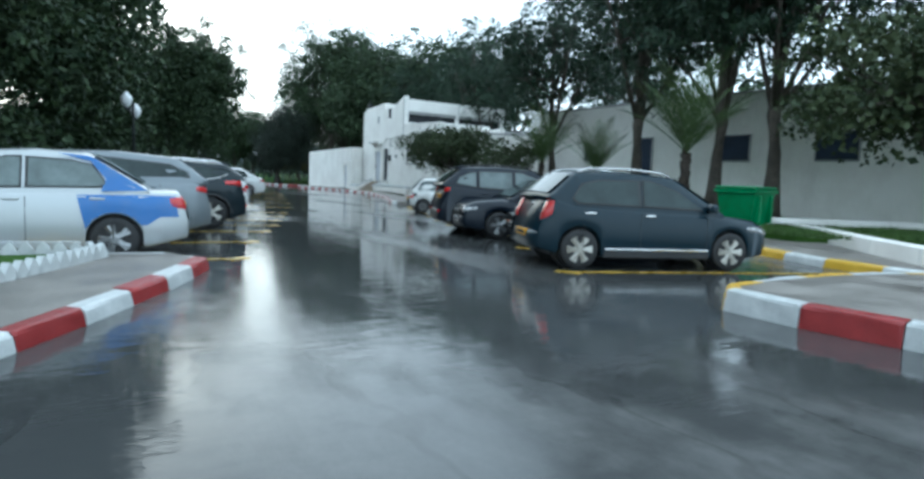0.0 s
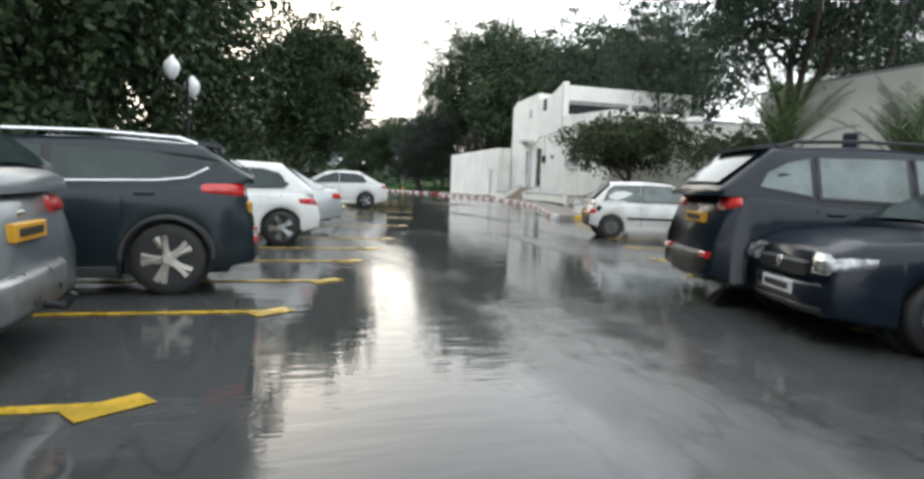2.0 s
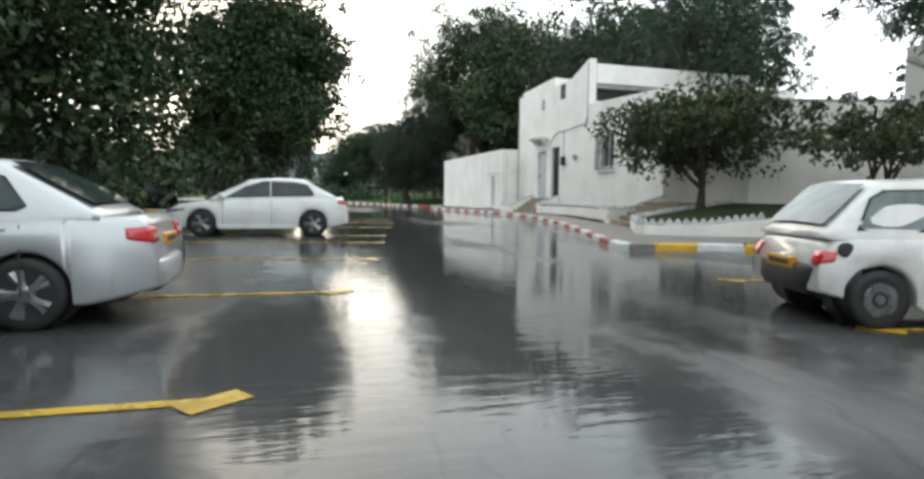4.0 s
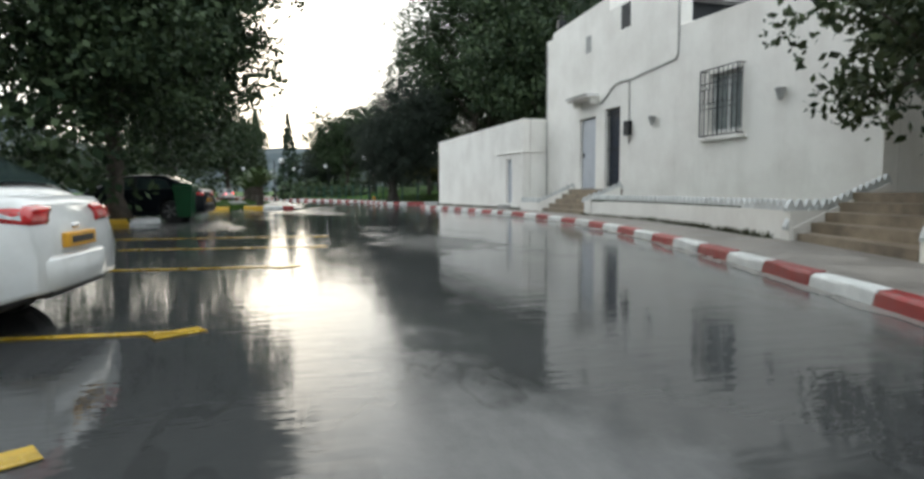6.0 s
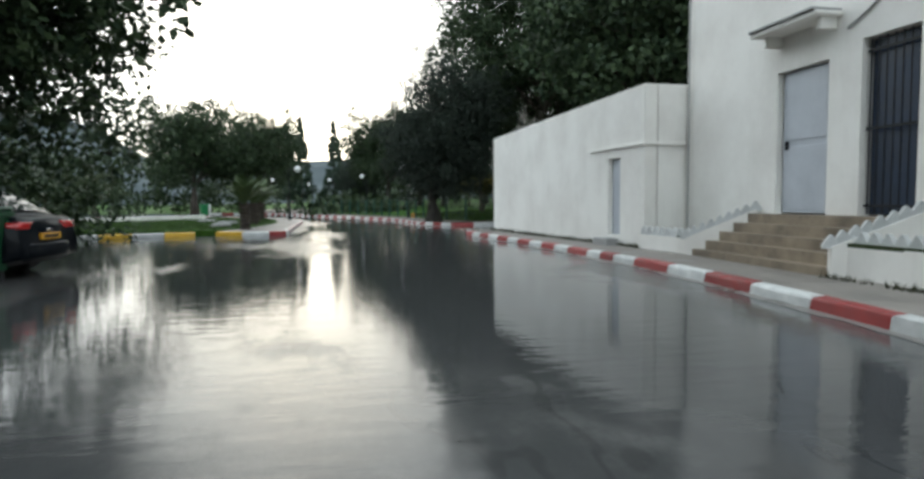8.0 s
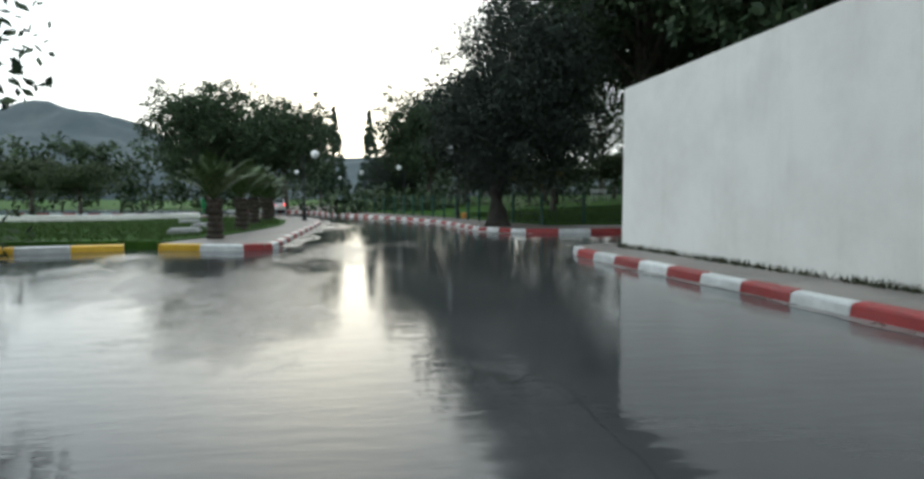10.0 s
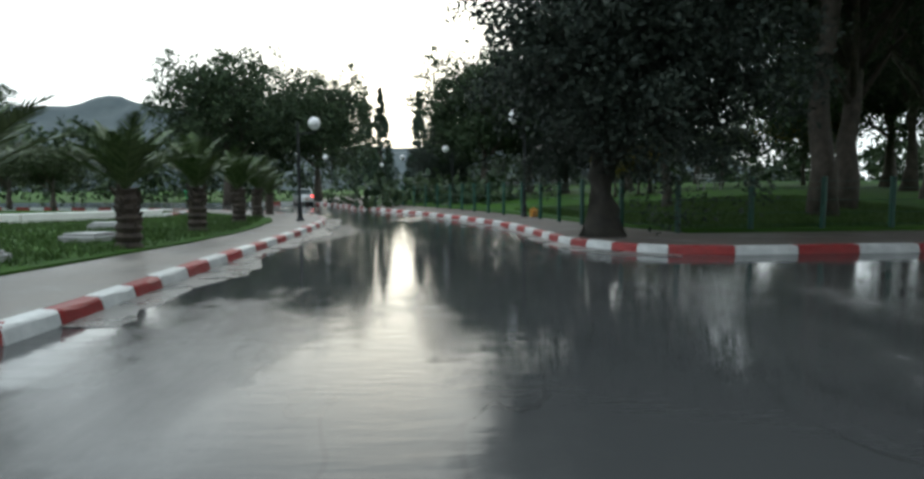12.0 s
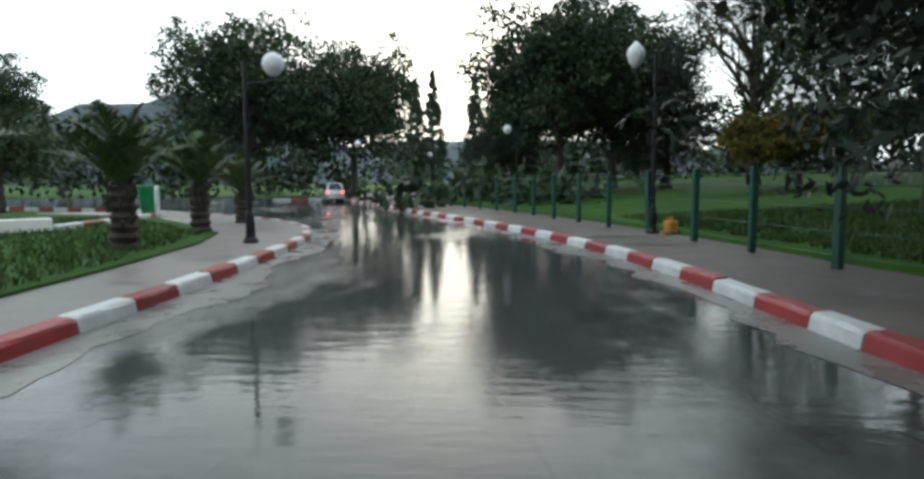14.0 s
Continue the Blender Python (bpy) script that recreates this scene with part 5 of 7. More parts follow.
# east side of the aisle
car("hatchback", lot(9.38, 11.9, -18.5), "dark blue-black hatchback with roof rails, parked nose to the kerb", PAINT["navy"],
    4.02, 1.75, 1.53, 2.59, 0.68, 0.315, [(-0.7, 1.14), (-0.45, 1.13), (-0.1, 1.02), (0.3, 0.99), (1.9, 0.94), (2.55, 0.90), (3.1, 0.84), (3.34, 0.70)],
    [(2.45, 0.95), (1.62, 1.47), (-0.05, 1.50), (-0.52, 1.10)], hatch_windows(2.05, 1.0, -0.12, 0.99, 1.39), rails=True, cladding=False, bumper=None, sill_trim=True, rim="hubcap", spokes=6,
    tail=(0.74, 1.11, 0.16, 0.20), head=(0.58, 0.80, 0.2, 0.5, "slant"), plate=(0.52, "plate_y"), handles=((1.15, 0.86), (0.15, 0.88)), seams=(2.15, 1.0, 0.05), lean=(0.20, 0.06))
car("beetle_car", lot(13.1, 13.4, 160), "black rounded small car with round headlights, nose to the aisle", PAINT["black"],
    4.13, 1.72, 1.50, 2.51, 0.80, 0.32, [(-0.82, 0.66), (-0.5, 0.86), (0.2, 0.96), (1.8, 0.97), (2.5, 0.90), (3.0, 0.78), (3.33, 0.58)],
    [(2.05, 0.98), (1.3, 1.44), (0.3, 1.46), (-0.55, 0.95)], hatch_windows(1.75, 0.75, -0.05, 1.0, 1.36), head=(0.60, 0.84, 0.13, 0.42, "round"), tail=(0.62, 0.8, 0.16, 0.1), lean=(0.25, 0.25), seams=(1.9, 0.7), handles=((0.95, 0.85),), fplate=0.42)
c, f = car("hatchback", lot(13.0, 15.27, 161.8), "dark grey-blue hatchback with alloy wheels, nose to the aisle", PAINT["plum"],
    4.26, 1.74, 1.45, 2.63, 0.78, 0.315, [(-0.78, 0.86), (-0.4, 0.95), (0.3, 0.96), (2.0, 0.93), (2.6, 0.91), (3.2, 0.85), (3.48, 0.74)],
    [(2.40, 0.94), (1.5, 1.39), (0.1, 1.42), (-0.62, 0.95)], hatch_windows(1.95, 0.95, -0.1, 0.97, 1.32), head=(0.58, 0.74, 0.2, 0.36, "slant"), tail=(0.72, 0.88, 0.3, 0.15), lean=(0.2, 0.14), seams=(2.1, 0.95, 0.0), handles=((1.1, 0.82), (0.1, 0.84)), fplate=0.42)
c, f = car("estate_suv", lot(10.95, 17.5, -17.2), "dark navy sport utility car with dark cladding, tail to the aisle", PAINT["plum"],
    4.62, 1.74, 1.66, 2.70, 0.92, 0.36, [(-1.0, 1.20), (-0.7, 1.20), (0.3, 1.12), (2.0, 1.06), (2.7, 1.02), (3.3, 0.94), (3.7, 0.78)],
    [(2.55, 1.07), (1.6, 1.65), (-0.3, 1.66), (-0.86, 1.21)], [[(2.1, 1.12), (1.08, 1.14), (1.08, 1.57), (1.25, 1.57), (1.66, 1.43)], [(0.98, 1.14), (0.12, 1.17), (0.12, 1.56), (0.98, 1.57)], [(0.02, 1.18), (-0.48, 1.26), (-0.40, 1.40), (-0.2, 1.50), (0.02, 1.55)]],
    rails="black", cladding=True, tail=(1.01, 1.16, 0.30, 0.26), head=(0.72, 0.9, 0.2, 0.5, "slant"), plate=(0.91, "plate_y"), handles=((1.2, 0.98), (0.25, 1.0)), seams=(2.2, 1.02, 0.07), lean=(0.16, 0.08), glass="glass_pale", back="glass")
for sgn in (1, -1):
    y = sgn * 0.56
    part("reflector", box((f["x0"] - 0.012, y - 0.09, 0.50), (f["x0"] + 0.10, y + 0.09, 0.57), 0.012), M["tail"], c, "red bumper reflector")
car("off_roader", lot(16.75, 21.15, 162.4), "white boxy off-roader with black grille, nose to the aisle", PAINT["dirty_white"],
    3.74, 1.68, 1.64, 2.20, 0.62, 0.345, [(-0.64, 0.98), (0.2, 1.0), (1.55, 1.0), (1.75, 1.0), (2.6, 0.98), (3.05, 0.96), (3.12, 0.72)],
    [(1.65, 1.0), (1.25, 1.56), (-0.25, 1.59), (-0.56, 1.0)], [[(1.42, 1.06), (0.62, 1.06), (0.62, 1.48), (1.12, 1.48)], [(0.5, 1.06), (-0.30, 1.06), (-0.2, 1.48), (0.5, 1.48)]],
    cladding=True, rim="steel", spokes=0, strip=0.62, head=(0.66, 0.86, 0.10, 0.02, "round"), tail=(0.7, 0.86, 0.2, 0.05), lean=(0.06, 0.02), tumble=0.18, seams=(1.5, 0.55), handles=((0.75, 0.88),), fplate=0.5)
# glass_pale: light reflections on these windows are put into the glass tint.
c, f = car("hatchback", lot(13.2, 24.85, -19), "dirty white three-door hatchback with black side strip", PAINT["dirty_white"],
    3.62, 1.60, 1.37, 2.385, 0.52, 0.275, [(-0.54, 0.74), (-0.45, 0.86), (0.3, 0.87), (1.7, 0.85), (2.25, 0.82), (2.85, 0.74), (3.09, 0.62)],
    [(2.15, 0.86), (1.42, 1.32), (0.05, 1.345), (-0.44, 0.86)], [[(1.92, 0.90), (0.72, 0.91), (0.72, 1.265), (1.36, 1.265)], [(0.64, 0.91), (-0.18, 0.92), (-0.06, 1.18), (0.06, 1.25), (0.64, 1.265)]],
    glass="glass_pale", rim="steel", spokes=0, bumper="trim", strip=0.50, tail=(0.56, 0.72, 0.15, 0.14), head=(0.55, 0.7, 0.2, 0.3, "slant"), plate=(0.55, "plate_y"), seams=(1.95, 0.68), handles=((0.62, 0.78),), lean=(0.2, 0.08))

for sgn in (1, -1):
    bm = lathe([(0.07, -0.012), (0.07, 0.004), (0.05, 0.012), (0.02, 0.012)], 16, "Y")
    bmesh.ops.transform(bm, matrix=Matrix.Translation((-0.30, sgn * f["hw"](-0.30) * 0.985, 0.72)) @ (Matrix.Identity(4) if sgn > 0 else Matrix.Rotation(math.pi, 4, "Z")), verts=bm.verts)
    part("fuel_cap" if sgn < 0 else "side_vent", bm, M["trim"], c, "round black cap")

# west side of the aisle
# Windows use the pale tint, with reflected light painted into the glass.
c, f = car("saloon_car", lot(3.45, 14.05, 177), "silver saloon car with a bright blue rear quarter", PAINT["silver"],
    4.36, 1.73, 1.51, 2.63, 0.92, 0.31, [(-0.94, 0.88), (-0.86, 0.98), (-0.3, 0.99), (0.4, 0.98), (1.9, 0.93), (2.6, 0.89), (3.2, 0.80), (3.44, 0.66)],
    [(2.40, 0.94), (1.55, 1.44), (0.34, 1.46), (-0.42, 1.0)], hatch_windows(2.0, 1.0, 0.10, 0.98, 1.37, rear_up=0.08), tail=(0.70, 0.92, 0.36, 0.26), head=(0.6, 0.8, 0.2, 0.5, "slant"), plate=(0.76, "plate_y"), handles=((1.15, 0.84), (0.2, 0.86)), seams=(2.1, 1.0, 0.02), lean=(0.12, 0.06), rim="alloy", glass="glass_pale")
# the blue quarter: a thin skin that follows the rear flank and pillar
f_x0 = f["x0"]
hwf, syf, blt = f["hw"], f["side_y"], f["belt"]
for sgn in (1, -1):
    verts, faces = [], []
    cols = 14
    for i in range(cols + 1):
        for j in range(6):
            f = j / 5
            x = -0.80 + (0.34 + 0.10 * f + 0.80) * i / cols
            lo = 0.44 + 0.18 * max(0.0, min(1.0, (-x - 0.30) / 0.25))
            if abs(x) < 0.362:
                lo = max(lo, 0.31 + math.sqrt(max(0.0, 0.368 ** 2 - x * x)))
            z = lo + (blt(x) - 0.05 - lo) * f
            zt = lerp_table([(0.0, 1.0), (0.7, 0.995), (0.9, 0.975), (1.0, 0.955)], f)
            e0 = max(0.0, 1 - (x - f_x0) / 0.30)
            verts.append((x + e0 * 0.12 * max(0.0, (z - 0.55) / 0.5), sgn * (hwf(x) * zt + 0.006), z))
    for i in range(cols):
        for j in range(5):
            q = i * 6 + j
            faces.append((q, q + 6, q + 7, q + 1))
    bm = raw(verts, faces)
    bmesh.ops.recalc_face_normals(bm, faces=bm.faces)
    part("quarter_panel", bm, PAINT["blue"], c, "bright blue rear quarter panel", smooth=True)
    poly = [(0.16, 0.955), (-0.40, 0.985), (0.27, 1.42), (0.66, 1.455), (0.28, 1.36), (0.10, 1.12)]
    part("rear_pillar", raw([(x, sgn * (syf(x, z) + 0.016), z) for x, z in poly], [tuple(range(6))]), PAINT["blue"], c)

c, f = car("estate_suv", lot(4.05, 16.3, 182), "grey silver compact sport utility car with black wheels", PAINT["grey"],
    4.36, 1.90, 1.62, 2.66, 0.82, 0.365, [(-0.84, 1.06), (-0.6, 1.12), (0.3, 1.10), (2.0, 1.04), (2.7, 1.0), (3.3, 0.90), (3.54, 0.74)],
    [(2.50, 1.05), (1.6, 1.54), (-0.25, 1.50), (-0.75, 1.13)], [[(2.1, 1.12), (1.05, 1.14), (1.05, 1.46), (1.3, 1.47), (1.7, 1.36)], [(0.97, 1.14), (-0.40, 1.17), (-0.38, 1.26), (-0.1, 1.38), (0.97, 1.46)]],
    tail=(0.88, 1.02, 0.34, 0.28), plate=(0.80, "plate_y"), rim="steel", spokes=5, bumper="alloy", head=(0.72, 0.86, 0.2, 0.5, "slant"), handles=((1.2, 0.96), (0.2, 0.98)), seams=(2.2, 1.0, 0.05), lean=(0.14, 0.06))
bm = bmesh.new()
add_tube(bm, [(-0.82, 0, 0.34), (-0.96, 0, 0.32), (-1.0, 0, 0.40)], [0.025, 0.025, 0.025], 8)
part("tow_hook", bm, M["iron"], c)
c, f = car("estate_suv", lot(5.10, 18.95, 183), "slate grey sport utility car with chrome roof rails", PAINT["slate"],
    4.40, 1.72, 1.56, 2.66, 0.81, 0.355, [(-0.9, 1.16), (-0.6, 1.16), (0.3, 1.08), (2.0, 1.02), (2.7, 0.98), (3.25, 0.90), (3.6, 0.76)],
    [(2.60, 1.03), (1.6, 1.48), (-0.3, 1.47), (-0.78, 1.17)], [[(2.15, 1.08), (1.05, 1.10), (1.05, 1.40), (1.3, 1.41), (1.72, 1.30)], [(0.97, 1.10), (0.1, 1.13), (-0.18, 1.17), (-0.46, 1.31), (-0.28, 1.35), (0.2, 1.39), (0.97, 1.40)]],
    rails=True, cladding=True, spokes=5, rim="hubcap", tail=(0.96, 1.13, 0.36, 0.56), plate=(0.84, "plate_y"), head=(0.72, 0.86, 0.2, 0.5, "slant"), handles=((1.2, 0.96), (0.2, 0.99)), seams=(2.25, 1.0, 0.05), lean=(0.14, 0.06),
    sill_line=((2.1, 1.065), (1.05, 1.085), (0.1, 1.115), (-0.17, 1.15), (-0.36, 1.25)))
for sgn in (1, -1):
    y = sgn * 0.56
    part("reflector", box((f["x0"] - 0.012, y - 0.09, 0.50), (f["x0"] + 0.10, y + 0.09, 0.57), 0.012), M["tail"], c, "red bumper reflector")
car("hatchback", lot(6.02, 23.1, 181.5), "white five-door hatchback with claw-shaped tail lights", PAINT["white"],
    3.97, 1.74, 1.46, 2.54, 0.66, 0.31, [(-0.68, 0.86), (-0.45, 0.96), (0.3, 0.96), (1.9, 0.92), (2.5, 0.88), (3.05, 0.80), (3.31, 0.66)],
    [(2.35, 0.93), (1.5, 1.40), (0.0, 1.42), (-0.55, 0.97)], hatch_windows(1.95, 0.95, -0.1, 0.97, 1.33), tail=(0.70, 0.93, 0.24, 0.42, 1), plate=(0.6, "plate_y"), head=(0.6, 0.78, 0.2, 0.5, "slant"), handles=((1.1, 0.82), (0.15, 0.84)), seams=(2.1, 0.95, 0.0), lean=(0.18, 0.06))
car("saloon_car", lot(6.37, 26.45, 179.4), "silver saloon car with red tail lights", PAINT["silver"],
    4.42, 1.73, 1.46, 2.60, 0.98, 0.31, [(-1.0, 0.86), (-0.92, 0.96), (-0.3, 0.97), (0.4, 0.96), (1.9, 0.92), (2.6, 0.88), (3.2, 0.79), (3.44, 0.65)],
    [(2.40, 0.93), (1.5, 1.40), (0.25, 1.42), (-0.55, 0.98)], hatch_windows(2.0, 1.0, 0.0, 0.97, 1.34, rear_up=0.08), tail=(0.70, 0.88, 0.34, 0.24), plate=(0.72, "plate_y"), head=(0.6, 0.78, 0.2, 0.5, "slant"), handles=((1.15, 0.83), (0.2, 0.85)), seams=(2.1, 1.0, 0.02), lean=(0.12, 0.06))
car("saloon_car", pose(9.0, 36.45, gz(36.45), 0, 0, 175.4) @ Matrix.Scale(0.97, 4), "white saloon car with red tail lights and alloy wheels", PAINT["white"],
    4.36, 1.75, 1.47, 2.65, 0.87, 0.315, [(-0.89, 0.90), (-0.80, 0.99), (-0.3, 1.0), (0.4, 0.98), (1.9, 0.93), (2.6, 0.88), (3.2, 0.79), (3.46, 0.65)],
    [(2.45, 0.94), (1.55, 1.40), (0.25, 1.43), (-0.55, 1.0)], hatch_windows(2.05, 1.0, -0.02, 0.98, 1.35, rear_up=0.08), tail=(0.78, 0.93, 0.36, 0.26, 1), plate=(0.66, "plate_y"), head=(0.6, 0.78, 0.2, 0.5, "slant"), handles=((1.15, 0.85), (0.2, 0.87)), seams=(2.15, 1.0, 0.02), lean=(0.10, 0.06))
car("saloon_car", pose(8.06, 52.59, gz(52.59), 0, 0, 172), "black saloon car parked under the tree beside the bin", PAINT["black"],
    4.45, 1.78, 1.46, 2.65, 0.98, 0.32, [(-1.0, 0.90), (-0.9, 1.0), (-0.3, 1.0), (0.4, 0.98), (1.9, 0.93), (2.6, 0.88), (3.2, 0.79), (3.46, 0.65)],
    [(2.45, 0.94), (1.55, 1.40), (0.25, 1.43), (-0.6, 1.0)], hatch_windows(2.05, 1.0, -0.02, 0.98, 1.35, rear_up=0.08), tail=(0.78, 0.92, 0.36, 0.2), plate=(0.66, "plate_y"), rim="steel", head=(0.6, 0.78, 0.2, 0.5, "slant"), seams=(2.15, 1.0, 0.02), lean=(0.10, 0.06))
car("saloon_car", pose(0.6, 64.5, 0, 0, 0, 186), "black car parked in the shade of the trees", PAINT["black"],
    4.3, 1.74, 1.46, 2.6, 0.9, 0.31, [(-0.92, 0.88), (-0.8, 0.98), (0.4, 0.97), (1.9, 0.93), (2.6, 0.88), (3.2, 0.79), (3.4, 0.65)],
    [(2.40, 0.93), (1.5, 1.40), (0.25, 1.42), (-0.55, 0.98)], hatch_windows(2.0, 1.0, 0.0, 0.97, 1.34, rear_up=0.08), tail=(0.72, 0.9, 0.3, 0.2), head=(0.6, 0.78, 0.2, 0.5, "slant"), seams=(2.1, 1.0), lean=(0.12, 0.06))
car("compact_van", pose(5.3, 104.8, gz(104), 0, 0, 112) @ Matrix.Scale(0.68, 4), "pale grey compact van with lit red tail lights on the road", PAINT["silver"],
    4.2, 1.75, 1.75, 2.65, 0.75, 0.32, [(-0.77, 1.02), (-0.6, 1.05), (0.3, 1.05), (2.0, 1.0), (2.7, 0.95), (3.2, 0.85), (3.45, 0.7)],
    [(2.55, 1.02), (1.7, 1.66), (-0.45, 1.70), (-0.66, 1.05)], hatch_windows(2.1, 1.0, -0.3, 1.06, 1.58), tail=(0.85, 1.08, 0.18, 0.1), plate=(0.6, "plate_y"), head=(0.6, 0.8, 0.2, 0.5, "slant"), seams=(2.15, 1.0), lean=(0.08, 0.06), lit=True, group="cars on the road")


# ---- trees ----
def leaf_cloud(rng, centres, per, spread, size, slim=0.42, droop=0.0, fill=None):
    """Many small folded leaves round clump centres, in one mesh (from_pydata)."""
    n = len(centres) * per
    c = np.repeat(np.array([p[:3] for p in centres]), per, axis=0)
    rr = np.repeat(np.array([p[3] for p in centres]), per)
    d = rng.normal(size=(n, 3))
    d /= np.linalg.norm(d, axis=1)[:, None] + 1e-9
    rad = rr * rng.random(n) ** 0.45
    pos = c + d * rad[:, None] * np.array([1.0, 1.0, 0.8])
    pos[:, 2] -= droop * rad
    u = rng.normal(size=(n, 3)) + d * 0.8
    u[:, 2] -= droop
    u /= np.linalg.norm(u, axis=1)[:, None] + 1e-9
    w = np.cross(u, rng.normal(size=(n, 3)))
    w /= np.linalg.norm(w, axis=1)[:, None] + 1e-9
    s = size * (0.6 + 0.8 * rng.random(n))
    a, b = u * s[:, None] * 0.5, w * (s * slim * 0.5)[:, None]
    v = np.stack([pos - a, pos + b, pos + a, pos - b], axis=1).reshape(-1, 3)
    f = np.arange(4 * n).reshape(-1, 4)
    return v, f


def leaf_mesh(name, v, f, material):
    me = bpy.data.meshes.new(name)
    me.from_pydata(v.tolist(), [], f.tolist())
    me.materials.append(material)
    return me


def tree(name, label, seed, h, crown_r, crown_z0, trunk_r, leaf="leaf", bark="bark", clumps=80, per=95, size=0.26, lobes=7, shape="round", trunks=1, droop=0.2, slim=0.42, clump_r=0.13, fill=520, shift=(0.0, 0.0)):
    """A tree at the origin: tapered trunk and limbs, and a lobed crown of leaf clumps with gaps."""
    rng = np.random.default_rng(seed)
    rnd = random.Random(seed)
    thing = root(name, Matrix.Identity(4), label, "tree", "trees")
    cz, ch = (h + crown_z0) / 2, (h - crown_z0) / 2
    lobe = []
    for k in range(lobes):
        a = 2 * math.pi * (k + rnd.random() * 0.7) / lobes
        e = rnd.uniform(-0.7, 0.95)
        q = math.sqrt(max(0.05, 1 - e * e))
        if shape == "cone":
            e = -0.9 + 1.8 * k / lobes
            q = 0.5 * (1 - (e + 0.9) / 1.9)
        lobe.append(Vector((crown_r * 0.62 * q * math.cos(a), crown_r * 0.62 * q * math.sin(a), cz + ch * 0.62 * e)))
    lobe.append(Vector((0, 0, cz + 0.2 * ch)))
    lobe = [q + Vector((shift[0], shift[1], 0)) * min(1.0, q.z / cz) for q in lobe]
    if bark == "olive_bark":
        # boughs that hang low round the stem
        lobe += [Vector((-0.9, -0.9, 3.1)), Vector((0.7, -1.1, 2.8)), Vector((0.9, 0.6, 3.0)), Vector((1.9, -0.8, 3.0)), Vector((-0.3, -1.2, 4.4))]
    # trunk and limbs
    bm = bmesh.new()
    for t in range(trunks):
        ang = 2 * math.pi * t / max(trunks, 1) + rnd.random()
        off = Vector((math.cos(ang), math.sin(ang), 0)) * (trunk_r * 0.9 if trunks > 1 else 0)
        p, pts, rad = Vector(off), [], []
        steps = 14 if bark == "olive_bark" else 7
        for k in range(steps + 1):
            f = k / steps
            pts.append(tuple(p))
            rad.append(trunk_r * (1.45 - 0.9 * f ** 0.4 if f < 0.2 else 1.05 - 0.75 * f) / (1 if trunks == 1 else 1.3) * rnd.uniform(0.82, 1.2))
            p = p + Vector((rnd.uniform(-0.12, 0.12) + off.x * 0.25, rnd.uniform(-0.12, 0.12) + off.y * 0.25, 1)) * ((crown_z0 + ch * 0.9) / steps)
        add_tube(bm, pts, rad, 18 if bark == "olive_bark" else 10)
        for q in lobe[t::trunks]:
            a = Vector(pts[rnd.randint(3, steps - 1)])
            b = a.lerp(q, 0.5) + Vector((rnd.uniform(-.3, .3), rnd.uniform(-.3, .3), rnd.uniform(0.0, 0.4)))
            add_tube(bm, [tuple(a), tuple(b), tuple(q)], [trunk_r * 0.42, trunk_r * 0.25, trunk_r * 0.10], 6)
            for _ in range(3):
                e = q + Vector((rnd.uniform(-1, 1), rnd.uniform(-1, 1), rnd.uniform(-0.4, 0.9))) * crown_r * 0.35
                add_tube(bm, [tuple(b), tuple(b.lerp(e, 0.55)), tuple(e)], [trunk_r * 0.2, trunk_r * 0.1, 0.012], 5)
    if bark == "olive_bark":
        # old wood: fluted, twisted and swollen at the foot
        for v in bm.verts:
            f = max(0.0, 1 - v.co.z / 2.2)
            q = noise.noise_vector(Vector((v.co.x * 4.5, v.co.y * 4.5, v.co.z * 1.2))) * 0.30 * f + noise.noise_vector(v.co * 6.0) * 0.13 * f
            v.co += Vector((q.x, q.y, 0.0)) + Vector((v.co.x, v.co.y, 0.0)) * 0.16 * f * f
    part("trunk", bm, M[bark], thing, smooth=True)
    centres = []
    lr = crown_r * (0.55 if shape != "cone" else 0.4)
    for k in range(clumps):
        q = lobe[k % len(lobe)]
        d = rng.normal(size=3)
        d /= np.linalg.norm(d)
        r = lr * rng.random() ** 0.4
        c = (q.x + d[0] * r, q.y + d[1] * r, q.z + d[2] * r * min(1.2, ch / crown_r), crown_r * clump_r * (0.6 + 0.8 * rng.random()))
        centres.append(c)
    v, f = leaf_cloud(rng, centres, per, 1.0, size, slim, droop)
    # a ragged inner mass of larger sprays keeps the middle of the crown closed
    inner = [(q.x, q.y, q.z, lr * 0.80) for q in lobe]
    v2, f2 = leaf_cloud(rng, inner, fill, 1.0, size * 1.2, 0.7, 0.1)
    v, f = np.concatenate([v, v2]), np.concatenate([f, f2 + len(v)])
    crown = new("crown", leaf_mesh("crown", v, f, M[leaf]))
    crown.parent = thing
    return thing


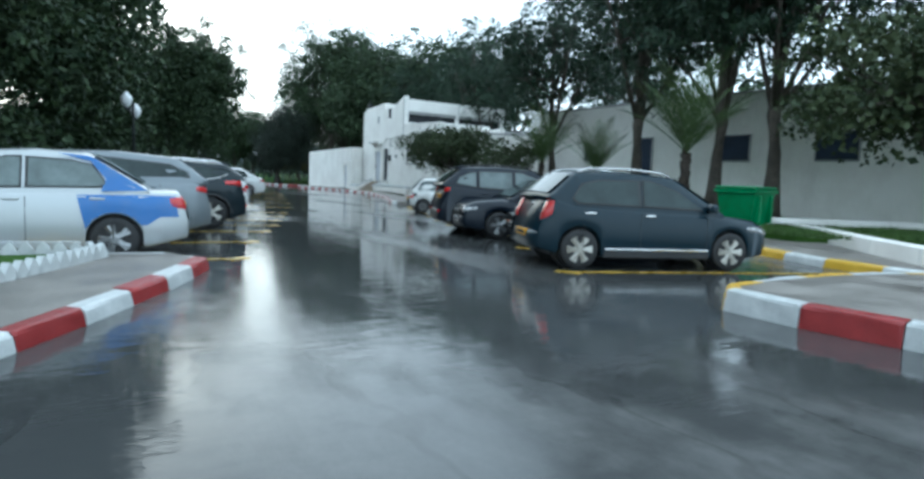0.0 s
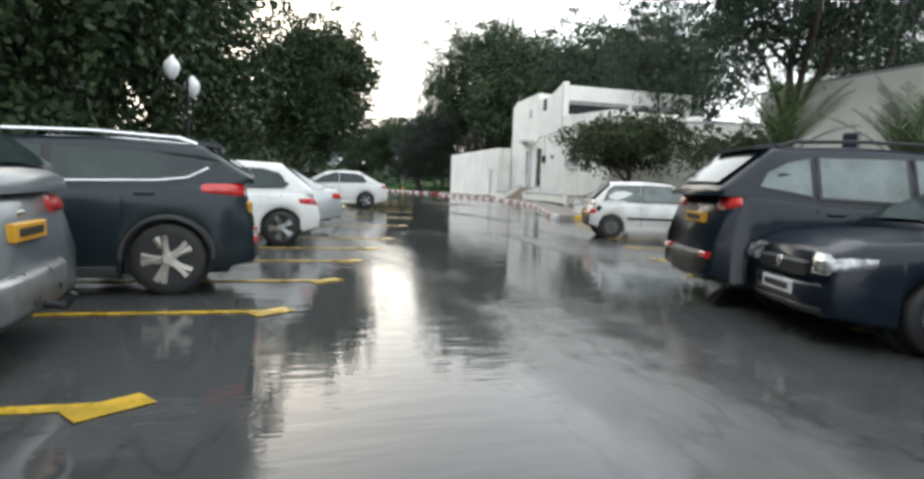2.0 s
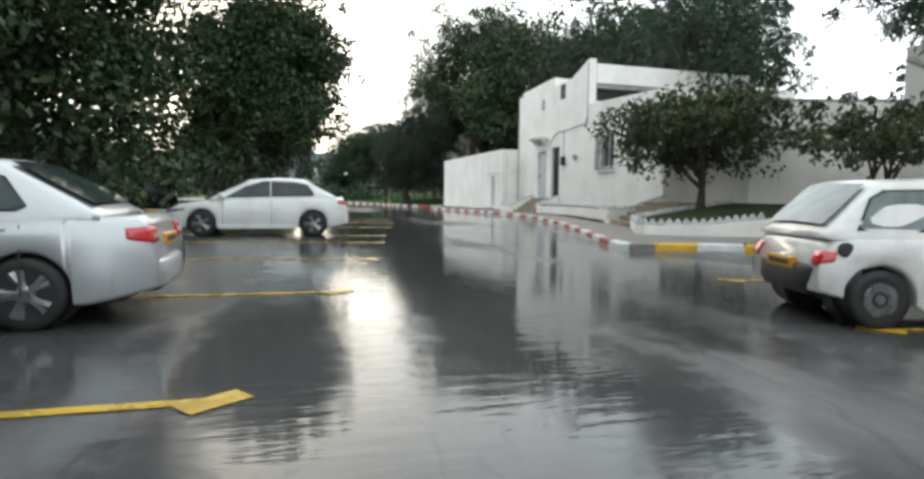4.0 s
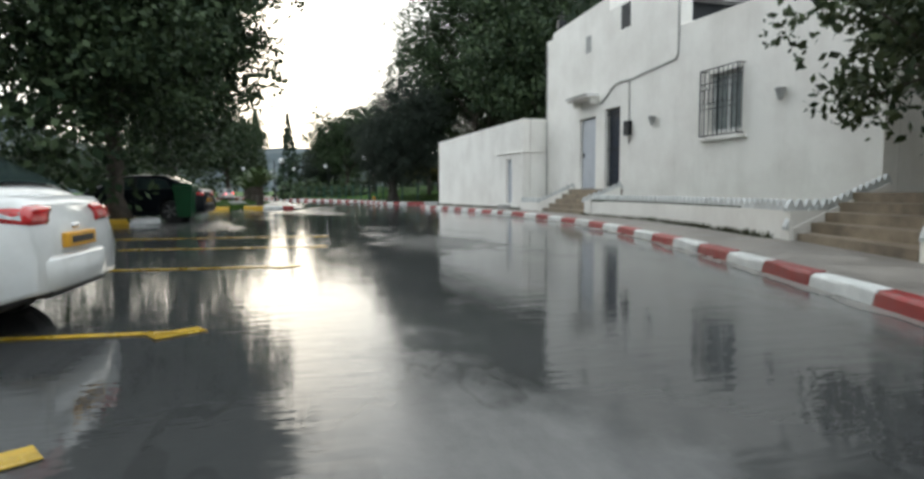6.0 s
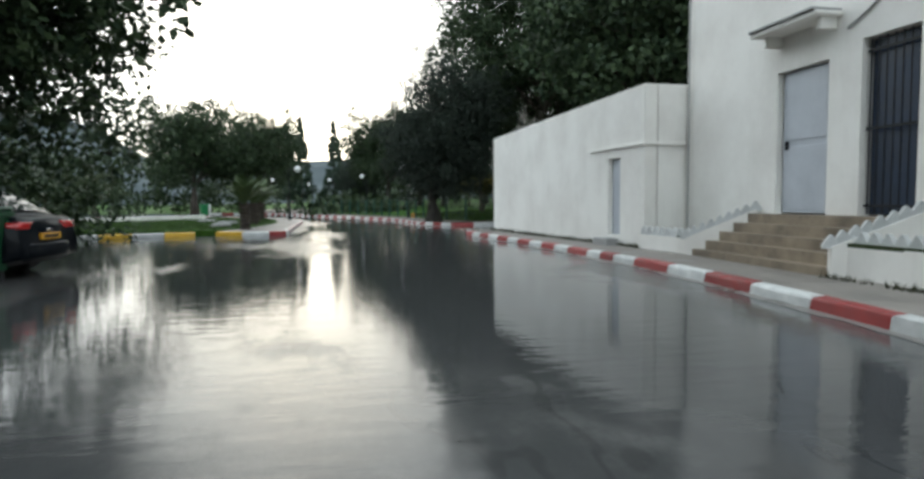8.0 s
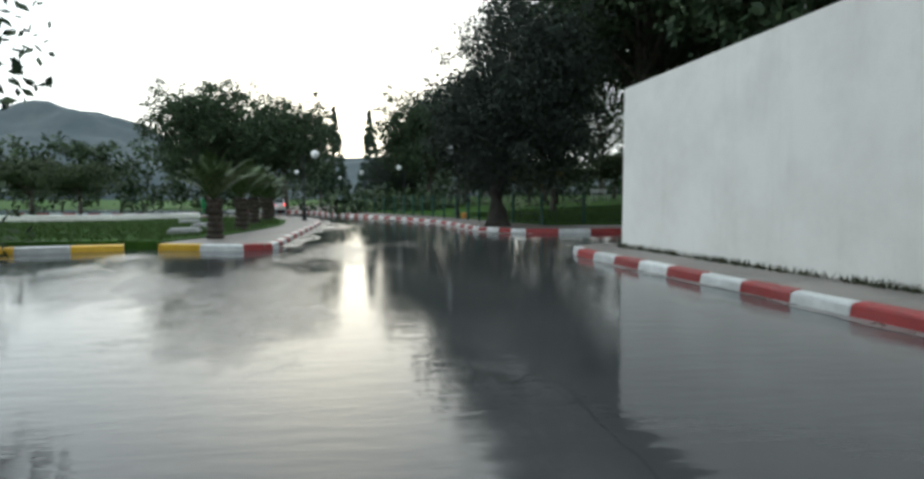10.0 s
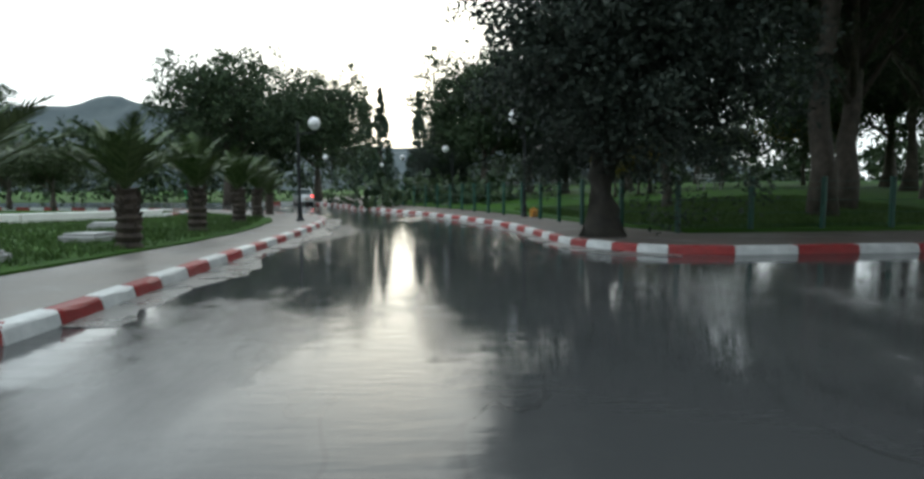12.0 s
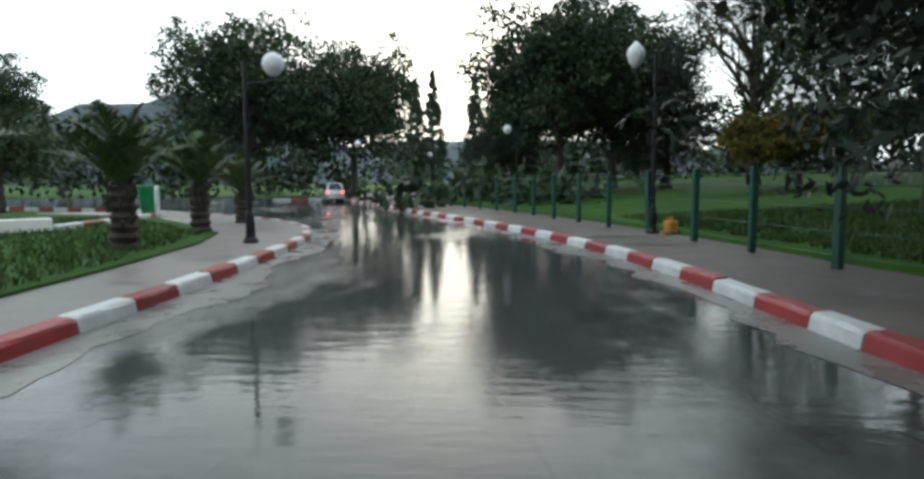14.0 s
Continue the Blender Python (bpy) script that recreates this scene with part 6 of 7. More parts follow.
def spruce(name, label, seed, h, r):
    rng = np.random.default_rng(seed)
    thing = root(name, Matrix.Identity(4), label, "tree", "trees")
    bm = bmesh.new()
    add_tube(bm, [(0, 0, 0), (0, 0, h * 0.5), (0, 0, h)], [0.22, 0.14, 0.02], 8)
    part("trunk", bm, M["bark"], thing)
    centres = []
    for k in range(int(h * 15)):
        z = h * (0.12 + 0.87 * rng.random())
        q = r * (1 - z / h) * (0.4 + 0.7 * rng.random()) + 0.05
        a = rng.random() * 2 * math.pi
        centres.append((q * math.cos(a), q * math.sin(a), z, 0.16 + 0.22 * (1 - z / h) * r))
    v, f = leaf_cloud(rng, centres, 60, 1.0, 0.35, 0.3, 0.5)
    c = new("crown", leaf_mesh("crown", v, f, M["pine"]))
    c.parent = thing
    return thing


def palm(name, label, seed, trunk_h, trunk_r, frond_len, fronds=22, spread=62, bow=1.0):
    rnd = random.Random(seed)
    thing = root(name, Matrix.Identity(4), label, "palm", "palms")
    bm = bmesh.new()
    n = max(5, int(trunk_h / 0.14))
    pts, rad = [], []
    for k in range(n + 1):
        f = k / n
        for dz, dr in ((0.0, 1.12), (0.45, 0.86)):
            if k == n and dz:
                break
            pts.append((0.02 * math.sin(3 * f), 0.02 * math.cos(2 * f), (f + dz / n) * trunk_h))
            rad.append(trunk_r * (1.15 - 0.25 * f) * dr)
    add_tube(bm, pts, rad, 12)
    for k in range(26):
        a = rnd.random() * 6.28
        z = trunk_h * (0.35 + 0.65 * rnd.random())
        add_tube(bm, [(trunk_r * 0.8 * math.cos(a), trunk_r * 0.8 * math.sin(a), z), (trunk_r * 1.22 * math.cos(a), trunk_r * 1.22 * math.sin(a), z + 0.13)], [0.04, 0.02], 5)
    part("trunk", bm, M["palm_bark"], thing)
    for k in range(fronds):
        a = 2 * math.pi * k / fronds * 2.399 * fronds / 6.2832
        el = radians(84 - spread * (k / fronds) ** 0.9)
        ln = frond_len * rnd.uniform(0.8, 1.08)
        bm = bmesh.new()
        p, pts = Vector((0, 0, trunk_h)), []
        sag = bow * rnd.uniform(0.7, 1.15)
        segs = 12
        for j in range(segs + 1):
            pts.append(p.copy())
            e = el - sag * (j / segs) ** 1.5
            p = p + Vector((math.cos(a) * math.cos(e), math.sin(a) * math.cos(e), math.sin(e))) * (ln / segs)
        add_tube(bm, pts, [0.022 * (1 - 0.8 * j / segs) for j in range(segs + 1)], 5)
        sidev = Vector((-math.sin(a), math.cos(a), 0))
        for j in range(4, segs * 3):
            f = j / (segs * 3)
            i = min(int(f * segs), segs - 1)
            q = pts[i].lerp(pts[i + 1], f * segs - i)
            d = (pts[i + 1] - pts[i]).normalized()
            w = ln * 0.26 * math.sin(math.pi * min(1.0, 0.15 + f * 0.86)) + 0.04
            for sgn in (1, -1):
                tip = q + (sidev * sgn * 0.75 + d * 0.75 + Vector((0, 0, rnd.uniform(-0.05, 0.28)))).normalized() * w
                b = d * 0.020
                vs = [bm.verts.new(x) for x in (q - b, q + b, q.lerp(tip, 0.6) + b * 0.7, tip, q.lerp(tip, 0.6) - b * 0.7)]
                bm.faces.new(vs)
        part("frond", bm, M["frond"], thing)
    return thing


def put(kind, places):
    """The first place takes the thing itself, the others copies: x, y, turn, scale."""
    for k, (x, y, turn, s) in enumerate(places):
        low = 0.1 if x < 16 or y < 73 else east_z(x, y) - 0.12
        m = pose(x, y, low, 0, 0, turn) @ Matrix.Scale(s, 4)
        if k == 0:
            first_m = m
            continue
        copy_thing(kind, m)
    kind.matrix_basis = first_m


tall = tree("broadleaf_tree", "tall dark broadleaf tree with a dense crown", 11, 14.0, 4.9, 0.2, 0.30, "leaf", "bark", 520, 76, 0.17, 16, slim=0.6, fill=1200)
put(tall, [(0.35, 42.8, 130, 1.15), (-1.2, 35.0, 60, 1.3), (-3.0, 28.0, 200, 1.3), (-5.5, 21.0, 20, 1.35), (-8, 14.0, 80, 1.35), (-9, 60, 40, 0.95),
           (-9, 33, 10, 1.4), (-12, 24, 170, 1.4), (-7.5, 46, 250, 1.35), (36, 90, 300, 1.2)])
shade = tree("broadleaf_tree", "dense dark tree with a low crown on the paved island", 17, 10.8, 4.4, 0.5, 0.24, "leaf", "bark", 640, 84, 0.16, 18, slim=0.6, fill=1500, shift=(0.9, -0.5))
put(shade, [(6.7, 51.0, 0, 1.0)])
broad = tree("broadleaf_tree", "wide dark broadleaf tree with an uneven crown", 23, 13.5, 5.6, 1.8, 0.34, "leaf", "bark", 420, 62, 0.22, 14, slim=0.6, fill=800)
put(broad, [(18.1, 98.0, 0, 0.78), (22.0, 105, 60, 0.85), (-1.0, 107, 0, 0.95), (4.6, 113, 140, 0.95), (33, 62, 20, 1.3), (29, 67, 200, 1.25), (40, 92, 100, 0.9), (45, 78, 210, 1.1), (-42, 132, 70, 1.3)])
olive = tree("olive_tree", "old olive tree with a thick gnarled trunk", 31, 8.8, 3.5, 0.9, 0.26, "olive", "olive_bark", 760, 100, 0.11, 18, droop=0.35, slim=0.4, fill=620, shift=(0.75, 0.2))
put(olive, [(18.55, 71.95, 0, 1.0), (23.5, 99, 200, 0.8), (15.5, 108, 40, 0.8)])
high = tree("broadleaf_tree", "tall dark broadleaf tree with a high dense crown", 13, 19.0, 6.4, 3.4, 0.30, "leaf", "bark", 560, 110, 0.17, 15, slim=0.6, fill=1500)
put(high, [(25.6, 75.6, 0, 1.0), (32, 78.5, 120, 1.0), (22.9, 79.8, 40, 0.5)])
gum = tree("eucalyptus_tree", "tall open-crowned tree with a stout forked trunk on the lawn", 37, 12.5, 4.6, 3.2, 0.30, "gum", "bark", 330, 90, 0.12, 17, droop=0.6, slim=0.3, clump_r=0.14, fill=130)
put(gum, [(27.6, 77.6, 0, 1.0), (34, 82, 60, 1.05), (27.6, 98.5, 210, 0.98), (34.5, 104, 30, 0.8)])
wispy = tree("casuarina_tree", "tall dark needle-leaved tree with drooping sprays", 47, 15.0, 3.8, 3.2, 0.26, "pine", "bark", 330, 70, 0.26, 14, droop=0.9, slim=0.2, clump_r=0.14, fill=60)
put(wispy, [(22.1, 22.8, 0, 1.0), (23.4, 30.4, 90, 0.9), (22.0, 19.0, 200, 0.95), (22.5, 17.2, 40, 1.0), (28, 45.8, 20, 0.95), (31, 51, 150, 1.05), (34, 36, 75, 1.0), (28.5, 57, 240, 0.95), (24.2, 11.5, 20, 0.9), (36, 53, 95, 1.1), (38, 88, 60, 1.0), (44, 84, 100, 1.1)])
small = tree("orange_tree", "small dark round-crowned tree on the pavement planter", 59, 4.3, 2.9, 1.7, 0.16, "citrus", "bark", 230, 60, 0.13, 11, slim=0.6, fill=240)
put(small, [(20.5, 36.1, 0, 1.0), (21.4, 11.8, 40, 1.4), (27, 93, 10, 0.8), (33, 97, 60, 0.9), (-5, 92, 50, 0.8), (-14, 84, 10, 0.8), (-10, 96, 30, 0.9)])
thin = tree("orange_tree", "small thin tree with half-bare twigs before the wing", 61, 3.7, 1.75, 1.7, 0.09, "citrus", "bark", 70, 46, 0.12, 9, slim=0.6, fill=24)
put(thin, [(21.9, 31.6, 90, 1.0), (20.6, 30.2, 200, 0.8)])
gold = tree("autumn_tree", "small tree with yellowing leaves on the lawn", 67, 4.2, 1.9, 1.7, 0.11, "gold", "bark", 60, 80, 0.17, 7)
put(gold, [(24.3, 90.4, 0, 0.72), (36.5, 94.0, 70, 1.2), (25.9, 91.6, 160, 0.7)])
fir = spruce("spruce_tree", "slender dark spruce far along the road", 71, 13.0, 2.2)
put(fir, [(4.6, 150, 0, 1.15), (6.8, 151, 50, 1.25), (12.5, 150, 80, 1.2)])
date = palm("palm_tree", "young date palm with a stubby trunk on the lawn", 83, 1.0, 0.165, 1.25, 20, 50, 0.8)
put(date, [(10.1, 66.0, 0, 1.1), (9.92, 69.77, 40, 1.12), (9.55, 73.7, 120, 1.15), (9.24, 77.5, 10, 1.12), (8.79, 80.95, 200, 1.1), (8.35, 84.0, 300, 0.9)])
bigpalm = palm("palm_tree", "palm tree with feathered upright fronds beside the bays", 91, 2.1, 0.13, 3.0, 16, 46, 0.65)
put(bigpalm, [(18.3, 17.2, 0, 1.05), (21.2, 28.2, 60, 1.0), (20.4, 23.5, 130, 0.8)])


# low far trees as one belt that closes the view
def belt_of_trees(name, line, h, seed, label, size=0.6, per=46):
    rng = np.random.default_rng(seed)
    cs = []
    for p, _ in along([(*q, 0) for q in line], 1.4):
        for _ in range(4):
            cs.append((p.x + rng.normal() * 2.0, p.y + rng.normal() * 2.0, h * (0.1 + 0.8 * rng.random()), 1.1 + 0.8 * rng.random()))
    v, f = leaf_cloud(rng, cs, per, 1.0, size, 0.5, 0.1)
    ob = new(name, leaf_mesh(name, v, f, M["leaf"]))
    return tagged(ob, label, "trees", kind="stuff")


belt_of_trees("far_wood", [(-70, 60), (-55, 92), (-30, 112), (-8, 126), (6, 136)], 8, 5, "dark wood beyond the lawns")
belt_of_trees("far_wood", [(16, 150), (30, 126), (55, 112), (70, 80), (60, 50), (42, 40), (40, 8), (30, -10)], 10, 6, "dark wood behind the buildings")
belt_of_trees("far_wood", [(-14, -8), (-20, 12), (-20, 40), (-18, 58)], 10, 8, "dark wood behind the parked cars")
belt_of_trees("shrubs", [(7.0, 58.6), (3.5, 60.2), (-3, 62)], 4.2, 19, "dark bushes behind the black car", 0.2, 420)
belt_of_trees("shrubs", [(-4, 63.5), (-12, 66), (-30, 70)], 1.6, 9, "low dark shrubs under the trees", 0.25, 160)
belt_of_trees("shrubs", [(-5, 12), (-3.5, 20), (-1.0, 30), (1.5, 40), (3.0, 49)], 4.6, 10, "dark hedge behind the parked cars", 0.3, 150)
belt_of_trees("far_wood", [(-48, 110), (-26, 121), (-8, 120), (5, 119)], 7.2, 25, "dark wood beyond the bend")
belt_of_trees("far_wood", [(60, 95), (48, 106), (34, 112), (24, 118), (18, 126)], 4.5, 15, "dark hedge beyond the east lawn")
belt_of_trees("shrubs", [(12.2, 101), (15.0, 96), (17.3, 92)], 1.7, 12, "pale shrubs along the bend")


# ---- hills, the haze of distance mixed into their colour ----
def hill(name, cx, cy, w, d, h, seed, flat=0.8):
    n = 40
    verts, faces = [], []
    for j in range(n + 1):
        for i in range(n + 1):
            u, v = -1 + 2 * i / n, -1 + 2 * j / n
            k = max(0.0, 1 - u * u) * max(0.0, 1 - v * v)
            z = h * k ** flat * (0.78 + 0.28 * noise.noise(Vector((u * 2.1 + seed, v * 2.1, 0))) + 0.12 * noise.noise(Vector((u * 7, v * 7, seed))))
            verts.append((cx + u * w, cy + v * d, z - 3))
    for j in range(n):
        for i in range(n):
            q = j * (n + 1) + i
            faces.append((q, q + 1, q + n + 2, q + n + 1))
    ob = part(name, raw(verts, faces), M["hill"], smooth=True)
    return tagged(ob, "wooded hill far away, haze put into its blue-grey colour", "hill", kind="structure")


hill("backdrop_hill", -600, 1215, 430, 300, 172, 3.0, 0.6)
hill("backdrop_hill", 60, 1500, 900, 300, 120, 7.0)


# ---- street furniture ----
def street_lamp(name, base, arms, label, globe="ball"):
    """A dark post with one or two opal globes on short arms; arms: (dx, dy, globe height)."""
    thing = root(name, pose(base[0], base[1], (PAVE if base[1] > 46 else KERB_H - 0.03) - 0.01), label, "street lamp", "street lamps")
    top = max(a[2] for a in arms)
    part("base", lathe([(0.13, 0.0), (0.13, 0.05), (0.085, 0.12), (0.07, 0.5), (0.05, 0.55)], 14), M["iron"], thing)
    bm = bmesh.new()
    add_tube(bm, [(0, 0, 0.0), (0, 0, 1.4), (0, 0, top + 0.05)], [0.05, 0.042, 0.034], 10)
    part("post", bm, M["iron"], thing)
    for dx, dy, z in arms:
        bm = bmesh.new()
        add_tube(bm, [(0, 0, z - 0.32), (dx * 0.5, dy * 0.5, z - 0.30), (dx, dy, z - 0.28), (dx, dy, z - 0.15)], [0.022, 0.022, 0.022, 0.03], 8)
        part("arm", bm, M["iron"], thing)
        prof = [(0.05, -0.20), (0.11, -0.16), (0.17, -0.08), (0.19, 0.0), (0.17, 0.09), (0.11, 0.16), (0.03, 0.195)] if globe == "ball" else [(0.05, -0.22), (0.13, -0.12), (0.175, 0.02), (0.15, 0.13), (0.08, 0.21), (0.025, 0.27)]
        g = part("globe", lathe(prof, 20), M["globe"], thing, "white opal globe", smooth=True)
        g.matrix_basis = pose(dx, dy, z)
    return thing


street_lamp("street_lamp", (3.9, 27.55), [(-0.2, -0.75, 3.2), (0.07, 0.2, 2.95)], "dark lamp post with two white globes among the trees", "acorn")
street_lamp("street_lamp", (10.75, 78.75), [(0.52, -0.03, 3.05)], "dark lamp post with a round white globe beside the footpath")
street_lamp("street_lamp", (18.12, 80.5), [(-0.4, -0.05, 3.42)], "dark lamp post with an acorn globe beside the fence", "acorn")
for x, y in ((16.0, 95), (13.0, 104), (10.2, 118), (7.5, 103.5)):
    street_lamp("street_lamp", (x, y), [(-0.4, 0, 3.3)], "dark lamp post with a white globe far along the road")
street_lamp("street_lamp", (-22.2, 125.3), [(0.4, 0, 1.75), (-0.4, 0, 1.95)], "dark lamp post with two globes across the lawn")
street_lamp("street_lamp", (28.2, 95.4), [(0.0, 0.3, 3.8)], "dark lamp post with an acorn globe among the lawn trees", "acorn")


def wheelie_bin(name, m, label, skin="green"):
    """A tapered green plastic container with a lipped rim, lid, wheels and ribs."""
    thing = root(name, m, label, "bin", "bins")
    def ring(sx, sy, z):
        return [(sx, sy, z), (-sx, sy, z), (-sx, -sy, z), (sx, -sy, z)]
    v = ring(0.42, 0.36, 0.16) + ring(0.56, 0.50, 1.05) + ring(0.62, 0.55, 1.06) + ring(0.62, 0.55, 1.14)
    fs = [(0, 1, 2, 3)] + [(4 * r + k, 4 * r + (k + 1) % 4, 4 * r + 4 + (k + 1) % 4, 4 * r + 4 + k) for r in range(3) for k in range(4)] + [(12, 13, 14, 15)]
    bm = raw(v, fs)
    bmesh.ops.recalc_face_normals(bm, faces=bm.faces)
    body = part("body", bm, M[skin], thing)
    part("lid", box((-0.60, -0.53, 1.145), (0.60, 0.53, 1.22), 0.03), M[skin], thing)
    for k in range(4):
        part("rib", box((-0.36 + k * 0.22, -0.56, 0.3), (-0.30 + k * 0.22, -0.40, 1.0), 0.02), M[skin], thing) if k in (0, 3) else None
    for x in (-0.34, 0.34):
        for y in (-0.28, 0.28):
            w = part("castor", lathe([(0.08, -0.025), (0.08, 0.025)], 14, "Y"), M["tyre"], thing)
            w.matrix_basis = pose(x, y, 0.08)
    return thing


wheelie_bin("waste_bin", pose(17.6, 14.6, KERB_H - 0.036, 0, 0, 10), "green plastic waste container by the lawn")
wheelie_bin("waste_bin", pose(8.42, 51.6, gz(51.6), 0, 0, 80) @ Matrix.Diagonal((0.52, 0.55, 0.95, 1)), "green plastic waste container beside the black car, tree shade put into its colour", "green_shaded")
area("island_north", [(7.62, 51.6), (4.5, 51.9), (1.0, 52.8), (0.5, 52.4), (4.2, 51.35), (7.15, 50.5)], KERB_H - 0.006, M["paving"], "small paved island under the tree", "pavement")
kerb("kerb_island_north", [(0.4, 52.2), (4.2, 51.15), (7.2, 50.3), (7.75, 50.6), (7.8, 51.6)], 1.15, ("white", "yellow", "white", "yellow", "white", "yellow", "white"), "yellow and white painted kerb under the tree", flip=True)


# fence of green posts and wires round the lawn
fence = root("fence", Matrix.Identity(4), "dark green post-and-wire fence round the lawn", "fence")
post_mesh = mesh_of("post", box((-0.048, -0.048, 0.1), (0.048, 0.048, 1.42), 0.010), M["fence"])
posts = along([(*p, 0) for p in FENCE], 1.68, 1.24)
for (p, d), _ in zip(posts, range(300)):
    piece("post", post_mesh, fence, pose(p.x, p.y, 0, random.uniform(-1, 1), random.uniform(-1, 1), random.uniform(0, 30)))
for z in (0.35, 0.62, 0.90, 1.16, 1.32):
    bm = bmesh.new()
    add_tube(bm, [(p.x, p.y, z) for p, _ in posts], [0.006] * len(posts), 4, False)
    part("wire", bm, M["fence"], fence)


def bench(name, m):
    thing = root(name, m, "pale wooden garden bench on the lawn", "bench", "benches")
    for k in range(3):
        part("seat_slat", box((-0.75, -0.2 + k * 0.15, 0.43), (0.75, -0.08 + k * 0.15, 0.47), 0.006), M["white"], thing)
    for k in range(2):
        part("back_slat", box((-0.75, 0.26, 0.62 + k * 0.16), (0.75, 0.30, 0.74 + k * 0.16), 0.006), M["white"], thing)
    for x in (-0.6, 0.6):
        part("leg", box((x - 0.03, -0.2, 0.0), (x + 0.03, -0.14, 0.43), 0.006), M["cement"], thing)
        part("leg", box((x - 0.03, 0.24, 0.0), (x + 0.03, 0.30, 0.9), 0.006), M["cement"], thing)
    return thing


bn = bench("garden_bench", pose(20.6, 101.5, east_z(20.6, 101.5), 0, 0, 10))
copy_thing(bn, pose(24.0, 103, east_z(24.0, 103), 0, 0, -8))
copy_thing(bn, pose(30.0, 92, east_z(30.0, 92), 0, 0, 20))
low_wall("low_wall", [(-22, 71.5), (2.8, 77.8), (5.4, 81.0)], 0.52, 0.25, "long low white wall across the lawn")
kerb("kerb_lawn", [(5.45, 81.2), (5.0, 85.0), (4.0, 88.6)], 1.0, ("white", "red"), "red and white painted kerb beyond the lawn", flip=True, high=0.30)


# grass tufts where the lawns come close
def tufts(name, outline, z, count, seed, label, material="blade"):
    rng = np.random.default_rng(seed)
    xs, ys = [p[0] for p in outline], [p[1] for p in outline]
    def inside(x, y):
        c = False
        for (x1, y1), (x2, y2) in zip(outline, outline[1:] + outline[:1]):
            if (y1 > y) != (y2 > y) and x < (x2 - x1) * (y - y1) / (y2 - y1) + x1:
                c = not c
        return c
    v, f = [], []
    while len(f) < count:
        x, y = rng.uniform(min(xs), max(xs)), rng.uniform(min(ys), max(ys))
        if not inside(x, y):
            continue
        zz = z(x, y) if callable(z) else z
        for _ in range(4):
            a, h, b = rng.random() * 6.28, 0.05 + 0.09 * rng.random(), rng.random() * 6.28
            px, py = x + rng.normal() * 0.03, y + rng.normal() * 0.03
            k = len(v)
            v += [(px - 0.012 * math.cos(a), py - 0.012 * math.sin(a), zz), (px + 0.012 * math.cos(a), py + 0.012 * math.sin(a), zz), (px + h * 0.5 * math.cos(b), py + h * 0.5 * math.sin(b), zz + h)]
            f.append((k, k + 1, k + 2))
    me = bpy.data.meshes.new(name)
    me.from_pydata(v, [], f)
    me.materials.append(M[material])
    return tagged(new(name, me), label, "grass", kind="stuff")


tufts("grass", [(9.2, 64.8), (10.05, 69), (10.35, 73.2), (10.15, 75.5), (9.2, 80.2), (4, 86), (-6, 84), (-6, 65)], PAVE + 0.03, 60000, 1, "wet grass blades of the west lawn")
tufts("grass", [(20.7, 72.8), (30, 73.6), (30, 84), (18.2, 84), (19.3, 78), (19.9, 74.5)], east_z, 50000, 2, "wet grass blades of the east lawn")
tufts("grass", [(15.4, 11.4), (22, 9), (23, 30), (19, 29), (17, 22)], 0.30, 40000, 3, "wet grass blades before the wing")
tufts("moss", [(20.24, 52.97), (20.12, 52.97), (19.10, 62.2), (19.24, 62.2)], PAVE - 0.02, 1500, 4, "dark moss and weeds along the annex wall foot", "moss")
tufts("moss", [(20.14, 47.8), (20.06, 47.8), (19.92, 44.0), (19.18, 40.5), (18.75, 39.0), (18.85, 39.0), (19.28, 40.5), (20.05, 44.0)], PAVE - 0.03, 1300, 5, "dark moss along the planter foot", "moss")


def slab(name, m, sx, sy, h):
    """A low concrete inspection chamber with a lid set on it."""
    thing = root(name, m, "low wet concrete inspection chamber on the lawn", "inspection chamber", "inspection chambers")
    part("chamber", box((-sx / 2, -sy / 2, -0.1), (sx / 2, sy / 2, h), 0.02), M["cement"], thing)
    part("lid", box((-sx * 0.42, -sy * 0.42, h), (sx * 0.42, sy * 0.42, h + 0.05), 0.012), M["cement"], thing)
    return thing


sl = slab("inspection_chamber", pose(8.9, 67.6, PAVE + 0.03, 0, 0, 8), 0.8, 0.7, 0.12)
copy_thing(sl, pose(8.5, 71.2, PAVE + 0.03, 0, 0, -12))
copy_thing(sl, pose(6.8, 75.0, PAVE + 0.03, 0, 0, 20))

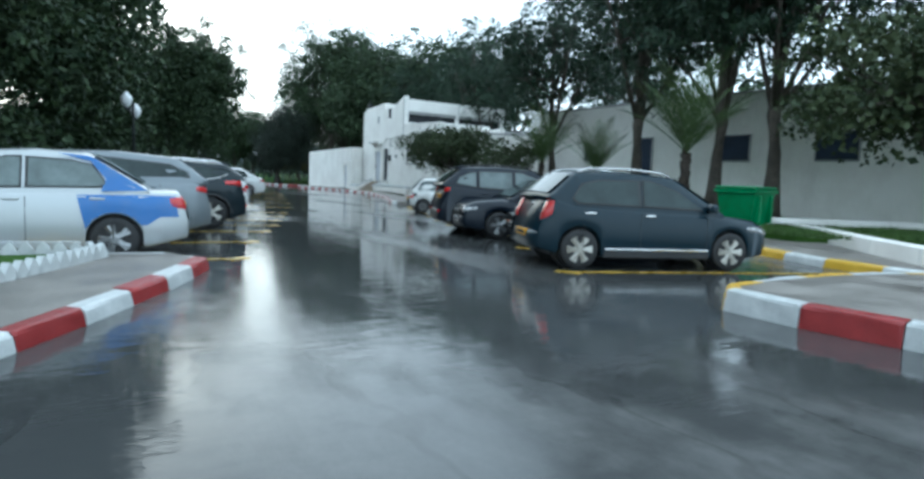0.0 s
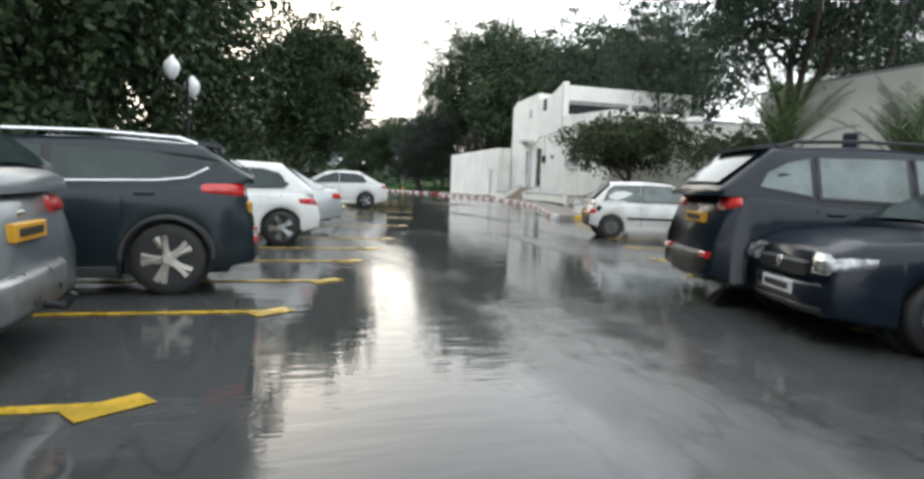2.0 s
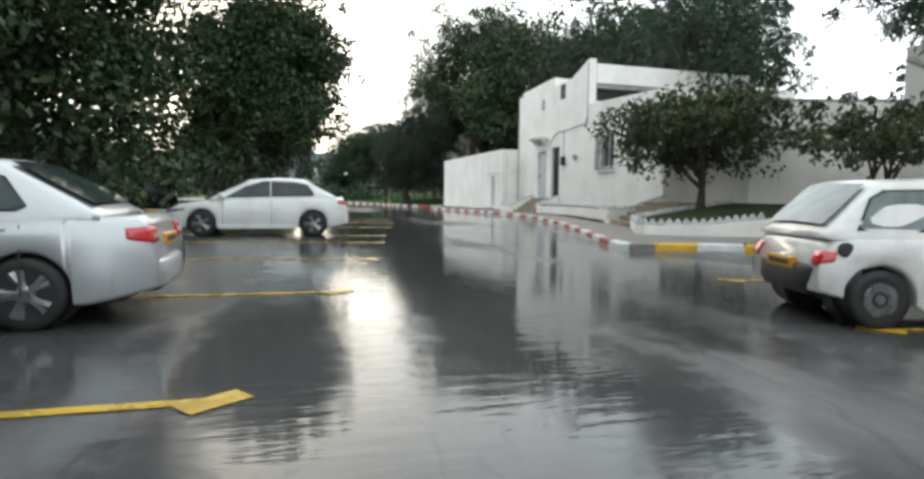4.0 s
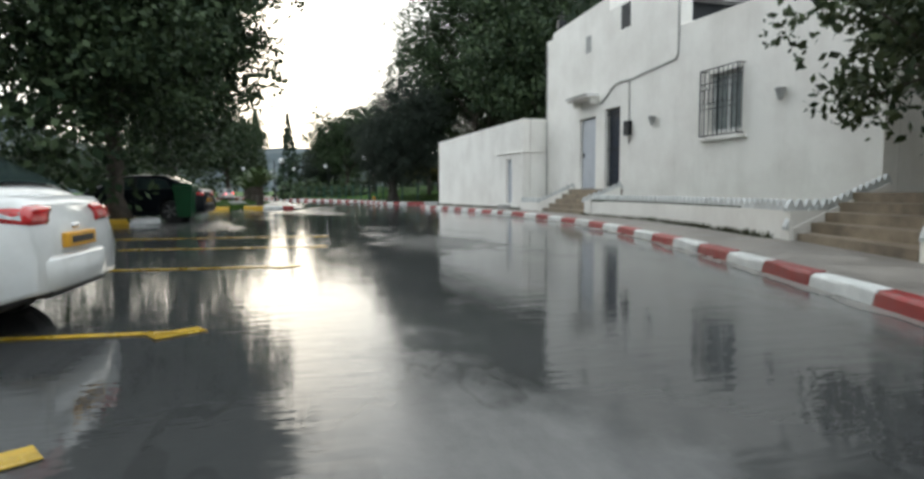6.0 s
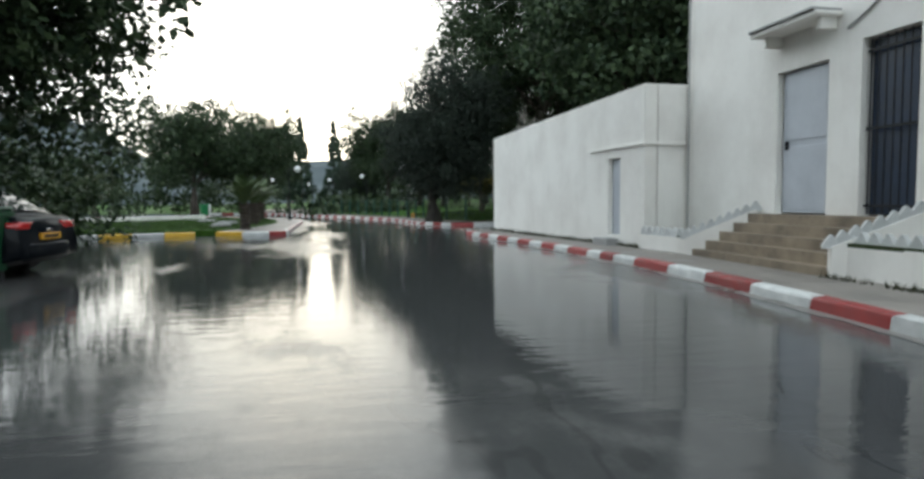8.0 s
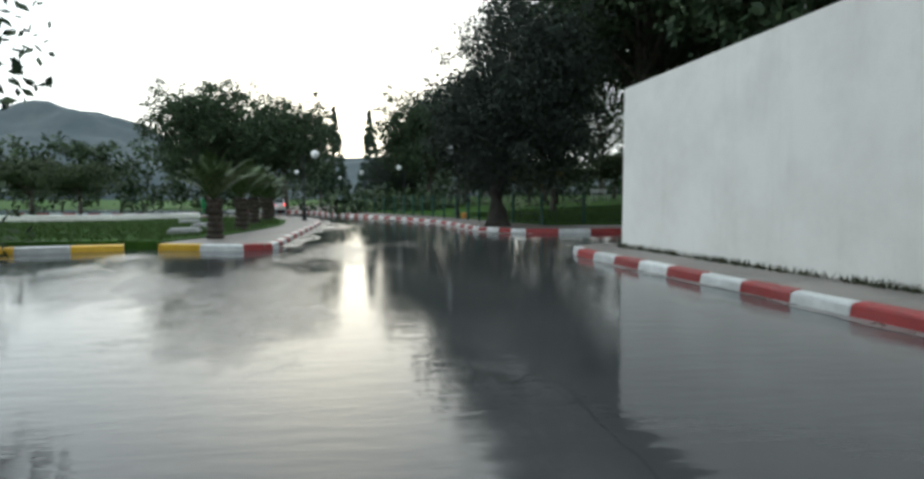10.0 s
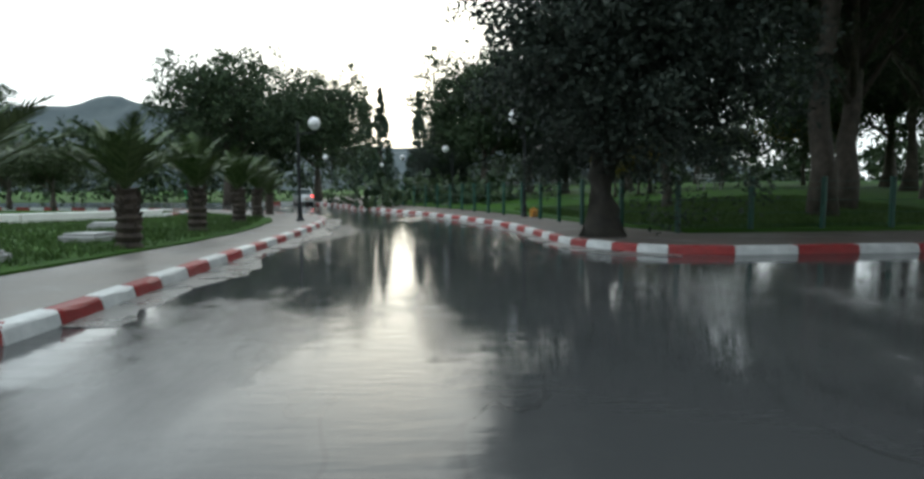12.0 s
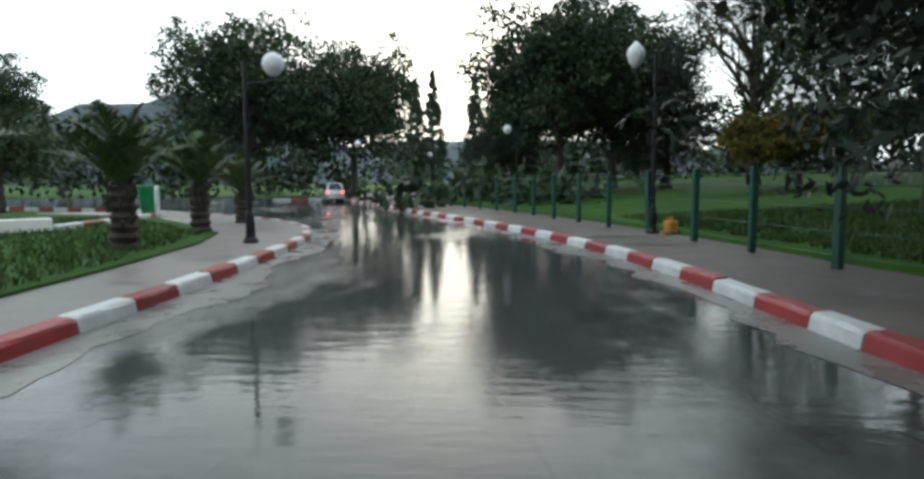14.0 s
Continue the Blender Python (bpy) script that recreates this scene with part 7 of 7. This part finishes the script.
can = root("plastic_can", pose(18.42, 80.3, PAVE - 0.004, 0, 0, 25), "small orange plastic can at the lamp post foot", "can")
part("body", box((-0.13, -0.10, 0.0), (0.13, 0.10, 0.27), 0.04), M["orange"], can)
part("neck", lathe([(0.03, 0.26), (0.03, 0.31), (0.036, 0.31), (0.036, 0.335)], 12), M["orange"], can)
bm = bmesh.new()
add_tube(bm, [(-0.09, 0, 0.26), (-0.07, 0, 0.31), (0.0, 0, 0.32), (0.05, 0, 0.27)], [0.012] * 4, 6)
part("handle", bm, M["orange"], can)


def marker_post(name, x, y, h):
    """A short white concrete post with a rounded head."""
    thing = root(name, pose(x, y, PAVE + 0.02), "short white concrete post on the lawn", "post", "lawn posts")
    part("shaft", lathe([(0.07, -0.05), (0.07, h - 0.06), (0.055, h - 0.02), (0.02, h)], 12), M["white"], thing)
    part("collar", lathe([(0.10, -0.05), (0.10, 0.05), (0.08, 0.07)], 12), M["cement"], thing)
    return thing


marker_post("marker_post", 4.6, 86.6, 0.95)
wheelie_bin("waste_bin", pose(4.2, 86.9, PAVE + 0.02, 0, 0, 20) @ Matrix.Diagonal((0.5, 0.55, 0.8, 1)), "small green plastic waste container across the lawn")

# far radio mast: four legs, cross braces and a mast head
mast = root("radio_mast", pose(-13, 366, -1), "far red and white lattice radio mast above the trees", "mast")
for k in range(4):
    a = math.pi / 4 + k * math.pi / 2
    bm = bmesh.new()
    add_tube(bm, [(1.6 * math.cos(a), 1.6 * math.sin(a), 0), (0.25 * math.cos(a), 0.25 * math.sin(a), 28)], [0.10, 0.07], 5)
    part("leg", bm, M["red"], mast)
for k in range(9):
    z = 2 + 2.9 * k
    r0, r1 = 1.6 - 1.35 * z / 28, 1.6 - 1.35 * (z + 2.9) / 28
    bm = bmesh.new()
    for j in range(4):
        a, b = math.pi / 4 + j * math.pi / 2, math.pi / 4 + (j + 1) * math.pi / 2
        add_tube(bm, [(r0 * math.cos(a), r0 * math.sin(a), z), (r1 * math.cos(b), r1 * math.sin(b), z + 2.9)], [0.05, 0.05], 4)
    part("brace", bm, M["red" if k % 2 else "white"], mast)
bm = bmesh.new()
add_tube(bm, [(0, 0, 27.8), (0, 0, 33)], [0.12, 0.05], 6)
part("aerial", bm, M["white"], mast)
